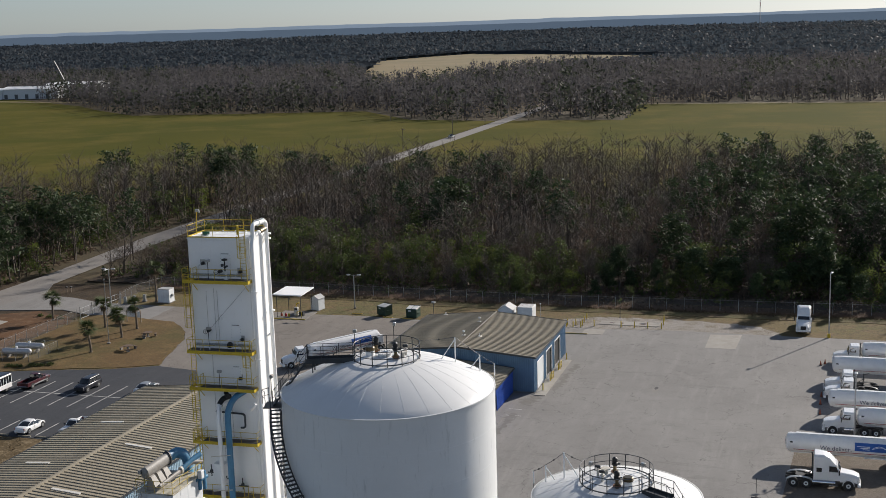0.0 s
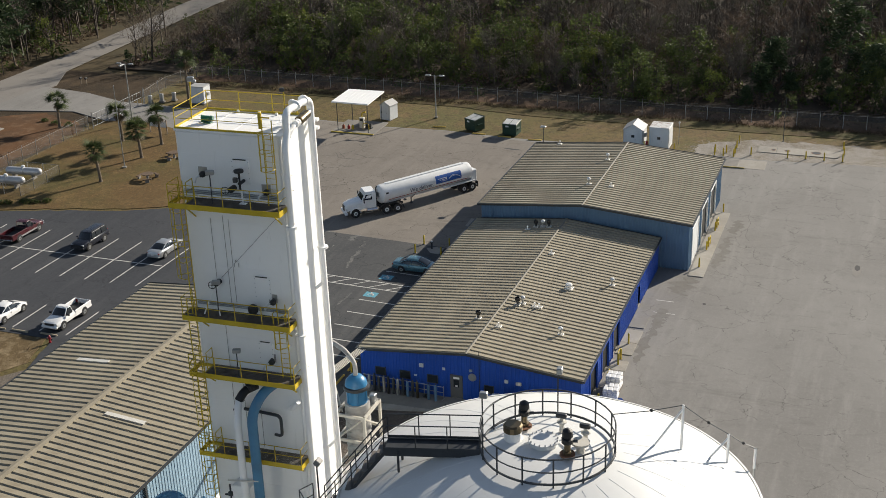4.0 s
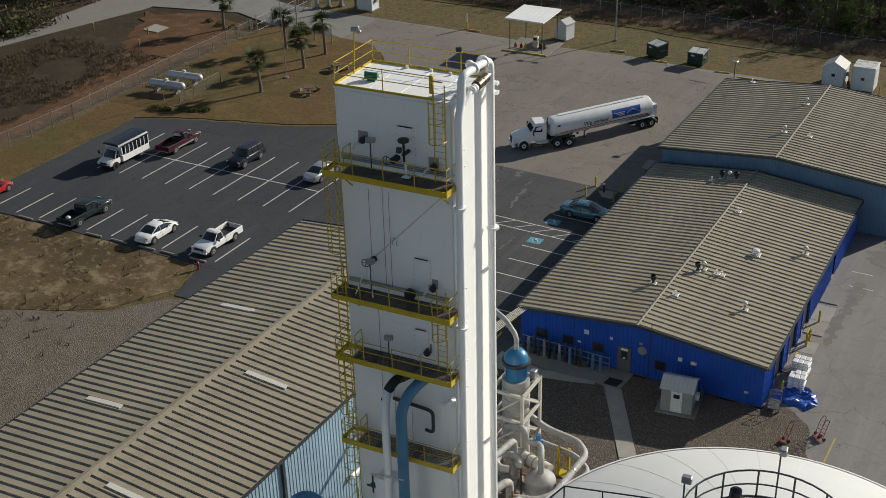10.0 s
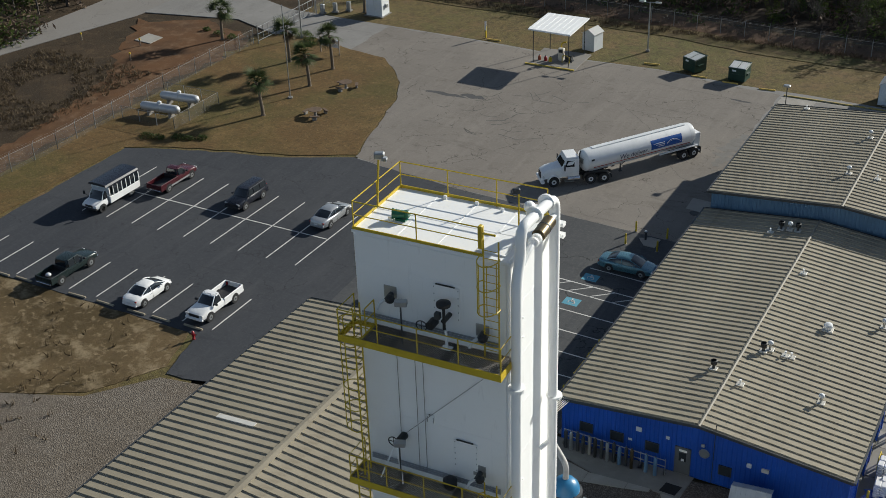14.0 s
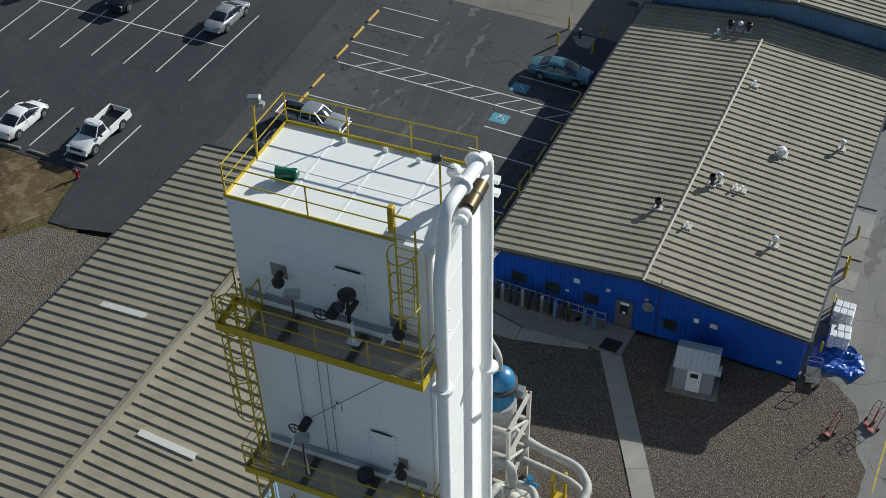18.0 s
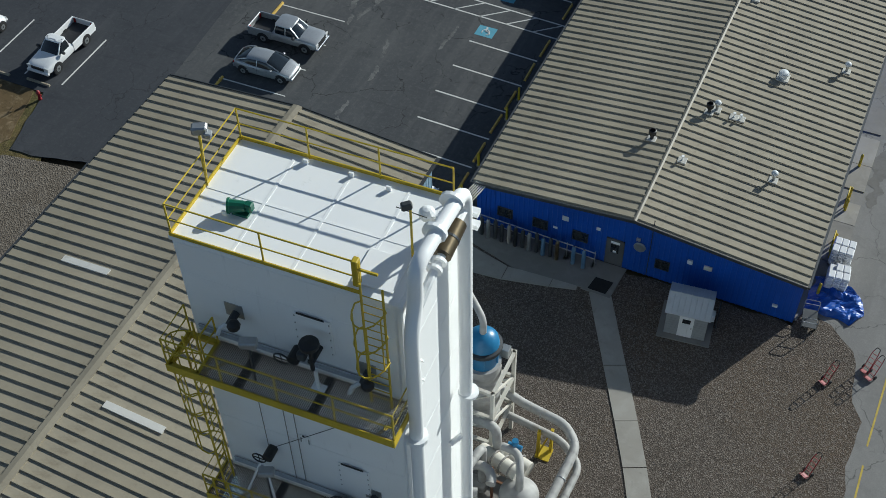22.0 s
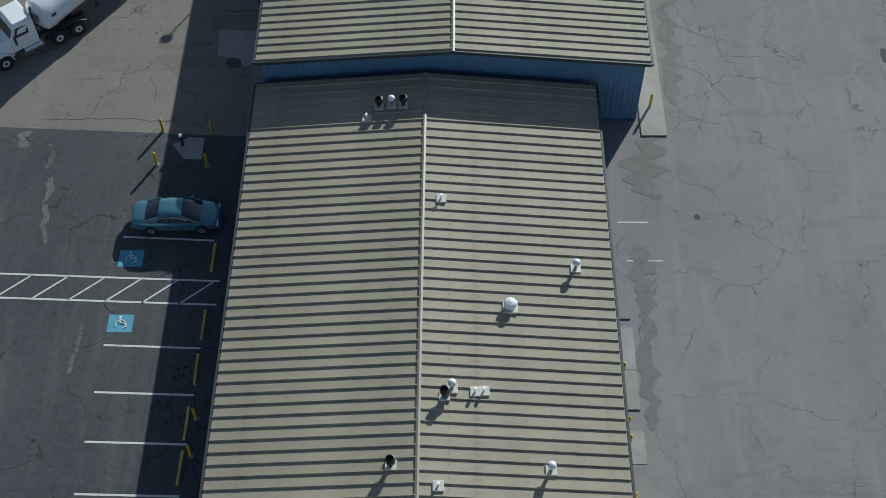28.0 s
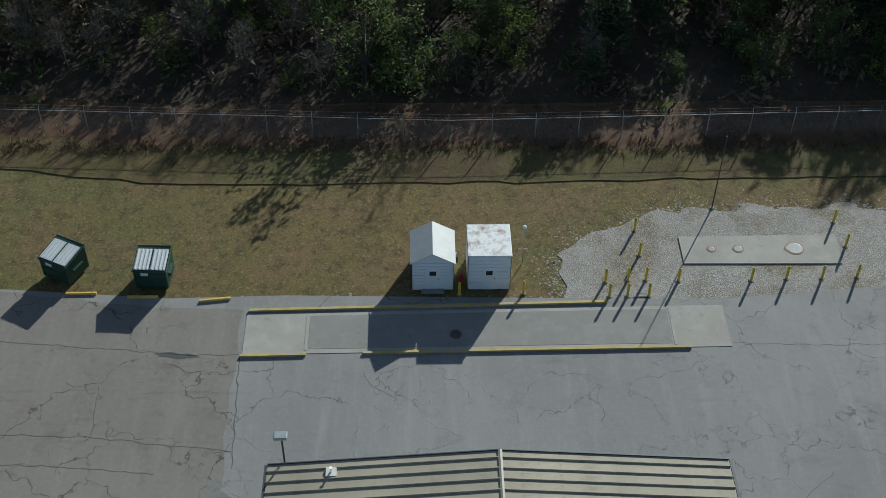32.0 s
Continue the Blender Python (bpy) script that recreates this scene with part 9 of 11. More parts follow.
sheet("tank_slab", [(14.4, 193.2), (14.4, 195.5), (24.5, 195.6), (24.3, 193.1)], 0.05, CONC, "weathered concrete slab with round lids", "concrete", 0.1)
for _x, _r in ((16.3, 0.22), (18.0, 0.28), (21.6, 0.5), (21.2, 0.2)):
    lid(_x, 194.4, _r, 0.05)
part("joint", Geo().box(16.7, 16.74, 193.2, 195.5, 0.05, 0.054), DKSTEEL, thing("slab_joint", "dark joint across the concrete slab", "joint", (16.7, 194, 0.05), kind="structure"), local=False)
sheet("yard_slab", [(33.0, 189.9), (37.9, 190.3), (37.5, 181.5), (32.9, 181.5)], 0.0, CONC, "pale concrete slab let into the yard", "concrete", 0.03)
# service-yard sheds, dumpsters
shed("gable_shed", "small white shed with gable roof by the weigh lane", (-1.3, 192.55, 0), 0, 2.5, 2.7, 2.25, 0.75, SHEDW, SHEDROOF, SHEDW, pad=False)
shed("flat_shed", "white cabinet shed with rust-stained flat roof", (2.1, 192.55, 0), 0, 2.55, 2.7, 2.75, 0.1, SHEDW, RUSTROOF, SHEDW, pad=False, gable=False, vent=False)
shed("gate_shed", "small white shed near the gate", (-67.9, 193.5, 0), 2, 2.4, 2.0, 2.5, 0.12, SHEDW, SHEDROOF, SHEDW, pad=True, gable=False, win=False)
shed("pump_shed", "small white gable shed beside the fuel canopy", (-36.9, 193.0, 0), -12, 1.7, 1.9, 2.1, 0.55, SHEDW, SHEDROOF, SHEDW, pad=False, win=False, vent=False)
part("step", Geo().box(-0.7, 0.7, -1.75, -1.4, 0, 0.12), CONC_D, bpy.data.objects["gable_shed"])
ex = thing("fire_cabinet", "red extinguisher box between the two white sheds", "extinguisher", (0.45, 191.7, 0))
part("box", Geo().box(-0.15, 0.15, -0.12, 0.12, 0.2, 0.8, 0.03), RED, ex)
part("post", Geo().cyl((0, 0.12, 0), (0, 0.12, 1.4), 0.04, None, 6), GALV, ex)
for _x, _y, _r in ((-23.4, 192.0, -27), (-17.95, 192.05, -3)):
    d = thing("dumpster", "dark green steel dumpster with pale ribbed lids", "dumpster", (_x, _y, 0), _r, group="green dumpsters")
    part("bin", Geo().loft([[(-0.98, -0.92, 0.12), (0.98, -0.92, 0.12), (0.98, 0.9, 0.12), (-0.98, 0.9, 0.12)], [(-1.0, -1.0, 1.62), (1.0, -1.0, 1.62), (1.0, 0.9, 1.9), (-1.0, 0.9, 1.9)]]), DUMPGREEN, d)
    part("rim", Geo().tube([(-1.02, -1.02, 1.6), (1.02, -1.02, 1.6), (1.02, 0.92, 1.88), (-1.02, 0.92, 1.88)], 0.05, 4, closed=True), DUMPGREEN, d)
    for _s in (-1, 1):
        lid = part("lid", Geo().loft([[(_s * 0.5 - 0.45, y, z), (_s * 0.5 + 0.45, y, z), (_s * 0.5 + 0.45, y, z + 0.04), (_s * 0.5 - 0.45, y, z + 0.04)] for y, z in ((-0.93, 1.65), (0.62, 1.87))]), LIDGREY, d, "pale plastic lid")
        for _k in range(4):
            _u = _s * 0.5 - 0.36 + 0.24 * _k
            part("lid_rib", Geo().loft([[(_u - 0.03, y, z), (_u + 0.03, y, z), (_u + 0.03, y, z + 0.05), (_u - 0.03, y, z + 0.05)] for y, z in ((-0.9, 1.68), (0.6, 1.895))]), LIDGREY, lid)
        part("lift_pocket", Geo().box(_s * 1.07 - 0.08, _s * 1.07 + 0.08, -0.5, 0.4, 0.8, 1.0), DUMPGREEN, d)
        part("skid", Geo().box(_s * 0.7 - 0.06, _s * 0.7 + 0.06, -0.9, 0.88, 0, 0.12), DUMPGREEN, d)
        part("rib", Geo().box(_s * 0.92 - 0.05, _s * 0.92 + 0.05, -1.0, -0.9, 0.15, 1.5), DUMPGREEN, d)
    part("waist_rib", Geo().box(-0.95, 0.95, -1.0, -0.93, 0.86, 0.94), DUMPGREEN, d)
    part("sticker", Geo().box(-0.55, -0.1, -0.99, -0.955, 1.2, 1.42), SHEDW, d)
# fuel canopy
cn = thing("fuel_canopy", "white flat canopy on thin posts over fuel pumps", "canopy", (-39.2, 188.5, 0))
Cn = lambda n, g, m, l="", s=False, par=None: part(n, g, m, par or cn, l, s, local=False)
Cn("roof", Geo().loft([[(-41.9, 185.1, 4.2), (-36.4, 185.0, 4.2), (-36.4, 185.0, 4.38), (-41.9, 185.1, 4.38)], [(-41.9, 190.9, 4.4), (-36.5, 191.0, 4.4), (-36.5, 191.0, 4.58), (-41.9, 190.9, 4.58)]]), WHITE)
for _k in range(8):
    _x = -41.6 + 0.68 * _k
    Cn("roof_rib", Geo().loft([[(_x, y, z), (_x + 0.04, y, z), (_x + 0.04, y, z + 0.03), (_x, y, z + 0.03)] for y, z in ((185.1, 4.38), (190.9, 4.58))]), WHITE)
for _x, _y in ((-41.4, 185.6), (-36.8, 185.6), (-41.4, 190.5), (-36.9, 190.6)):
    Cn("post", Geo().cyl((_x, _y, 0), (_x, _y, 4.3), 0.055, None, 8), DKSTEEL)
solid("fuel_island", Geo().prism([(-42.1, 184.95), (-35.9, 185.1), (-36.1, 190.8), (-42.2, 190.6)], -0.05, 0.1), CONC_D, "concrete fuel island with a worn yellow edge", "concrete", kind="structure")
solid("fuel_island_kerb", Geo().prism(line((-42.1, 184.9), (-35.9, 185.05), 0.2), 0, 0.14), LINE_Y, "yellow front edge of the fuel island", "kerb", kind="structure")
pp = thing("fuel_pump", "cream fuel dispenser under the canopy", "fuel pump", (-38.6, 187.6, 0.1))
part("cabinet", Geo().box(-0.35, 0.35, -0.25, 0.25, 0, 1.5, 0.04), CREAM, pp)
part("display", Geo().box(-0.25, 0.25, -0.265, -0.25, 1.0, 1.35), TRIM, pp)
part("hose", Geo().tube(rounded([(0.36, 0, 1.2), (0.6, -0.1, 0.5), (0.4, -0.2, 0.3), (0.37, -0.1, 0.9)], 0.2, 3), 0.03, 6), BLACK, pp)
fd = thing("pump_motor", "yellow pipework and dark motor on the fuel island", "pump", (-37.6, 187.6, 0.1))
part("motor", Geo().cyl((-0.4, 0, 0.45), (0.4, 0, 0.45), 0.28, None, 12), DKSTEEL, fd, smooth=True)
part("base", Geo().box(-0.5, 0.5, -0.3, 0.3, 0, 0.18), DKSTEEL, fd)
part("guard_hoop", Geo().tube(rounded([(-0.6, -0.7, 0), (-0.6, -0.7, 0.9), (0.3, -0.7, 0.9), (0.3, -0.7, 0)], 0.3, 4), 0.05, 8), YELLOW, fd)
part("yellow_pipe", Geo().tube(rounded([(-1.2, 0.4, 0), (-1.2, 0.4, 2.0), (-0.6, 0.4, 2.2)], 0.3, 3), 0.1, 8), YELLOW, fd)
for _x, _m in ((-41.0, ORANGE), (-40.2, RED), (-39.6, YELLOW)):
    b_ = thing("fuel_can", "small can standing on the fuel island", "can", (_x, 186.6, 0.1), group="cans on the island")
    part("can_body", Geo().lathe([(0.2, 0), (0.2, 0.45), (0.1, 0.55), (0.06, 0.6)], 10, (0, 0, 0), True), _m, b_)
    part("cap", Geo().cyl((0, 0, 0.6), (0, 0, 0.66), 0.07, None, 8), BLACK, b_)


def lamp_post(x, y, h, arms, label, yellow=0.0, mat=None):
    t = thing("street_lamp", label, "lamp post", (x, y, 0))
    part("pole", Geo().cyl((0, 0, 0.15), (0, 0, h), 0.11, 0.07, 10), mat or GALV, t, smooth=True)
    part("base", Geo().cyl((0, 0, 0), (0, 0, 0.6 if yellow else 0.2), 0.24, None, 12), YELLOW if yellow else CONC_D, t)
    for a in arms:
        u = Vector((math.cos(radians(a)), math.sin(radians(a)), 0))
        part("arm", Geo().tube([(0, 0, h - 0.1), u * 0.8 + Vector((0, 0, h))], 0.04, 6), mat or GALV, t)
        hd = part("lamp_head", Geo().obox(u * 1.0 + Vector((0, 0, h)), (0.75, 0.34, 0.16), a, 0.04), GALV, t)
        part("lens", Geo().obox(u * 1.0 + Vector((0, 0, h - 0.09)), (0.5, 0.26, 0.03), a), LAMPGLASS, hd)
    return t


lamp_post(-30.5, 194.9, 6.2, (5, 185), "grey twin-headed yard lamp on the grass strip")
lamp_post(51.1, 191.4, 10.2, (80,), "tall grey lamp post with a yellow base", 1)
lamp_post(53.4, 142.8, 8.5, (90, 200), "grey lamp post among the parked trucks")
lamp_post(-71.9, 181.3, 8.7, (0, 180, 270), "tall grey lamp post by the gate")
tp = thing("thin_pole", "thin dark pole beyond the slab", "pole", (17.06, 198.5, 0))
part("pole", Geo().cyl((0, 0, 0), (0, 0, 6.0), 0.05, 0.03, 8), DKSTEEL, tp, smooth=True)
part("footing", Geo().cyl((0, 0, -0.02), (0, 0, 0.08), 0.15, None, 10), CONC_D, tp)
sm = thing("instrument_mast", "thin mast with a white sensor head beside the sheds", "mast", (4.3, 193.4, 0))
part("pole", Geo().cyl((0, 0, 0), (0, 0, 3.0), 0.035, None, 6), GALV, sm)
part("sensor", Geo().sphere((0, 0, 3.05), 0.13, 10, 6), SHEDW, sm)
part("cross_arm", Geo().cyl((-0.3, 0, 1.2), (0.3, 0, 1.2), 0.025, None, 6), GALV, sm)
fp = thing("flag_pole", "bare pale flag pole on the lawn", "flag pole", (-61.4, 164.3, 0))
part("pole", Geo().cyl((0, 0, 0), (0, 0, 10.8), 0.07, 0.04, 8), GALV, fp)
part("base", Geo().cyl((0, 0, 0), (0, 0, 0.15), 0.3, None, 12), CONC_D, fp)
part("finial", Geo().sphere((0, 0, 10.85), 0.09, 8, 6), GALV, fp)
sg = thing("entry_sign", "blank white board on two dark posts", "sign", (-65.3, 178.0, 0), -4)
part("board", Geo().box(-1.4, 1.4, -0.05, 0.05, 0.9, 1.9, 0.02), SHEDW, sg)
for _x in (-1.45, 1.45):
    part("post", Geo().box(_x - 0.06, _x + 0.06, -0.06, 0.06, 0, 2.1), WOOD, sg)
po = thing("marker_post", "yellow and white marker post at the drive's edge", "marker post", (-50.5, 191.1, 0))
part("post", Geo().box(-0.09, 0.09, -0.09, 0.09, 0, 1.5, 0.02), YELLOW, po)
part("plate", Geo().box(-0.12, 0.12, -0.11, -0.09, 1.0, 2.2), SHEDW, po)


def picnic(x, y, rz):
    t = thing("picnic_table", "round weathered picnic table with curved benches", "picnic table", (x, y, 0), rz, group="picnic tables")
    part("tabletop", Geo().lathe([(0.02, 0.72), (0.75, 0.72), (0.77, 0.75), (0.75, 0.78), (0.02, 0.78)], 16), TABLEWOOD, t)
    part("pedestal", Geo().lathe([(0.3, 0), (0.16, 0.1), (0.16, 0.65), (0.3, 0.72)], 10, (0, 0, 0), True), CONC_D, t)
    for k in range(3):
        a = radians(120 * k + 20)
        part("bench", Geo().obox((1.25 * math.cos(a), 1.25 * math.sin(a), 0.42), (0.35, 1.1, 0.1), math.degrees(a), 0.03), TABLEWOOD, t)
        part("bench_leg", Geo().obox((1.25 * math.cos(a), 1.25 * math.sin(a), 0.19), (0.2, 0.5, 0.38), math.degrees(a)), CONC_D, t)


picnic(-57.3, 169.4, 10)
picnic(-55.9, 161.3, 40)
for _y in (154.2, 157.4):
    t = thing("propane_tank", "horizontal silver-white propane tank on concrete saddles", "propane tank", (-71.4, _y, 0), 6, group="propane tanks")
    part("shell", Geo().lathe([(0.02, -2.55), (0.25, -2.5), (0.45, -2.3), (0.5, -2.05), (0.5, 2.05), (0.45, 2.3), (0.25, 2.5), (0.02, 2.55)], 24), coat("propane_silver", (0.50, 0.51, 0.52), 0.4, 0.3, var=0.08, stain=(0.3, 0.3, 0.29), amount=0.2), t, smooth=True)
    bpy.data.objects[t.children[-1].name].matrix_basis = pose(0, 0, 0.98, 0, 90, 0)
    for _x in (-1.4, 1.4):
        part("saddle", Geo().box(_x - 0.12, _x + 0.12, -0.45, 0.45, 0, 0.62), CONC_D, t)
    part("dome_cover", Geo().lathe([(0.24, 1.42), (0.24, 1.68), (0.15, 1.75), (0.01, 1.76)], 12, (0, 0, 0), True), SHEDW, t)
    part("outlet_pipe", Geo().tube(rounded([(0.2, 0, 1.5), (0.2, -0.6, 1.5), (0.2, -0.6, 0.2)], 0.2, 3), 0.03, 6), GALV, t)
sheet("propane_pad", [(-74.5, 152.6), (-74.5, 158.9), (-68.3, 158.9), (-68.3, 152.6)], -0.03, GREYGRAVEL, "dark gravel bed under the propane tanks", "gravel", 0.02)
sheet("dirt_slab", [(-91.1, 171.8), (-91.2, 174.5), (-88.4, 174.0), (-88.4, 171.6)], 0.05, CONC, "bare concrete slab in the red dirt", "concrete", 0.1)
fcone = thing("red_hydrant", "small red hydrant at the verge of the lot", "hydrant", (-39.5, 121.8, 0))
part("barrel", Geo().lathe([(0.13, 0), (0.13, 0.1), (0.1, 0.12), (0.1, 0.55), (0.14, 0.57), (0.08, 0.72), (0.02, 0.76)], 12), RED, fcone, smooth=True)
part("outlet", Geo().cyl((-0.2, 0, 0.42), (0.2, 0, 0.42), 0.06, None, 8), RED, fcone)
# gate operator, mailbox, little posts by the gate
gt = thing("sliding_gate", "galvanised sliding gate with uprights", "gate", (-75.9, 184.5, 0))
for _z in (0.2, 1.1, 2.0):
    part("gate_rail", Geo().cyl((0, -7.0, _z), (0, 5.5, _z), 0.035, None, 6), GALV, gt)
for _k in range(12):
    part("upright", Geo().cyl((0, -7.0 + 1.13 * _k, 0.2), (0, -7.0 + 1.13 * _k, 2.1), 0.03, None, 6), GALV, gt)
for _y in (-7.3, -3.6, 5.8):
    part("gate_post", Geo().cyl((0.25, _y, 0), (0.25, _y, 2.5), 0.07, None, 8), GALV, gt)
for _x, _y in ((-73.6, 191.8), (-72.2, 193.0), (-74.8, 190.6)):
    kb = thing("gate_cabinet", "small grey control cabinet by the gate", "cabinet", (_x, _y, 0), group="gate cabinets")
    part("cabinet", Geo().box(-0.28, 0.28, -0.2, 0.2, 0.2, 1.3, 0.03), GALV, kb)
    part("plinth", Geo().box(-0.4, 0.4, -0.3, 0.3, 0, 0.2), CONC_D, kb)
for _i in range(2):
    mk = thing("mail_box", "dark post box on a post by the road", "mail box", (-92.0 + 1.0 * _i, 197.4, 0), group="roadside boxes")
    part("post", Geo().box(-0.05, 0.05, -0.05, 0.05, 0, 1.0), WOOD, mk)
    part("box", Geo().box(-0.15, 0.15, -0.3, 0.3, 1.0, 1.3, 0.06), BLACK, mk)
for _x, _y in ((-97.5, 169.0), (-89.0, 170.5), (-86.5, 166.0)):
    vp = thing("valve_marker", "short yellow-topped marker post in the dirt", "marker post", (_x, _y, 0), group="valve markers")
    part("post", Geo().cyl((0, 0, 0), (0, 0, 0.8), 0.09, None, 8), WOOD, vp)
    part("cap", Geo().cyl((0, 0, 0.8), (0, 0, 1.0), 0.12, None, 8), YELLOW, vp)
fs = thing("plank_barrier", "low dark plank barrier at the end of the track", "barrier", (-106.0, 166.5, 0), 20)
for _x in (-0.9, 0.9):
    part("post", Geo().box(_x - 0.08, _x + 0.08, -0.08, 0.08, 0, 1.2), WOOD, fs)
part("plank", Geo().box(-1.2, 1.2, -0.12, -0.08, 0.7, 1.05), WOOD, fs)
ys = thing("folding_sign", "thin dark sign stand on the yard", "sign stand", (43.3, 124.0, 0))
part("mast", Geo().cyl((0, 0, 0), (0, 0, 2.2), 0.03, None, 6), DKSTEEL, ys)
part("foot", Geo().box(-0.5, 0.5, -0.04, 0.04, 0, 0.06).box(-0.04, 0.04, -0.5, 0.5, 0, 0.06), DKSTEEL, ys)
for _x, _y in ((50.0, 177.6), (49.4, 176.8), (49.6, 161.4), (49.5, 158.0), (49.5, 153.8)):
    tc = thing("traffic_cone", "small dark traffic cone by the truck noses", "traffic cone", (_x, _y, 0), group="traffic cones")
    part("cone", Geo().lathe([(0.16, 0.04), (0.03, 0.7)], 10, (0, 0, 0), True), ORANGE, tc)
    part("foot", Geo().box(-0.2, 0.2, -0.2, 0.2, 0, 0.04), BLACK, tc)

# repairs and stains in the yard
oval = lambda c, a, b, n=18, k=0.12: [(c[0] + a * math.cos(2 * math.pi * i / n) * (1 + k * math.sin(3.1 * i)), c[1] + b * math.sin(2 * math.pi * i / n) * (1 + k * math.cos(2.3 * i))) for i in range(n)]
sheet("pale_patch", oval((28.45, 158.8), 0.42, 1.5), 0.0, CONC_D, "pale worn repair patch in the asphalt", "patch", 0.02)
sheet("dark_patch", oval((28.5, 159.5), 0.27, 0.7), 0.004, PATCH, "dark sunken spot in the pale repair patch", "patch", 0.02)
sheet("yard_pothole", oval((-15.9, 186.0), 1.2, 0.22, k=0.3), 0.0, PATCH, "dark broken pothole in the asphalt", "patch", 0.02)
sheet("yard_pothole", oval((-46.2, 172.6), 2.6, 0.35, k=0.4), 0.0, PATCH, "dark broken pothole in the asphalt", "patch", 0.02)
sheet("yard_pothole", oval((-43.0, 173.2), 1.5, 0.5, k=0.4), 0.0, PATCH, "dark broken pothole in the asphalt", "patch", 0.02)
sheet("shop_pad", [(-12.95, 161.4), (-10.0, 161.4), (-10.0, 158.5), (-11.2, 158.4), (-11.5, 159.0), (-12.85, 159.1)], 0.01, CONC, "old concrete pad beside the workshop", "concrete", 0.03)
sheet("manhole", oval((-11.8, 158.55), 0.5, 0.42, k=0), 0.016, PATCH, "round dark manhole cover by the workshop", "manhole", 0.03)
sheet("manhole", oval((15.4, 147.0), 0.17, 0.17, k=0), 0.0, PATCH, "small round iron cover in the yard", "manhole", 0.02)

# loose gravel thinning out into the grass and along the asphalt's edge
_rg = random.Random(5)
_gv, _gf = [], []


def fleck(x, y, r):
    o, n = len(_gv), _rg.randint(4, 6)
    a0 = _rg.uniform(0, 6.3)
    _gv.extend((x + r * _rg.uniform(0.5, 1.3) * math.cos(a0 + 6.283 * k / n), y + 0.8 * r * _rg.uniform(0.5, 1.3) * math.sin(a0 + 6.283 * k / n), -0.054) for k in range(n))
    _gf.append(tuple(range(o, o + n)))


_edge = ragged([(6.6, 190.6), (6.8, 194.2), (9, 196.2), (13.6, 198.0), (20.8, 198.7), (29, 198.3), (39, 196.5), (44, 192.4)], 1.3, 0.5)[:-75]
for (_x, _y) in _edge:
    for _ in range(26):
        _d = abs(_rg.gauss(0, 1.1))
        fleck(_x + _rg.gauss(0, 0.5) - 0.5 * _d * (1 if _x < 9 else 0), _y + _d * (0.9 if _x > 8 else 0.4), _rg.uniform(0.03, 0.12) * (1.2 - min(_d, 3) * 0.25))
for _ in range(1500):
    _x = _rg.uniform(-34, 62)
    fleck(_x, 190.45 + abs(_rg.gauss(0, 0.5)), _rg.uniform(0.04, 0.14))
_me = bpy.data.meshes.new("loose_gravel")
_me.from_pydata(_gv, [], _gf)
_me.materials.append(PALEGRAVEL)
_ob = new("loose_gravel", _me)
tagged(_ob, "loose pale gravel scattered into the grass", "gravel", "", "stuff")


# cracks, pale wear and damp stains on the asphalt
def crack(pts, z, w=0.05):
    """A thin wandering crack along the points, wider and narrower as it goes."""
    run = []
    for (ax, ay), (bx, by) in zip(pts, pts[1:]):
        n = max(1, int(math.hypot(bx - ax, by - ay) / 0.22))
        run += [(ax + (bx - ax) * k / n, ay + (by - ay) * k / n) for k in range(n)]
    run.append(pts[-1])
    run = [(x + 0.14 * noise.noise(Vector((x * 1.3, y * 1.3, 2.0))) + 0.06 * noise.noise(Vector((x * 5, y * 5, 4.0))), y + 0.14 * noise.noise(Vector((x * 1.3, y * 1.3, 9.0))) + 0.06 * noise.noise(Vector((x * 5, y * 5, 6.0)))) for x, y in run]
    g = Geo()
    vs = []
    for k, (x, y) in enumerate(run):
        px, py = run[max(0, k - 1)]
        qx, qy = run[min(len(run) - 1, k + 1)]
        l = math.hypot(qx - px, qy - py) or 1
        h = w * 0.5 * (0.55 + 0.9 * abs(noise.noise(Vector((x * 2, y * 2, 1.0)))))
        vs += [(x - (qy - py) / l * h, y + (qx - px) / l * h, z), (x + (qy - py) / l * h, y - (qx - px) / l * h, z)]
    g.add(vs, [(2 * k, 2 * k + 1, 2 * k + 3, 2 * k + 2) for k in range(len(run) - 1)])
    solid("asphalt_crack", g, CRACK, "dark wandering crack in the worn asphalt", "crack", kind="structure")


CRACK = coat("crack_dark", (0.1, 0.093, 0.084), 0.95)
WORN = ground_mat("worn_streak", [((0.15, 0.148, 0.142),), ((0.055, 0.058, 0.063), 0.9, 0.42, 0.6, 0.95), ((0.19, 0.186, 0.178), 3.0, 0.52, 0.7, 0.7), ((0.055, 0.058, 0.063), 5.0, 0.5, 0.68, 0.7)], rough=0.9, bump=0.2, bscale=20, dist=0.01)
DAMP = ground_mat("damp_stain", [((0.172, 0.163, 0.15),), ((0.19, 0.182, 0.17), 0.8, 0.46, 0.62, 0.95), ((0.14, 0.131, 0.119), 2.2, 0.5, 0.7, 0.8), ((0.2, 0.19, 0.175), 4.5, 0.52, 0.7, 0.7)], rough=0.9, bump=0.2, bscale=20, dist=0.01)
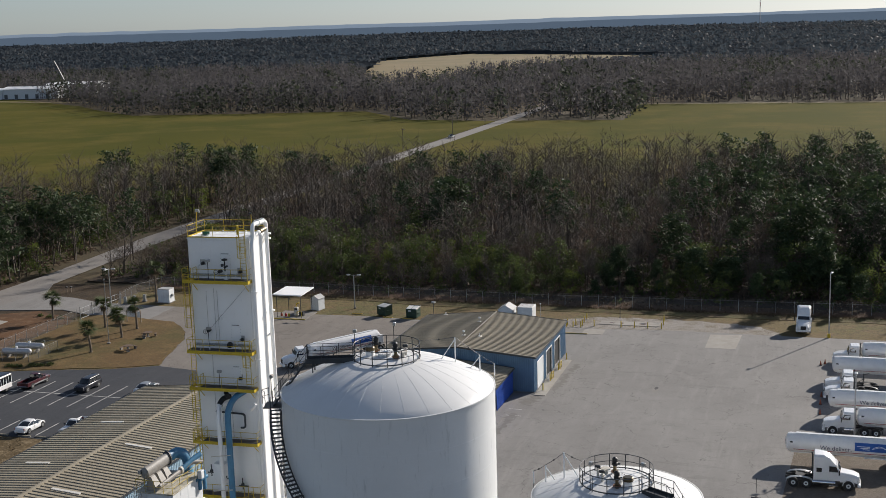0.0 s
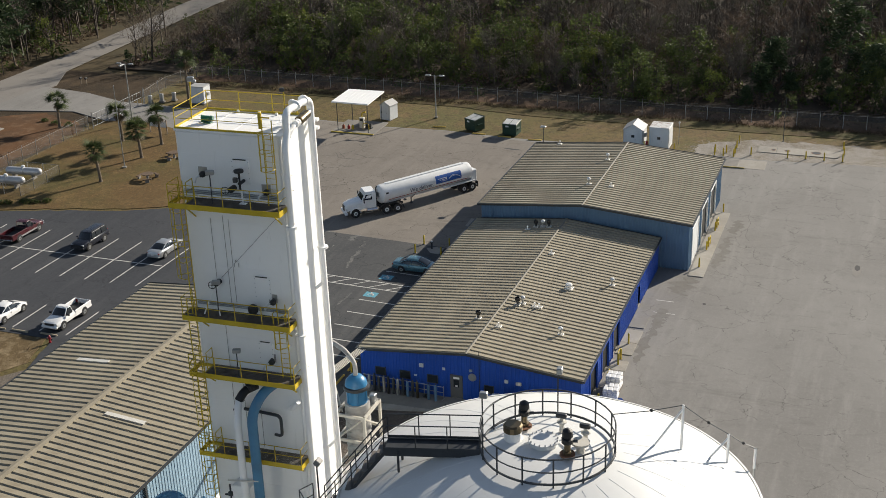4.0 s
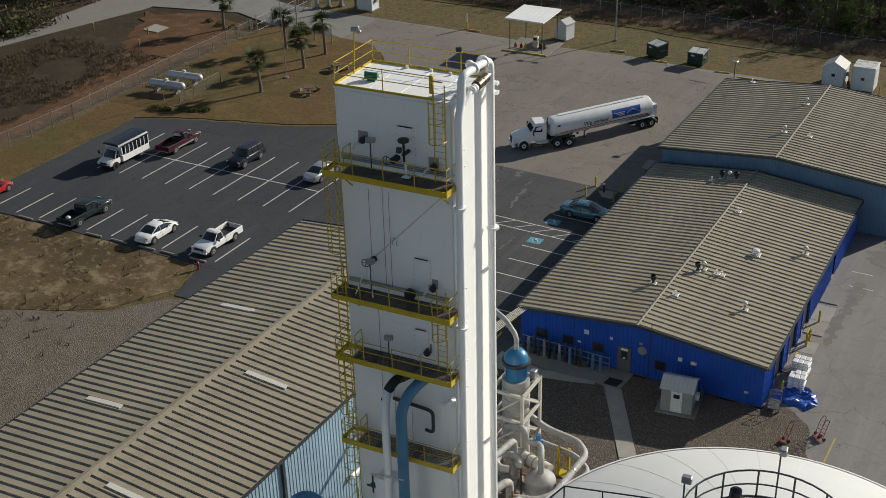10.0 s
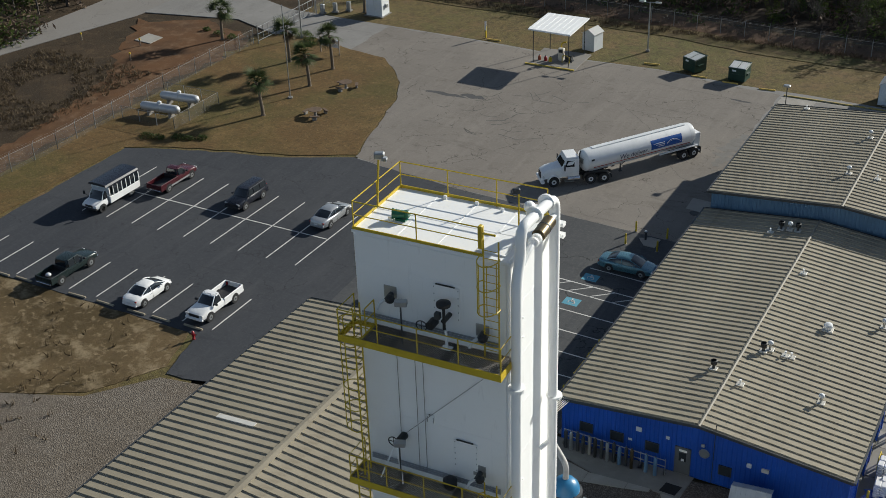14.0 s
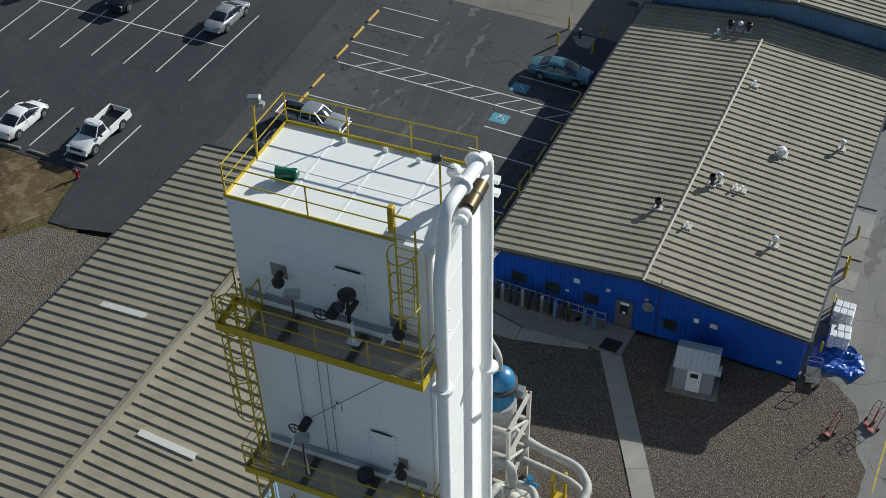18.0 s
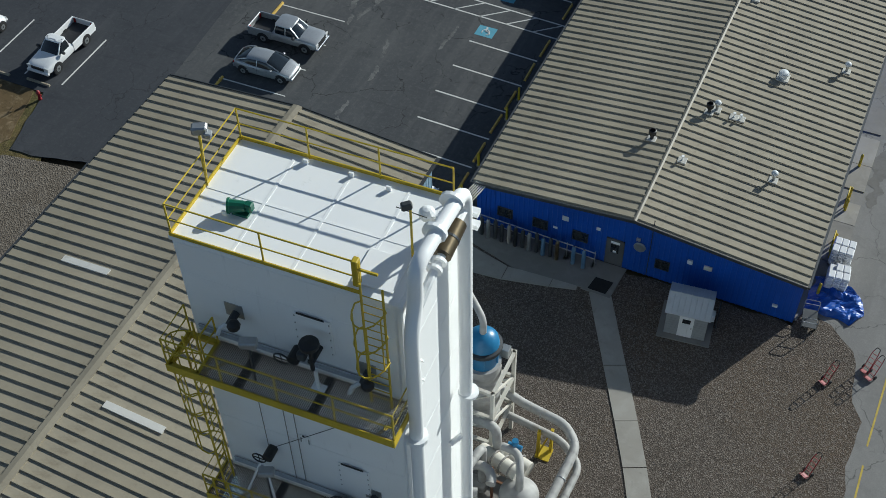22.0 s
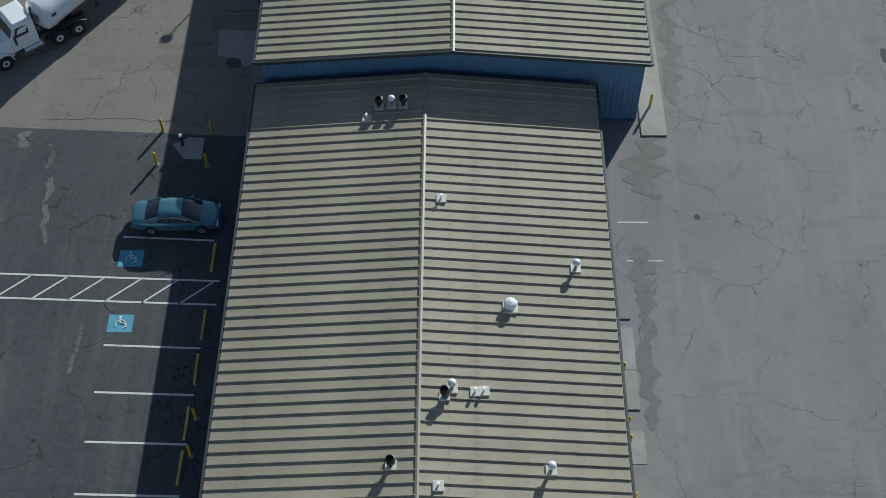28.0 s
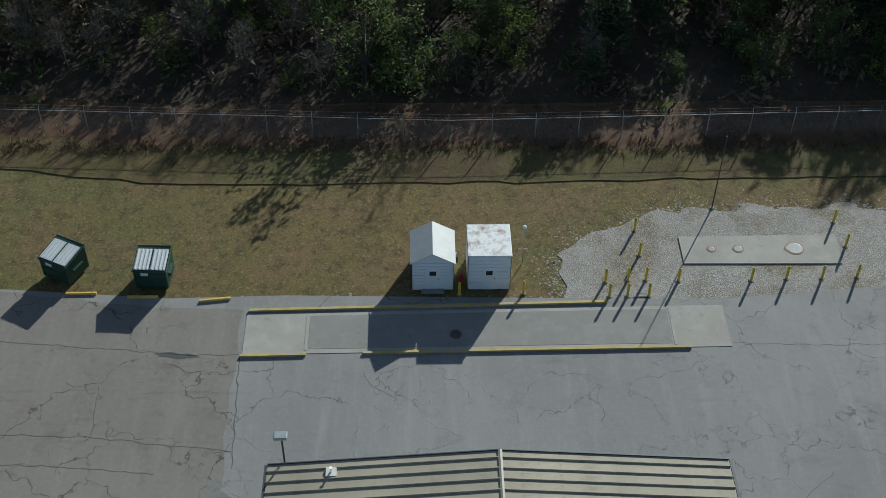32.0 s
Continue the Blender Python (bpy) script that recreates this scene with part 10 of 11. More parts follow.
for _p in ([(-27.9, 185.9), (-19.1, 186.1), (-12.4, 186.1)], [(-12.3, 186.0), (-12.2, 182.8), (-12.0, 178.3)], [(-26.4, 179.3), (-19.8, 179.6), (-12.1, 179.4)], [(-26, 177.4), (-21.1, 177.6), (-15.9, 177.6)], [(-19.9, 183.2), (-19.7, 179.5)], [(-27.6, 178.4), (-25.9, 177.2), (-22.2, 174.1), (-19.8, 169.2)], [(-16.7, 157), (-16.2, 156.3), (-16.1, 154.9)], [(-21.3, 156.5), (-19.6, 156.7)], [(-17.3, 166.9), (-15.7, 165.1), (-14.7, 164.7)], [(-16.2, 185.3), (-15.2, 184.7), (-14, 184.8)]):
    crack(_p, 0.0)
for _p in ([(14.7, 175.7), (16.4, 175), (19.3, 175.9), (25.2, 175.9)], [(16.4, 172.6), (16.3, 171.1), (16.8, 168.5), (16.8, 164.8), (17.3, 163.6)], [(14.8, 168.9), (18.4, 169.6)], [(15.8, 162.1), (18.1, 160.9), (18.4, 159.4), (20.8, 159.4)], [(14.5, 156), (15.7, 154.3), (17.6, 153.8)], [(22.3, 163.5), (21.1, 160.9), (23.6, 158.7)], [(15.5, 158.7), (16.9, 158), (18.5, 155.3)], [(17.8, 176.1), (19.8, 177.7)], [(16.2, 186.7), (21.9, 186.4), (28, 186.6)], [(-5.3, 184.6), (-4.9, 183.6), (-3.5, 182.7)]):
    crack(_p, -0.008, 0.04)
for _p in ([(-22.5, 153.3), (-17.4, 153.6), (-13.2, 153.5)], [(-14.2, 134.6), (-14.4, 133.2)], [(-24.4, 146), (-22.5, 144.8), (-20.3, 145)]):
    crack(_p, 0.006, 0.035)

# broken asphalt where the drive bends round the lawn
_rr = random.Random(5)
for _i in range(22):
    _x, _y, _a = _rr.uniform(-46, -35), _rr.uniform(165, 179), _rr.uniform(-0.9, 0.6)
    _l = _rr.uniform(0.8, 2.6)
    crack([(_x, _y), (_x + _l * math.cos(_a), _y + _l * math.sin(_a)), (_x + _l * (math.cos(_a) + math.cos(_a + 0.8)), _y + _l * (math.sin(_a) + math.sin(_a + 0.8)))], -0.002, _rr.uniform(0.08, 0.2))


def blotch(name, label, pts, w, z, mat):
    """A ragged-edged patch along the points, swelling and thinning."""
    up, dn = [], []
    n = 40
    for k in range(n + 1):
        s = k / n * (len(pts) - 1)
        i = min(int(s), len(pts) - 2)
        x, y = (pts[i][j] + (pts[i + 1][j] - pts[i][j]) * (s - i) for j in (0, 1))
        h = w * (0.25 + 0.75 * math.sin(math.pi * min(1, max(0.04, k / n))) ** 0.5) * (0.6 + 0.9 * abs(noise.noise(Vector((x, y, 3.0)))))
        o = 0.5 * w * noise.noise(Vector((x * 1.5, y * 1.5, 8.0)))
        up.append((x + o - h / 2 + 0.12 * noise.noise(Vector((x * 5, y * 5, 1.0))), y, z))
        dn.append((x + o + h / 2 + 0.12 * noise.noise(Vector((x * 5, y * 5, 5.0))), y, z))
    g = Geo()
    g.add(up + dn, [(k, k + n + 1, k + n + 2, k + 1) for k in range(n)])
    solid(name, g, mat, label, "stain", kind="structure")


for _p, _w in (([(-21.7, 151.4), (-21.2, 149.2), (-21, 146.6), (-20.6, 144.4)], 0.55), ([(-24.5, 149.4), (-24.3, 146.3), (-23.9, 143.4)], 0.4), ([(-23.9, 140.7), (-23.8, 139.8), (-24.3, 137)], 0.5), ([(-17.6, 139.4), (-17.7, 136.6)], 0.3), ([(-20.8, 133.6), (-20.7, 131.8)], 0.4), ([(-21.1, 129.7), (-20.7, 126.9), (-20.4, 123.6)], 0.6), ([(-21.5, 136.2), (-20.9, 134.2)], 0.4), ([(-25.7, 139.6), (-24.6, 136.3)], 0.5), ([(-14.3, 152.5), (-14.6, 151.9)], 0.8), ([(-23.4, 152.3), (-23.3, 151)], 1.0)):
    blotch("worn_streak", "pale worn streak on the dark lot", _p, _w, 0.0045, WORN)
for _p, _w in (([(12.0, 144.9), (11.9, 140.6)], 1.6), ([(11.7, 140.6), (11.7, 133.8)], 1.1), ([(13.4, 153.0), (12.6, 148.2)], 2.4), ([(15.5, 169.2), (15.5, 165.0)], 1.3), ([(15.2, 164.2), (15.2, 160), (15.0, 155.4)], 1.3), ([(-12.9, 177.5), (-13.3, 172.5), (-13.2, 168.8)], 1.8)):
    blotch("damp_stain", "dark damp stain on the asphalt beside the building", _p, _w, -0.003 if _p[0][0] > 0 else 0.002, DAMP)

# ---- vegetation ----
rng = np.random.default_rng(7)


def leaf_mat(name, a, b, c, trans=0.25):
    m, nt, bs = nodes_of(name)
    co = nt.nodes.new("ShaderNodeTexCoord").outputs["Object"]
    isl = nt.nodes.new("ShaderNodeNewGeometry").outputs["Random Per Island"]
    oi = nt.nodes.new("ShaderNodeObjectInfo").outputs["Random"]
    col = mixc(nt, ramp(nt, noise_node(nt, co, 0.10, 2), 0.35, 0.65), a, b)
    col = mixc(nt, ramp(nt, isl, 0.5, 1.0, 0, 0.8), col, c)
    hv = nt.nodes.new("ShaderNodeHueSaturation")
    lin(nt, col, hv.inputs["Color"])
    lin(nt, ramp(nt, oi, 0, 1, 0.75, 1.3), hv.inputs["Value"])
    finish(nt, bs, hv.outputs["Color"], 0.7)
    bs.inputs["Specular IOR Level"].default_value = 0.25
    if trans:
        tr = nt.nodes.new("ShaderNodeBsdfTranslucent")
        lin(nt, hv.outputs["Color"], tr.inputs["Color"])
        mx = nt.nodes.new("ShaderNodeMixShader")
        mx.inputs[0].default_value = trans
        lin(nt, bs.outputs[0], mx.inputs[1])
        lin(nt, tr.outputs[0], mx.inputs[2])
        lin(nt, mx.outputs[0], nt.nodes["Material Output"].inputs["Surface"])
    MATS[name] = m
    return m


TWIG = leaf_mat("bare_twigs", (0.14, 0.115, 0.09), (0.11, 0.088, 0.068), (0.20, 0.168, 0.137), 0)
RUSSET = leaf_mat("russet_twigs", (0.13, 0.09, 0.065), (0.105, 0.073, 0.052), (0.18, 0.125, 0.086), 0.15)
LEAF = leaf_mat("evergreen_leaves", (0.05, 0.075, 0.022), (0.07, 0.092, 0.028), (0.115, 0.135, 0.04), 0.4)
LEAF_Y = leaf_mat("yellow_green_leaves", (0.10, 0.125, 0.026), (0.075, 0.10, 0.024), (0.17, 0.185, 0.045), 0.45)
PINE = leaf_mat("pine_needles", (0.03, 0.054, 0.024), (0.042, 0.064, 0.026), (0.065, 0.088, 0.036), 0.25)
WEED = leaf_mat("dry_weeds", (0.105, 0.075, 0.043), (0.08, 0.058, 0.035), (0.18, 0.135, 0.08), 0.2)
PALM = leaf_mat("palm_fronds", (0.05, 0.075, 0.025), (0.06, 0.08, 0.03), (0.09, 0.1, 0.04), 0.25)
DEADPALM = leaf_mat("dead_fronds", (0.16, 0.12, 0.07), (0.13, 0.095, 0.055), (0.2, 0.15, 0.09), 0.15)


def mesh_np(name, V, F, mat):
    """A mesh of triangles from arrays."""
    me = bpy.data.meshes.new(name)
    V, F = np.asarray(V, np.float32), np.asarray(F, np.int32)
    me.vertices.add(len(V))
    me.vertices.foreach_set("co", V.ravel())
    me.loops.add(F.size)
    me.loops.foreach_set("vertex_index", F.ravel())
    me.polygons.add(len(F))
    me.polygons.foreach_set("loop_start", np.arange(0, F.size, 3, dtype=np.int32))
    me.materials.append(mat)
    me.update(calc_edges=True)
    me.validate()
    return me


def cards(P, size, flat=0.0, slim=1.0):
    """Randomly turned leaf triangles-pairs at the points P."""
    n = len(P)
    a = rng.normal(size=(n, 3))
    a[:, 2] *= 1 - flat
    a /= np.linalg.norm(a, axis=1)[:, None]
    b = np.cross(a, rng.normal(size=(n, 3)))
    b /= np.linalg.norm(b, axis=1)[:, None]
    s = size * rng.uniform(0.6, 1.35, (n, 1))
    a, b = a * s, b * s * slim
    V = np.concatenate([P - a, P + b * 0.6, P + a, P - b * 0.6], 1).reshape(-1, 3)
    k = np.arange(n)[:, None] * 4
    F = np.concatenate([k + [[0, 1, 2]], k + [[0, 2, 3]]], 0)
    return V, F


def slivers(A, B, w):
    """Thin tapering triangles from A to B."""
    n = len(A)
    d = B - A
    s = np.cross(d, rng.normal(size=(n, 3)))
    s /= np.linalg.norm(s, axis=1)[:, None] + 1e-9
    w = np.broadcast_to(np.asarray(w), (n,))[:, None]
    V = np.concatenate([A - s * w, A + s * w, B], 1).reshape(-1, 3)
    return V, np.arange(n * 3).reshape(-1, 3)


def limb(A, B, r0, r1):
    """Three-sided tapered limbs."""
    n = len(A)
    d = B - A
    u = np.cross(d, [0.3, 0.5, 0.81])
    u /= np.linalg.norm(u, axis=1)[:, None] + 1e-9
    v = np.cross(d, u)
    v /= np.linalg.norm(v, axis=1)[:, None] + 1e-9
    Vs = []
    for P_, r in ((A, r0), (B, r1)):
        r = np.broadcast_to(np.asarray(r), (n,))[:, None]
        for k in range(3):
            Vs.append(P_ + r * (u * math.cos(2.094 * k) + v * math.sin(2.094 * k)))
    V = np.stack(Vs, 1).reshape(-1, 3)
    f = []
    for k in range(3):
        j = (k + 1) % 3
        f += [[k, j, j + 3], [k, j + 3, k + 3]]
    F = (np.arange(n)[:, None, None] * 6 + np.array(f)[None]).reshape(-1, 3)
    return V, F


def join(*gs):
    V, F, o = [], [], 0
    for v, f in gs:
        V.append(v)
        F.append(f + o)
        o += len(v)
    return np.concatenate(V), np.concatenate(F)


def bare_tree(h, k=1.0, wide=0.33):
    """Wood and twigs of a leafless tree."""
    lean = rng.normal(0, 0.04, 2) * h
    top = np.array([lean[0], lean[1], h * 0.92])
    t = np.array([0, 0.35, 0.65, 1.0])
    pts = np.array([top * x + np.append(rng.normal(0, 0.02, 2) * h * (0 < x < 1), 0) for x in t])
    rr = h * 0.013 * np.array([1, 0.75, 0.45, 0.12])
    wood = [limb(pts[:-1], pts[1:], rr[:-1], rr[1:])]
    n1 = int(11 * k) + 3
    s = rng.uniform(0.22, 0.95, n1)
    A = np.array([np.array([np.interp(x, t, pts[:, c]) for c in range(3)]) for x in s])
    ang = rng.uniform(0, 2 * math.pi, n1)
    ln = h * wide * (1.15 - s * 0.75) * rng.uniform(0.7, 1.25, n1)
    up = rng.uniform(0.5, 1.3, n1)
    d = np.stack([np.cos(ang), np.sin(ang), up], 1)
    d /= np.linalg.norm(d, axis=1)[:, None]
    B = A + d * ln[:, None]
    wood.append(limb(A, B, h * 0.0055, h * 0.0018))
    n2 = int(5 * k) + 1
    i = np.repeat(np.arange(n1), n2)
    u = rng.uniform(0.25, 1.0, len(i))[:, None]
    C = A[i] + (B - A)[i] * u
    D = C + (d[i] * 0.5 + rng.normal(0, 0.5, (len(i), 3)) + [0, 0, 0.35]) * (h * 0.11 * rng.uniform(0.6, 1.3, (len(i), 1)))
    tw = [slivers(C, D, h * 0.0026)]
    n3 = int(4 * k) + 2
    j = np.repeat(np.arange(len(C)), n3)
    E = C[j] + (D - C)[j] * rng.uniform(0.3, 1, (len(j), 1))
    Fp = E + ((D - C)[j] * 0.35 + rng.normal(0, 1, (len(j), 3)) * h * 0.03 + [0, 0, h * 0.014]) * rng.uniform(0.6, 1.3, (len(j), 1))
    tw.append(slivers(E, Fp, h * 0.0021))
    return join(*wood), join(*tw)


def leafy_tree(h, k=1.0, wide=0.36, low=0.12, leaf=0.34):
    trunk = limb(np.array([[0, 0, 0.0]]), np.array([[rng.normal(0, 0.1), rng.normal(0, 0.1), h * 0.8]]), h * 0.016, h * 0.005)
    n = int(15 * k) + 5
    z = rng.uniform(low, 1.0, n)
    rad = h * wide * np.sqrt(np.clip(1 - ((z - 0.45) / 0.62) ** 2, 0.05, 1))
    a = rng.uniform(0, 2 * math.pi, n)
    q = np.sqrt(rng.uniform(0.15, 1, n)) * rad
    C = np.stack([np.cos(a) * q, np.sin(a) * q, z * h * 0.93], 1)
    m = int(24 * k) + 8
    i = np.repeat(np.arange(n), m)
    off = rng.normal(size=(len(i), 3))
    off /= np.linalg.norm(off, axis=1)[:, None]
    P_ = C[i] + off * (h * 0.105 * rng.uniform(0.35, 1.15, (len(i), 1))) * rng.uniform(0.75, 1.3, n)[i][:, None]
    P_[:, 2] = np.maximum(P_[:, 2], 0.1)
    limbs = limb(np.tile([[0, 0, h * 0.35]], (n, 1)), C, h * 0.004, h * 0.0015)
    return join(trunk, limbs), cards(P_, leaf * (0.75 + h * 0.02), 0.15, 0.8)


def pine_tree(h, k=1.0):
    trunk = limb(np.array([[0, 0, 0.0]]), np.array([[rng.normal(0, 0.15), rng.normal(0, 0.15), h]]), h * 0.012, h * 0.003)
    n = int(26 * k) + 8
    z = rng.uniform(0.38, 1.0, n)
    rad = h * 0.22 * (1.15 - z) / 0.75 + 0.3
    a = rng.uniform(0, 2 * math.pi, n)
    q = rng.uniform(0.4, 1, n) * rad
    C = np.stack([np.cos(a) * q, np.sin(a) * q, z * h], 1)
    A = np.stack([C[:, 0] * 0.02, C[:, 1] * 0.02, C[:, 2] - q * 0.2], 1)
    m = int(16 * k) + 6
    i = np.repeat(np.arange(n), m)
    P_ = C[i] + rng.normal(0, 1, (len(i), 3)) * [0.55, 0.55, 0.3]
    return join(trunk, limb(A, C, h * 0.004, h * 0.0015)), cards(P_, 0.42, 0.3, 0.45)


KINDS = {"bare": (bare_tree, TWIG, BARK), "russet": (bare_tree, RUSSET, BARK), "leafy": (leafy_tree, LEAF, BARK), "yellow": (leafy_tree, LEAF_Y, BARK), "pine": (pine_tree, PINE, BARK)}
LABELS = {"bare": "leafless grey-brown tree at the edge of the woods", "russet": "leafless reddish-brown tree at the edge of the woods", "leafy": "dense dark evergreen tree at the edge of the woods", "yellow": "yellow-green evergreen tree at the edge of the woods", "pine": "tall dark green pine in the woods"}
VARS, VARS_LOW = {}, {}
for kd, (fn, lm, bm_) in KINDS.items():
    VARS[kd] = [fn(10.0, 1.0) for _ in range(4)]
    VARS_LOW[kd] = [fn(10.0, 0.72) for _ in range(4)]
FINE = {kd: [fn(10.0, 1.5, **({"leaf": 0.23} if fn is leafy_tree else {})) for _ in range(4)] for kd, (fn, lm, bm_) in KINDS.items()}
VMESH = {kd: [(mesh_np("trunk", *w, KINDS[kd][2]), mesh_np("crown", *c, KINDS[kd][1])) for w, c in FINE[kd]] for kd in FINE}


def pick_kind(x, y):
    n = noise.noise(Vector((x / 38, y / 38, 0.0)))
    m = noise.noise(Vector((x / 70 + 9, y / 70, 3.0)))
    edge = max(0.0, 1 - (y - 212) / 28)
    east = min(1, max(0, (x + 10) / 60))
    u = rng.uniform()
    green = 0.30 + 0.5 * n + 0.30 * east + 0.25 * edge - (0.15 if y > 265 else 0)
    if x < -108:
        green += 0.25
    if u < green:
        return ("pine" if (m > 0.12 or x > 15 and y > 235) and rng.uniform() < 0.65 else "yellow" if rng.uniform() < 0.16 + 0.15 * edge else "leafy")
    return "russet" if rng.uniform() < 0.3 else "bare"


def in_woods(x, y):
    if (-115.0 < x < -103.0) if y > 235 else (-110.5 < x < -96):
        return False
    if x >= -104:
        return y > 212.0 + 1.5 * noise.noise(Vector((x / 9, 0, 0))) and y < 359 + (x + 10) * 0.2 + 8 * noise.noise(Vector((x / 40, 1, 0)))
    far = 306 + (x + 160) * (1.3 if x > -160 else 0.5) + 9 * noise.noise(Vector((x / 30, 4, 0)))
    return y > 174 + (x + 109) * -0.15 and y < min(far, 350)


pts = []
cell = 3.7
for gx in np.arange(-250, 122, cell):
    for gy in np.arange(170, 392, cell):
        x, y = gx + rng.uniform(-0.5, 0.5) * cell * 0.9, gy + rng.uniform(-0.5, 0.5) * cell * 0.9
        if in_woods(x, y) and y > -x * 0.95 - 20 and rng.uniform() < (0.88 if y < 250 else 0.85):
            pts.append((x, y))
edge_trees, batch = [], {kd: [] for kd in KINDS}
for x, y in pts:
    kd = pick_kind(x, y)
    tall = {"bare": 11.5, "russet": 10.0, "leafy": 8.0, "yellow": 7.0, "pine": 13.0}[kd] * rng.uniform(0.65, 1.3)
    if y > 265 and x > -200:
        tall *= 1.25 if kd in ("bare", "russet") else 1.0
    if x > -96:
        cap_ = max((y - 204.0) / 2.05, 2.6) * rng.uniform(0.75, 1.2)
        tall = min(tall, cap_ * (1.7 if rng.uniform() < 0.05 else 1.0))
    if -104 < x < -82 and 249 < y + 1.7 * (x + 107) < 292:
        tall = min(tall, 2.0 + max(0.0, x + 100) * 0.3)
    if y < 228 and abs((x - 6.8) * 0.884 - (y - 195.1) * 0.468) < 3.4:
        tall = min(tall, 2.6 + 0.25 * max(0.0, y - 212))
    if -62 < x < 62 and 205 < y < 226 and len(edge_trees) < 290:
        edge_trees.append((kd, x, y, tall))
    else:
        batch[kd].append((x, y, tall))
edge_trees += [("leafy", -5.8, 212.2, 8.2), ("leafy", -2.6, 213.2, 6.7)]
for kd, x, y, tall in edge_trees:
    wm, cm = VMESH[kd][rng.integers(4)]
    t = thing("tree", LABELS[kd], "tree", (x, y, -0.3), 0, group="trees along the fence line")
    s = tall / 10.0
    sx = s * rng.uniform(0.9, 1.25)
    t.matrix_world = pose(x, y, -0.3, 0, 0, rng.uniform(0, 360)) @ Matrix.Diagonal((sx, sx, s, 1))
    for nm, me in (("trunk", wm), ("crown", cm)):
        o = new(nm, me)
        o.parent = t


def plant_batch(name, label, kd, items, low):
    """All further trees of one kind, joined: wood and crown."""
    src = VARS_LOW if low else VARS
    for which, nm, mt in ((0, "wood", KINDS[kd][2]), (1, "crowns", KINDS[kd][1])):
        Vs, Fs, o = [], [], 0
        for x, y, tall in items:
            v, f = src[kd][rng.integers(4)][which]
            a, s = rng.uniform(0, 2 * math.pi), tall / 10.0
            sx = s * rng.uniform(0.9, 1.25)
            c, q = math.cos(a) * sx, math.sin(a) * sx
            Vs.append(np.stack([v[:, 0] * c - v[:, 1] * q + x, v[:, 0] * q + v[:, 1] * c + y, v[:, 2] * s - 0.3], 1))
            Fs.append(f + o)
            o += len(v)
        if Vs:
            ob = new(name if which else name + "_trunks", mesh_np(nm, np.concatenate(Vs), np.concatenate(Fs), mt))
            tagged(ob, label + (" with dense crowns" if which else ", their trunks and limbs"), "woods", "", "stuff")


for kd, nm, lb in (("bare", "bare_woods", "leafless grey-brown winter woods"), ("russet", "russet_woods", "leafless reddish winter woods"), ("leafy", "evergreen_woods", "dark evergreen woods"), ("yellow", "yellow_green_woods", "yellow-green evergreens in the woods"), ("pine", "pine_woods", "dark pines standing in the woods")):
    near = [p for p in batch[kd] if p[1] < 245 and p[0] > -96]
    far = [p for p in batch[kd] if p[1] >= 245 or p[0] <= -96]
    plant_batch(nm, lb, kd, near, False)
    if far:
        plant_batch(nm + "_beyond", lb, kd, far, True)

# undergrowth under the trees and weeds along the fence
U_ = []
for x, y in pts:
    if y < 262 or x < -108:
        for _ in range(2):
            U_.append((x + rng.normal(0, 2), max(y + rng.normal(0, 2), 209 if x > -95 else y), rng.uniform(0.8, 2.2)))
U_ = np.array([p for p in U_ if not -109 < p[0] < -95] + [(-108.5 + rng.normal(0, 1.6), 166 + rng.normal(0, 3.5), rng.uniform(1.4, 3.0)) for _ in range(60)])
_c = np.repeat(U_, 26, 0)
_p = np.stack([_c[:, 0] + rng.normal(0, 0.6, len(_c)), _c[:, 1] + rng.normal(0, 0.6, len(_c)), np.abs(rng.normal(0, 0.5, len(_c))) * _c[:, 2]], 1)
_h = rng.uniform(size=len(U_)) < 0.5
for _m, _sel, _n, _l in ((LEAF, _h, "undergrowth_green", "low green undergrowth beneath the trees"), (RUSSET, ~_h, "undergrowth_brown", "brown brush beneath the trees")):
    v, f = cards(_p[np.repeat(_sel, 26)], 0.36, 0.0, 0.6)
    tagged(new(_n, mesh_np(_n, v, f, _m)), _l, "undergrowth", "", "stuff")
_q = []
for _ in range(6500):
    x, y = rng.uniform(-101, -77), rng.uniform(96, 167)
    if x < -82.5 - 0.0 and noise.noise(Vector((x / 8, y / 8, 0))) > -0.25:
        _q.append((x, y))
for _ in range(1500):
    _q.append((rng.uniform(-76, 88), 205.6 + rng.normal(0, 0.5)))
for _ in range(900):
    _q.append((rng.uniform(-76, 88), 209 + rng.normal(0, 1.2)))
for _ in range(160):
    _q.append((rng.uniform(-70, -41), 104 + rng.uniform(0, 18)))
_q = np.repeat(np.array(_q), 5, 0)
_a = np.stack([_q[:, 0] + rng.normal(0, 0.15, len(_q)), _q[:, 1] + rng.normal(0, 0.15, len(_q)), np.full(len(_q), -0.06)], 1)
v, f = slivers(_a, _a + np.stack([rng.normal(0, 0.22, len(_q)), rng.normal(0, 0.22, len(_q)), rng.uniform(0.15, 0.6, len(_q))], 1), 0.045)
tagged(new("weeds", mesh_np("weeds", v, f, WEED)), "dry straw-coloured weeds and grass tufts", "weeds", "", "stuff")

# far woods: blocks between the fields, then to the horizon
EDGE_WEST = [(-900, 915), (-581, 860), (-470, 765), (-431, 725), (-367, 669), (-313, 674), (-218, 689), (-167, 623), (-116, 612)]


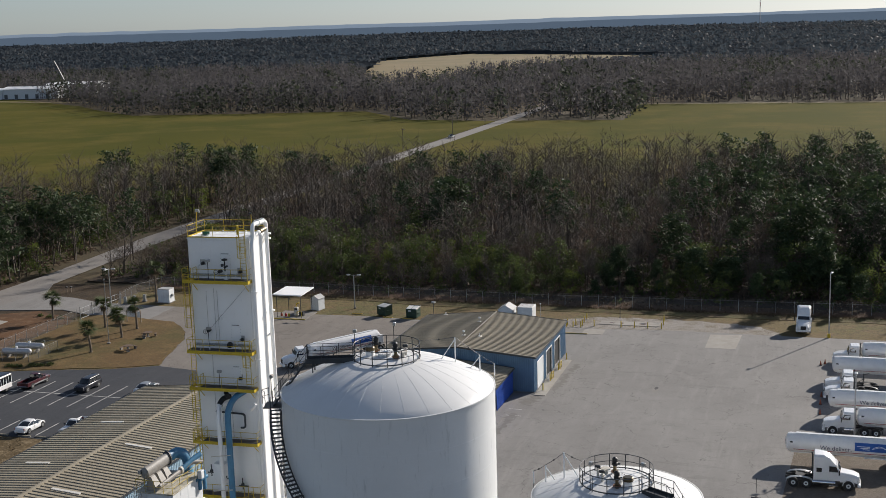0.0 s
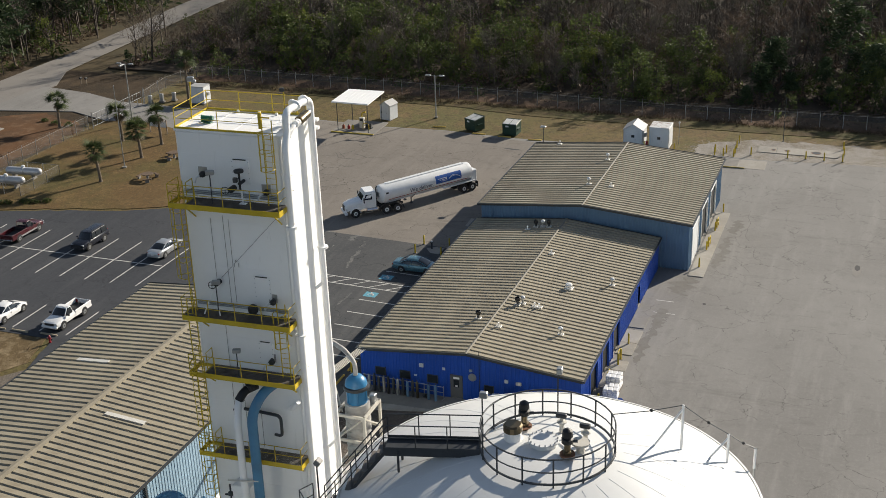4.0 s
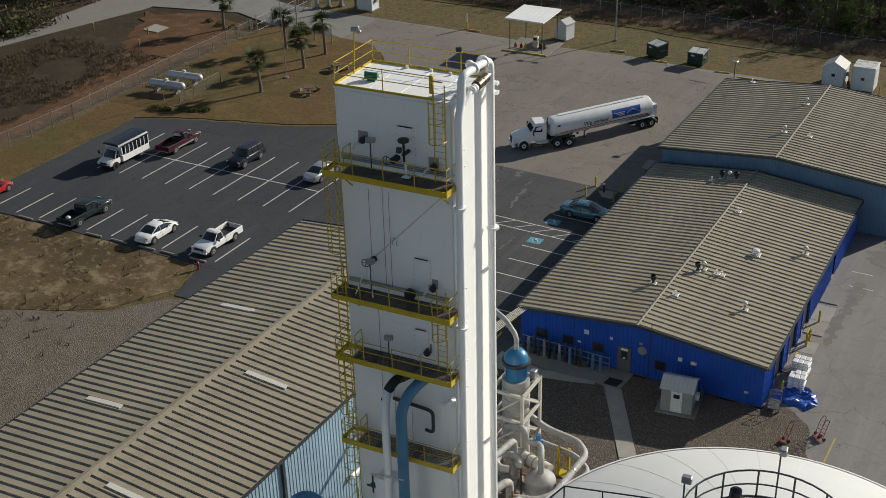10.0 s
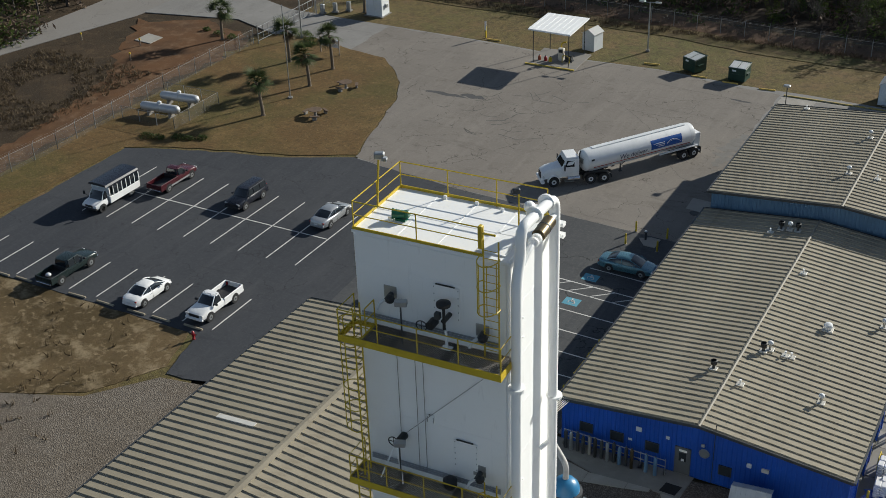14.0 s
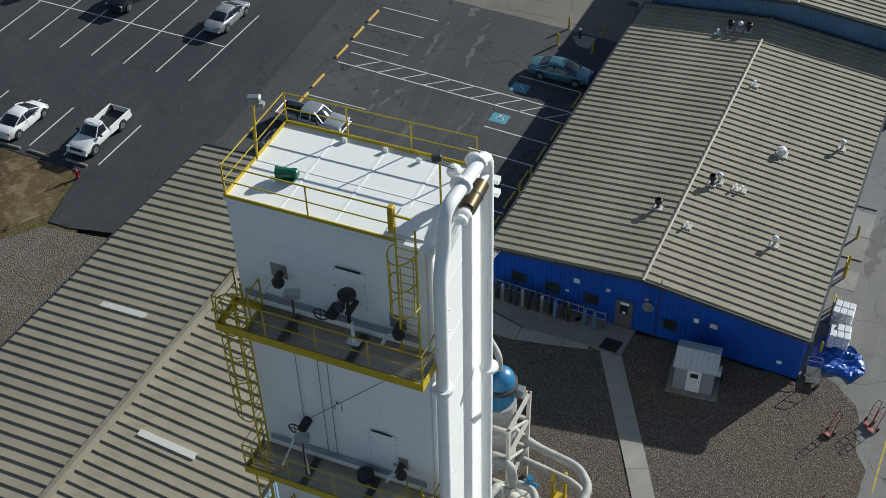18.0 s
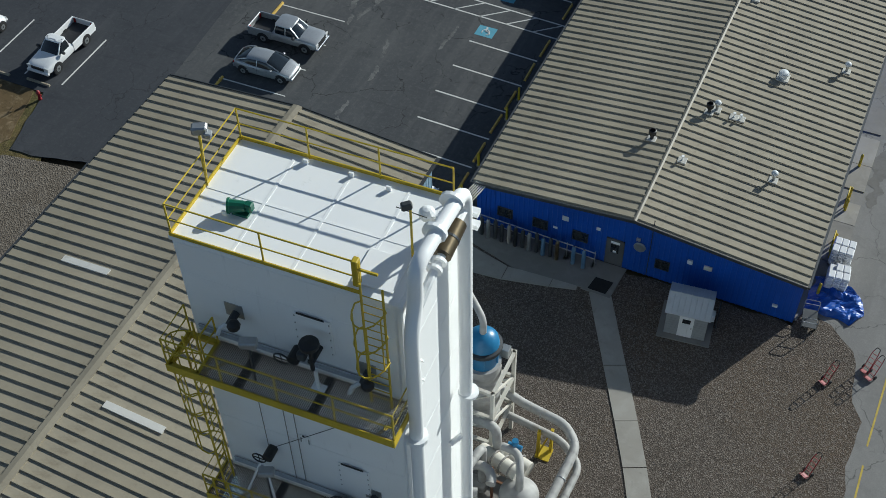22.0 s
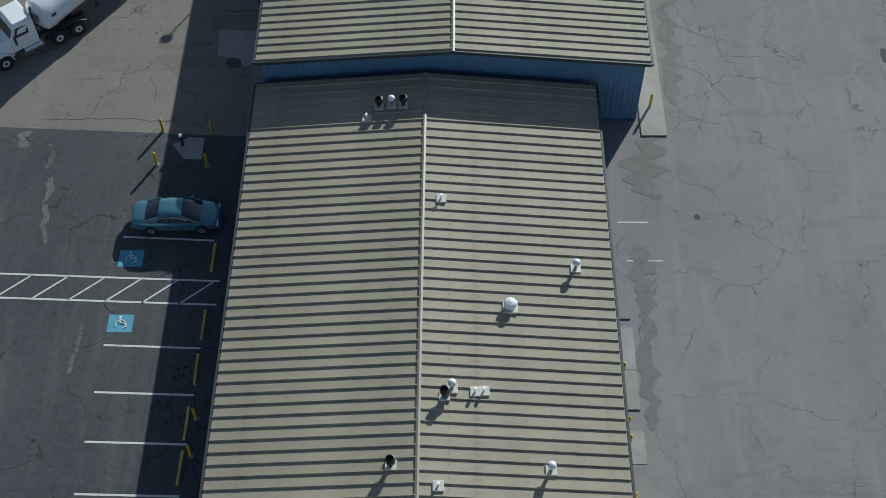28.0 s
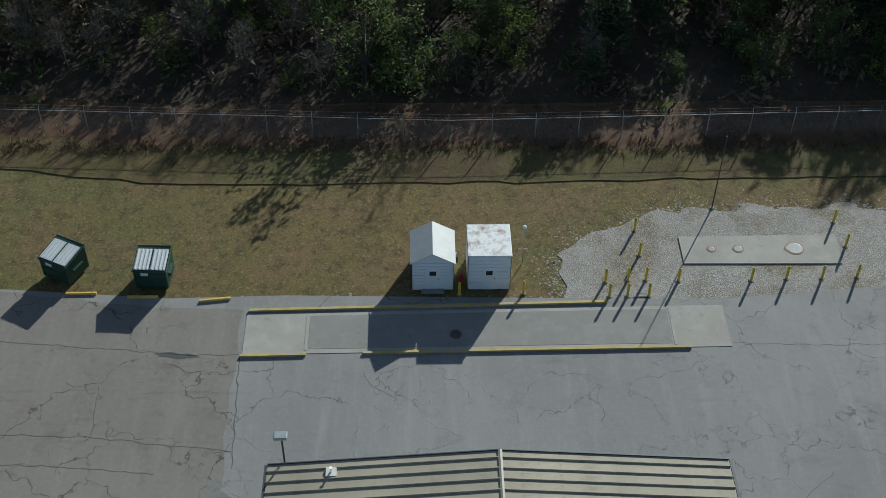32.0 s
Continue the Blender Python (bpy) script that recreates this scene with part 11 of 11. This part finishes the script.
def far_block(x, y):
    if -118 < x < -106 and y < 800:
        return False
    if x < -112:
        lo = float(np.interp(x, [p[0] for p in EDGE_WEST], [p[1] for p in EDGE_WEST]))
    else:
        lo = 614 if x < -49 else 737
    if y < lo + 3:
        return False
    # the clearing with the stubble field
    run = ((904, -284, -278), (1093, -381, -252), (1358, -468, -216), (1486, -510, -140), (1597, -546, -156), (1748, -536, -319), (1899, -495, -493))
    for (y0, a0, b0), (y1, a1, b1) in zip(run, run[1:]):
        if y0 <= y < y1:
            k = (y - y0) / (y1 - y0)
            if a0 + (a1 - a0) * k < x < b0 + (b1 - b0) * k:
                return False
    return True


FAR_TWIG = leaf_mat("far_bare_crowns", (0.076, 0.073, 0.075), (0.064, 0.06, 0.063), (0.095, 0.09, 0.09), 0.5)
FAR_GREEN = leaf_mat("far_evergreen_crowns", (0.036, 0.046, 0.032), (0.045, 0.053, 0.036), (0.056, 0.066, 0.042), 0.5)


def far_tree(h, green):
    """A crown of coarse clumps down to the ground, with twigs on top."""
    n = 38
    z = rng.uniform(0.03, 0.95, n)
    rad = h * (0.34 if not green else 0.30) * np.sqrt(np.clip(1 - ((z - 0.4) / 0.62) ** 2, 0.08, 1))
    a, q = rng.uniform(0, 2 * math.pi, n), np.sqrt(rng.uniform(0.1, 1, n))
    P_ = np.stack([np.cos(a) * q * rad, np.sin(a) * q * rad, z * h], 1)
    crown = cards(P_, 0.72 if green else 0.6, 0.2, 0.9)
    if not green:
        A = P_[:22]
        crown = join(crown, slivers(A, A + rng.normal(0, 0.5, (22, 3)) + [0, 0, h * 0.22], 0.09))
    return limb(np.array([[0, 0, 0.0]]), np.array([[0, 0, h * 0.8]]), h * 0.016, h * 0.004), crown


_far = {"bare": [], "russet": [], "leafy": [], "pine": []}
for gy in np.arange(605, 1190, 9.5):
    step = 8.0 if gy < 860 else 11.0
    for gx in np.arange(49 - (gy + 20) * 0.84, 120 + gy * 0.06, step):
        x, y = gx + rng.uniform(-4, 4), gy + rng.uniform(-4.5, 4.5)
        if far_block(x, y):
            n = noise.noise(Vector((x / 120, y / 120, 5)))
            kd = ("pine" if rng.uniform() < 0.6 else "leafy") if rng.uniform() < 0.28 + 0.7 * n else ("russet" if rng.uniform() < 0.25 else "bare")
            _far[kd].append((x, y, rng.uniform(11, 19)))
for kd in _far:
    VARS_LOW[kd] = [far_tree(10.0, kd in ("leafy", "pine")) for _ in range(5)]
    KINDS[kd] = (None, FAR_GREEN if kd in ("leafy", "pine") else FAR_TWIG, BARK)
    plant_batch("far_" + {"bare": "bare_woods", "russet": "russet_woods", "leafy": "evergreen_woods", "pine": "pine_woods"}[kd], "distant winter woods between the fields", kd, _far[kd], True)
# crowns tinted blue-grey: the haze of distance is put into the base colour
HAZED_WOOD = leaf_mat("hazed_canopy", (0.046, 0.062, 0.076), (0.058, 0.066, 0.074), (0.04, 0.054, 0.066), 0.5)
canopy = lambda x, y: land_height(x, y) + 8.5 + 2.2 * noise.noise(Vector((x / 140, y / 140, 2))) + 1.6 * noise.noise(Vector((x / 35, y / 35, 4)))
_V, _F, _P, _S = [], [], [], []
gy = 1180.0
while gy < 4550:
    step = 7 + gy * 0.009
    dy = step * 1.6
    for gx in np.arange(49 - gy * 0.86, 140 + gy * 0.07, step):
        if far_block(gx + step / 2, gy + dy / 2):
            o = len(_V)
            q = [(gx, gy), (gx + step, gy), (gx + step, gy + dy), (gx, gy + dy)]
            _V += [(x, y, canopy(x, y) - 1.5) for x, y in q] + [(x, y, land_height(x, y)) for x, y in q[:2]]
            _F += [(o, o + 1, o + 2), (o, o + 2, o + 3), (o, o + 4, o + 5), (o, o + 5, o + 1)]
            for _ in range(7):
                x, y = gx + rng.uniform(0, step), gy + rng.uniform(0, dy)
                _P.append((x, y, canopy(x, y) + rng.normal(-0.4, 1.2)))
                _S.append(0.55 + step * 0.10)
    gy += dy
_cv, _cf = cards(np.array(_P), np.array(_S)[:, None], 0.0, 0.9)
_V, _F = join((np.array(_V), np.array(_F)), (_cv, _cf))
tagged(new("distant_woods", mesh_np("distant_woods", _V, _F, HAZED_WOOD)), "dark woods reaching to the horizon, blue haze in their colour", "woods", "", "stuff")
# the last ridges, with the blue haze of distance painted into their colour
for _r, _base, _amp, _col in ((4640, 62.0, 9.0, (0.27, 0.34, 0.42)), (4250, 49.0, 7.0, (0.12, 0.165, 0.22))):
    _g, _n = Geo(), 160
    _arc = [radians(55 + 110 * i / _n) for i in range(_n + 1)]
    _tops = [_base + _amp * noise.noise(Vector((a * 5, _r / 900, 1))) + 0.25 * _amp * noise.noise(Vector((a * 60, _r / 900, 6))) for a in _arc]
    _ring = [(_r * math.cos(a), _r * math.sin(a)) for a in _arc]
    _g.add([(x, y, 0) for x, y in _ring] + [(x, y, z) for (x, y), z in zip(_ring, _tops)] + [(x * 1.03, y * 1.03, z - 3) for (x, y), z in zip(_ring, _tops)], [(i, i + 1, i + _n + 2, i + _n + 1) for i in range(_n)] + [(i + _n + 1, i + _n + 2, i + 2 * _n + 3, i + 2 * _n + 2) for i in range(_n)])
    _m = coat("ridge_haze_%d" % _r, _col, 1.0, var=0.1, scale=0.004, fine=0.05, spec=0.0)
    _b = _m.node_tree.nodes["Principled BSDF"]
    # glow of the same blue lifts the shaded slopes to haze brightness
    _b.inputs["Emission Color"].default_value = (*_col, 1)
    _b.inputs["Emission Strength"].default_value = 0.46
    solid("backdrop", _g, _m, "wooded ridge on the horizon, haze blue painted in and glowing", "hills", kind="structure")


# ---- palms and shrubs ----
def palm(x, y, h, lean=0.0):
    t = thing("palm_tree", "sabal palm with a round crown of fan fronds on the lawn", "palm tree", (x, y, -0.05), group="palms on the lawn")
    pts_ = [(lean * (k / 6) ** 2, 0.1 * lean * k / 6, h * k / 6) for k in range(7)]
    g = Geo()
    rings = []
    for k in range(19):
        u = k / 18
        px, py, pz = lean * u * u, 0.1 * lean * u, h * u
        r = (0.2 - 0.05 * u) * (1.08 if k % 2 else 0.96) + (0.1 if k == 0 else 0)
        rings.append([(px + r * math.cos(2 * math.pi * i / 10), py + r * math.sin(2 * math.pi * i / 10), pz) for i in range(10)])
    part("trunk", g.loft(rings), PALMBARK, t, "ringed brown palm trunk")
    for nm, cnt, mt, lo, hi, ln in (("frond", 40, PALM, -0.5, 1.3, 1.95), ("dead_frond", 11, DEADPALM, -1.4, -0.7, 1.4)):
        for _ in range(cnt):
            a, e = rng.uniform(0, 2 * math.pi), rng.uniform(lo, hi)
            d = Vector((math.cos(a) * math.cos(e), math.sin(a) * math.cos(e), math.sin(e)))
            s = Vector((-math.sin(a), math.cos(a), 0))
            n = d.cross(s)
            L_ = ln * rng.uniform(0.8, 1.2)
            o = Vector((lean, 0.1 * lean, h))
            hub = o + d * L_ * 0.45
            fr = Geo()
            fr.tube([o, hub], 0.02, 3)
            for k in range(11):
                b = -1.25 + 2.5 * k / 10
                tip = hub + (d * math.cos(b) + s * math.sin(b)) * L_ * 0.68 * (1 - 0.18 * abs(b)) - Vector((0, 0, 0.18 * L_)) + n * rng.uniform(-0.08, 0.08)
                w = (s * math.cos(b) - d * math.sin(b)) * 0.065
                fr.add([hub - w, hub + w, tip], [(0, 1, 2)])
            part(nm, fr, mt, t)


for _x, _y, _h, _l in ((-80.9, 176.7, 4.0, 0.2), (-61.2, 159.0, 4.0, -0.5), (-61.5, 168.2, 3.9, -0.3), (-62.1, 173.8, 4.3, -0.2), (-68.2, 173.6, 4.2, -0.1), (-70.0, 193.5, 6.5, 0.1)):
    palm(_x, _y, _h, _l)


def bush(x, y, w, h, mat=None, label="low dark green shrub by the parking lot"):
    t = thing("shrub", label, "shrub", (x, y, -0.05), group="low shrubs")
    n = int(130 * w)
    P_ = rng.normal(size=(n, 3))
    P_ /= np.linalg.norm(P_, axis=1)[:, None]
    P_ *= rng.uniform(0.5, 1.1, (n, 1)) * [w * 0.6, w * 0.45, h * 0.55]
    P_[:, 2] = np.abs(P_[:, 2]) + 0.08
    o = new("foliage", mesh_np("foliage", *cards(P_, 0.14, 0, 0.6), mat or LEAF))
    o.parent = t
    wv = limb(np.zeros((5, 3)), rng.normal(0, 0.3, (5, 3)) * [w, w, 0] + [0, 0, h * 0.7], 0.03, 0.01)
    o = new("stems", mesh_np("stems", *wv, BARK))
    o.parent = t


for _x, _y, _w, _h in ((-68.9, 149.2, 1.6, 0.8), (-67.6, 149.5, 1.2, 0.7), (-65.6, 150.4, 1.5, 0.8), (-64.4, 150.7, 1.0, 0.6), (-63.2, 151.3, 1.1, 0.7), (-71.8, 182.0, 1.8, 1.2), (-70.3, 180.8, 1.6, 1.0), (-69.2, 179.8, 1.3, 0.8), (-82.5, 178.0, 1.4, 1.0), (-80.0, 177.5, 1.3, 1.0), (-85.0, 178.6, 1.0, 0.8)):
    bush(_x, _y, _w, _h)

# ---- fences ----
_m, _nt, _bs = nodes_of("chain_link")
_co = _nt.nodes.new("ShaderNodeTexCoord").outputs["Object"]
finish(_nt, _bs, mixc(_nt, noise_node(_nt, _co, 1.5), (0.20, 0.19, 0.175), (0.30, 0.29, 0.27)), 0.6)
_tr = _nt.nodes.new("ShaderNodeBsdfTransparent")
_mx = _nt.nodes.new("ShaderNodeMixShader")
_mx.inputs[0].default_value = 0.14
lin(_nt, _tr.outputs[0], _mx.inputs[1])
lin(_nt, _bs.outputs[0], _mx.inputs[2])
lin(_nt, _mx.outputs[0], _nt.nodes["Material Output"].inputs["Surface"])
LINK = _m


def fence(name, label, run, h=1.9, gap=3.15, barbs=True):
    run = [(*site(*p[:2]), *p[2:]) for p in run]
    t = thing(name, label, "fence", (run[0][0], run[0][1], 0), kind="structure", placed=True)
    for a, b in zip(run, run[1:]):
        a, b = Vector((*a, -0.05)), Vector((*b, -0.05))
        n = max(1, round((b - a).length / gap))
        up = Vector((0, 0, h))
        part("top_rail", Geo().cyl(a + up, b + up, 0.02, None, 5), GREYPAINT, t, local=False)
        part("link_mesh", Geo().add([a + Vector((0, 0, 0.05)), b + Vector((0, 0, 0.05)), b + up, a + up], [(0, 1, 2, 3)]), LINK, t, "see-through chain-link mesh", local=False)
        for i in range(n + 1):
            p = a.lerp(b, i / n)
            post = part("fence_post", Geo().cyl(p, p + up, 0.042, None, 6), GALV, t, local=False)
            if barbs:
                part("barb_arm", Geo().tube([p + up, p + up + Vector((0, 0.22, 0.3))], 0.02, 4), GALV, post, local=False)
        if barbs:
            for k in (0.4, 1.0):
                o = Vector((0, 0.22 * k, h + 0.3 * k))
                part("barbed_wire", Geo().cyl(a + o - Vector((0, 0, h)) * 0, b + o, 0.006, None, 3), GREYPAINT, t, local=False)
    return t


fence("north_fence", "tall grey chain-link fence with barbed wire along the woods", [(-76, 206.6), (-40, 206.2), (0, 205.6), (30, 206.4), (92, 208.5)])
fence("west_fence", "grey chain-link fence along the dirt track", [(-77.6, 92), (-75.4, 143), (-76.0, 160), (-76.2, 177)])
fence("gate_fence", "chain-link fence beyond the gate", [(-76.0, 190.5), (-77.2, 199), (-76.0, 206.6)])
fence("propane_fence", "light chain-link fence around the propane tanks", [(-74.9, 152.0), (-67.6, 152.0), (-67.6, 159.4), (-74.9, 159.4)], 1.5, 2.4, False)

# ---- far off ----
for _x, _y, _w, _d, _h in ((-585, 875, 52, 24, 8), (-630, 868, 42, 22, 7), (-565, 905, 46, 28, 10)):
    fb = thing("far_warehouse", "low white warehouse far beyond the field", "warehouse", (_x, _y, 0), 6, group="far white warehouses")
    part("wall", Geo().box(-_w / 2, _w / 2, -_d / 2, _d / 2, 0, _h), SHEDW, fb)
    for _s in (-1, 1):
        part("roof", Geo().loft([[(x, _s * (_d / 2 + 0.5), _h), (x, 0, _h + 1.8), (x, 0, _h + 2.0), (x, _s * (_d / 2 + 0.5), _h + 0.25)] for x in (-_w / 2 - 0.5, _w / 2 + 0.5)]), WHITE, fb)
    for _k in range(5):
        part("door", Geo().box(-_w / 2 + 3 + _k * _w / 5.5, -_w / 2 + 6 + _k * _w / 5.5, -_d / 2 - 0.1, -_d / 2, 0.2, 3.8), DOORGREY, fb)
cr = thing("crane", "thin dark crane boom far beyond the field", "crane", (-562, 890, 0), 0)
part("boom", Geo().tube([(0, 0, 3), (-14, 0, 30)], 0.6, 4), DKSTEEL, cr)
part("carrier", Geo().box(-4, 5, -1.5, 1.5, 0.6, 3.2, 0.2), DKSTEEL, cr)
for _x in (-2.5, 3):
    part("wheel", Geo().cyl((_x, -1.6, 0.7), (_x, 1.6, 0.7), 0.7, None, 12), RUBBER, cr)
mt = thing("radio_mast", "thin tall lattice radio mast on the horizon", "mast", (-110, 3000, 20))
part("mast", Geo().tube([(0, 0, 0), (0, 0, 150)], 1.0, 3), coat("mast_grey", (0.35, 0.35, 0.36), 0.6), mt)
for _z in (50, 100):
    part("band", Geo().cyl((0, 0, _z), (0, 0, _z + 10), 1.2, None, 4), RED, mt)
for _x, _y, _h in ((-117, 540, 9), (-118, 600, 9), (-176, 618, 12), (-117, 470, 9), (-60, 730, 10), (30, 728, 10)):
    up_ = thing("utility_pole", "weathered wooden utility pole beside the field", "utility pole", (_x, _y, 0), group="utility poles")
    part("pole", Geo().cyl((0, 0, 0), (0, 0, _h), 0.18, 0.12, 6), WOOD, up_)
    part("cross_arm", Geo().box(-1.1, 1.1, -0.08, 0.08, _h - 0.9, _h - 0.7), WOOD, up_)
pickup((-111.5, 520), 92, P_SILVER, "small pale pickup standing on the country road", 5.2)
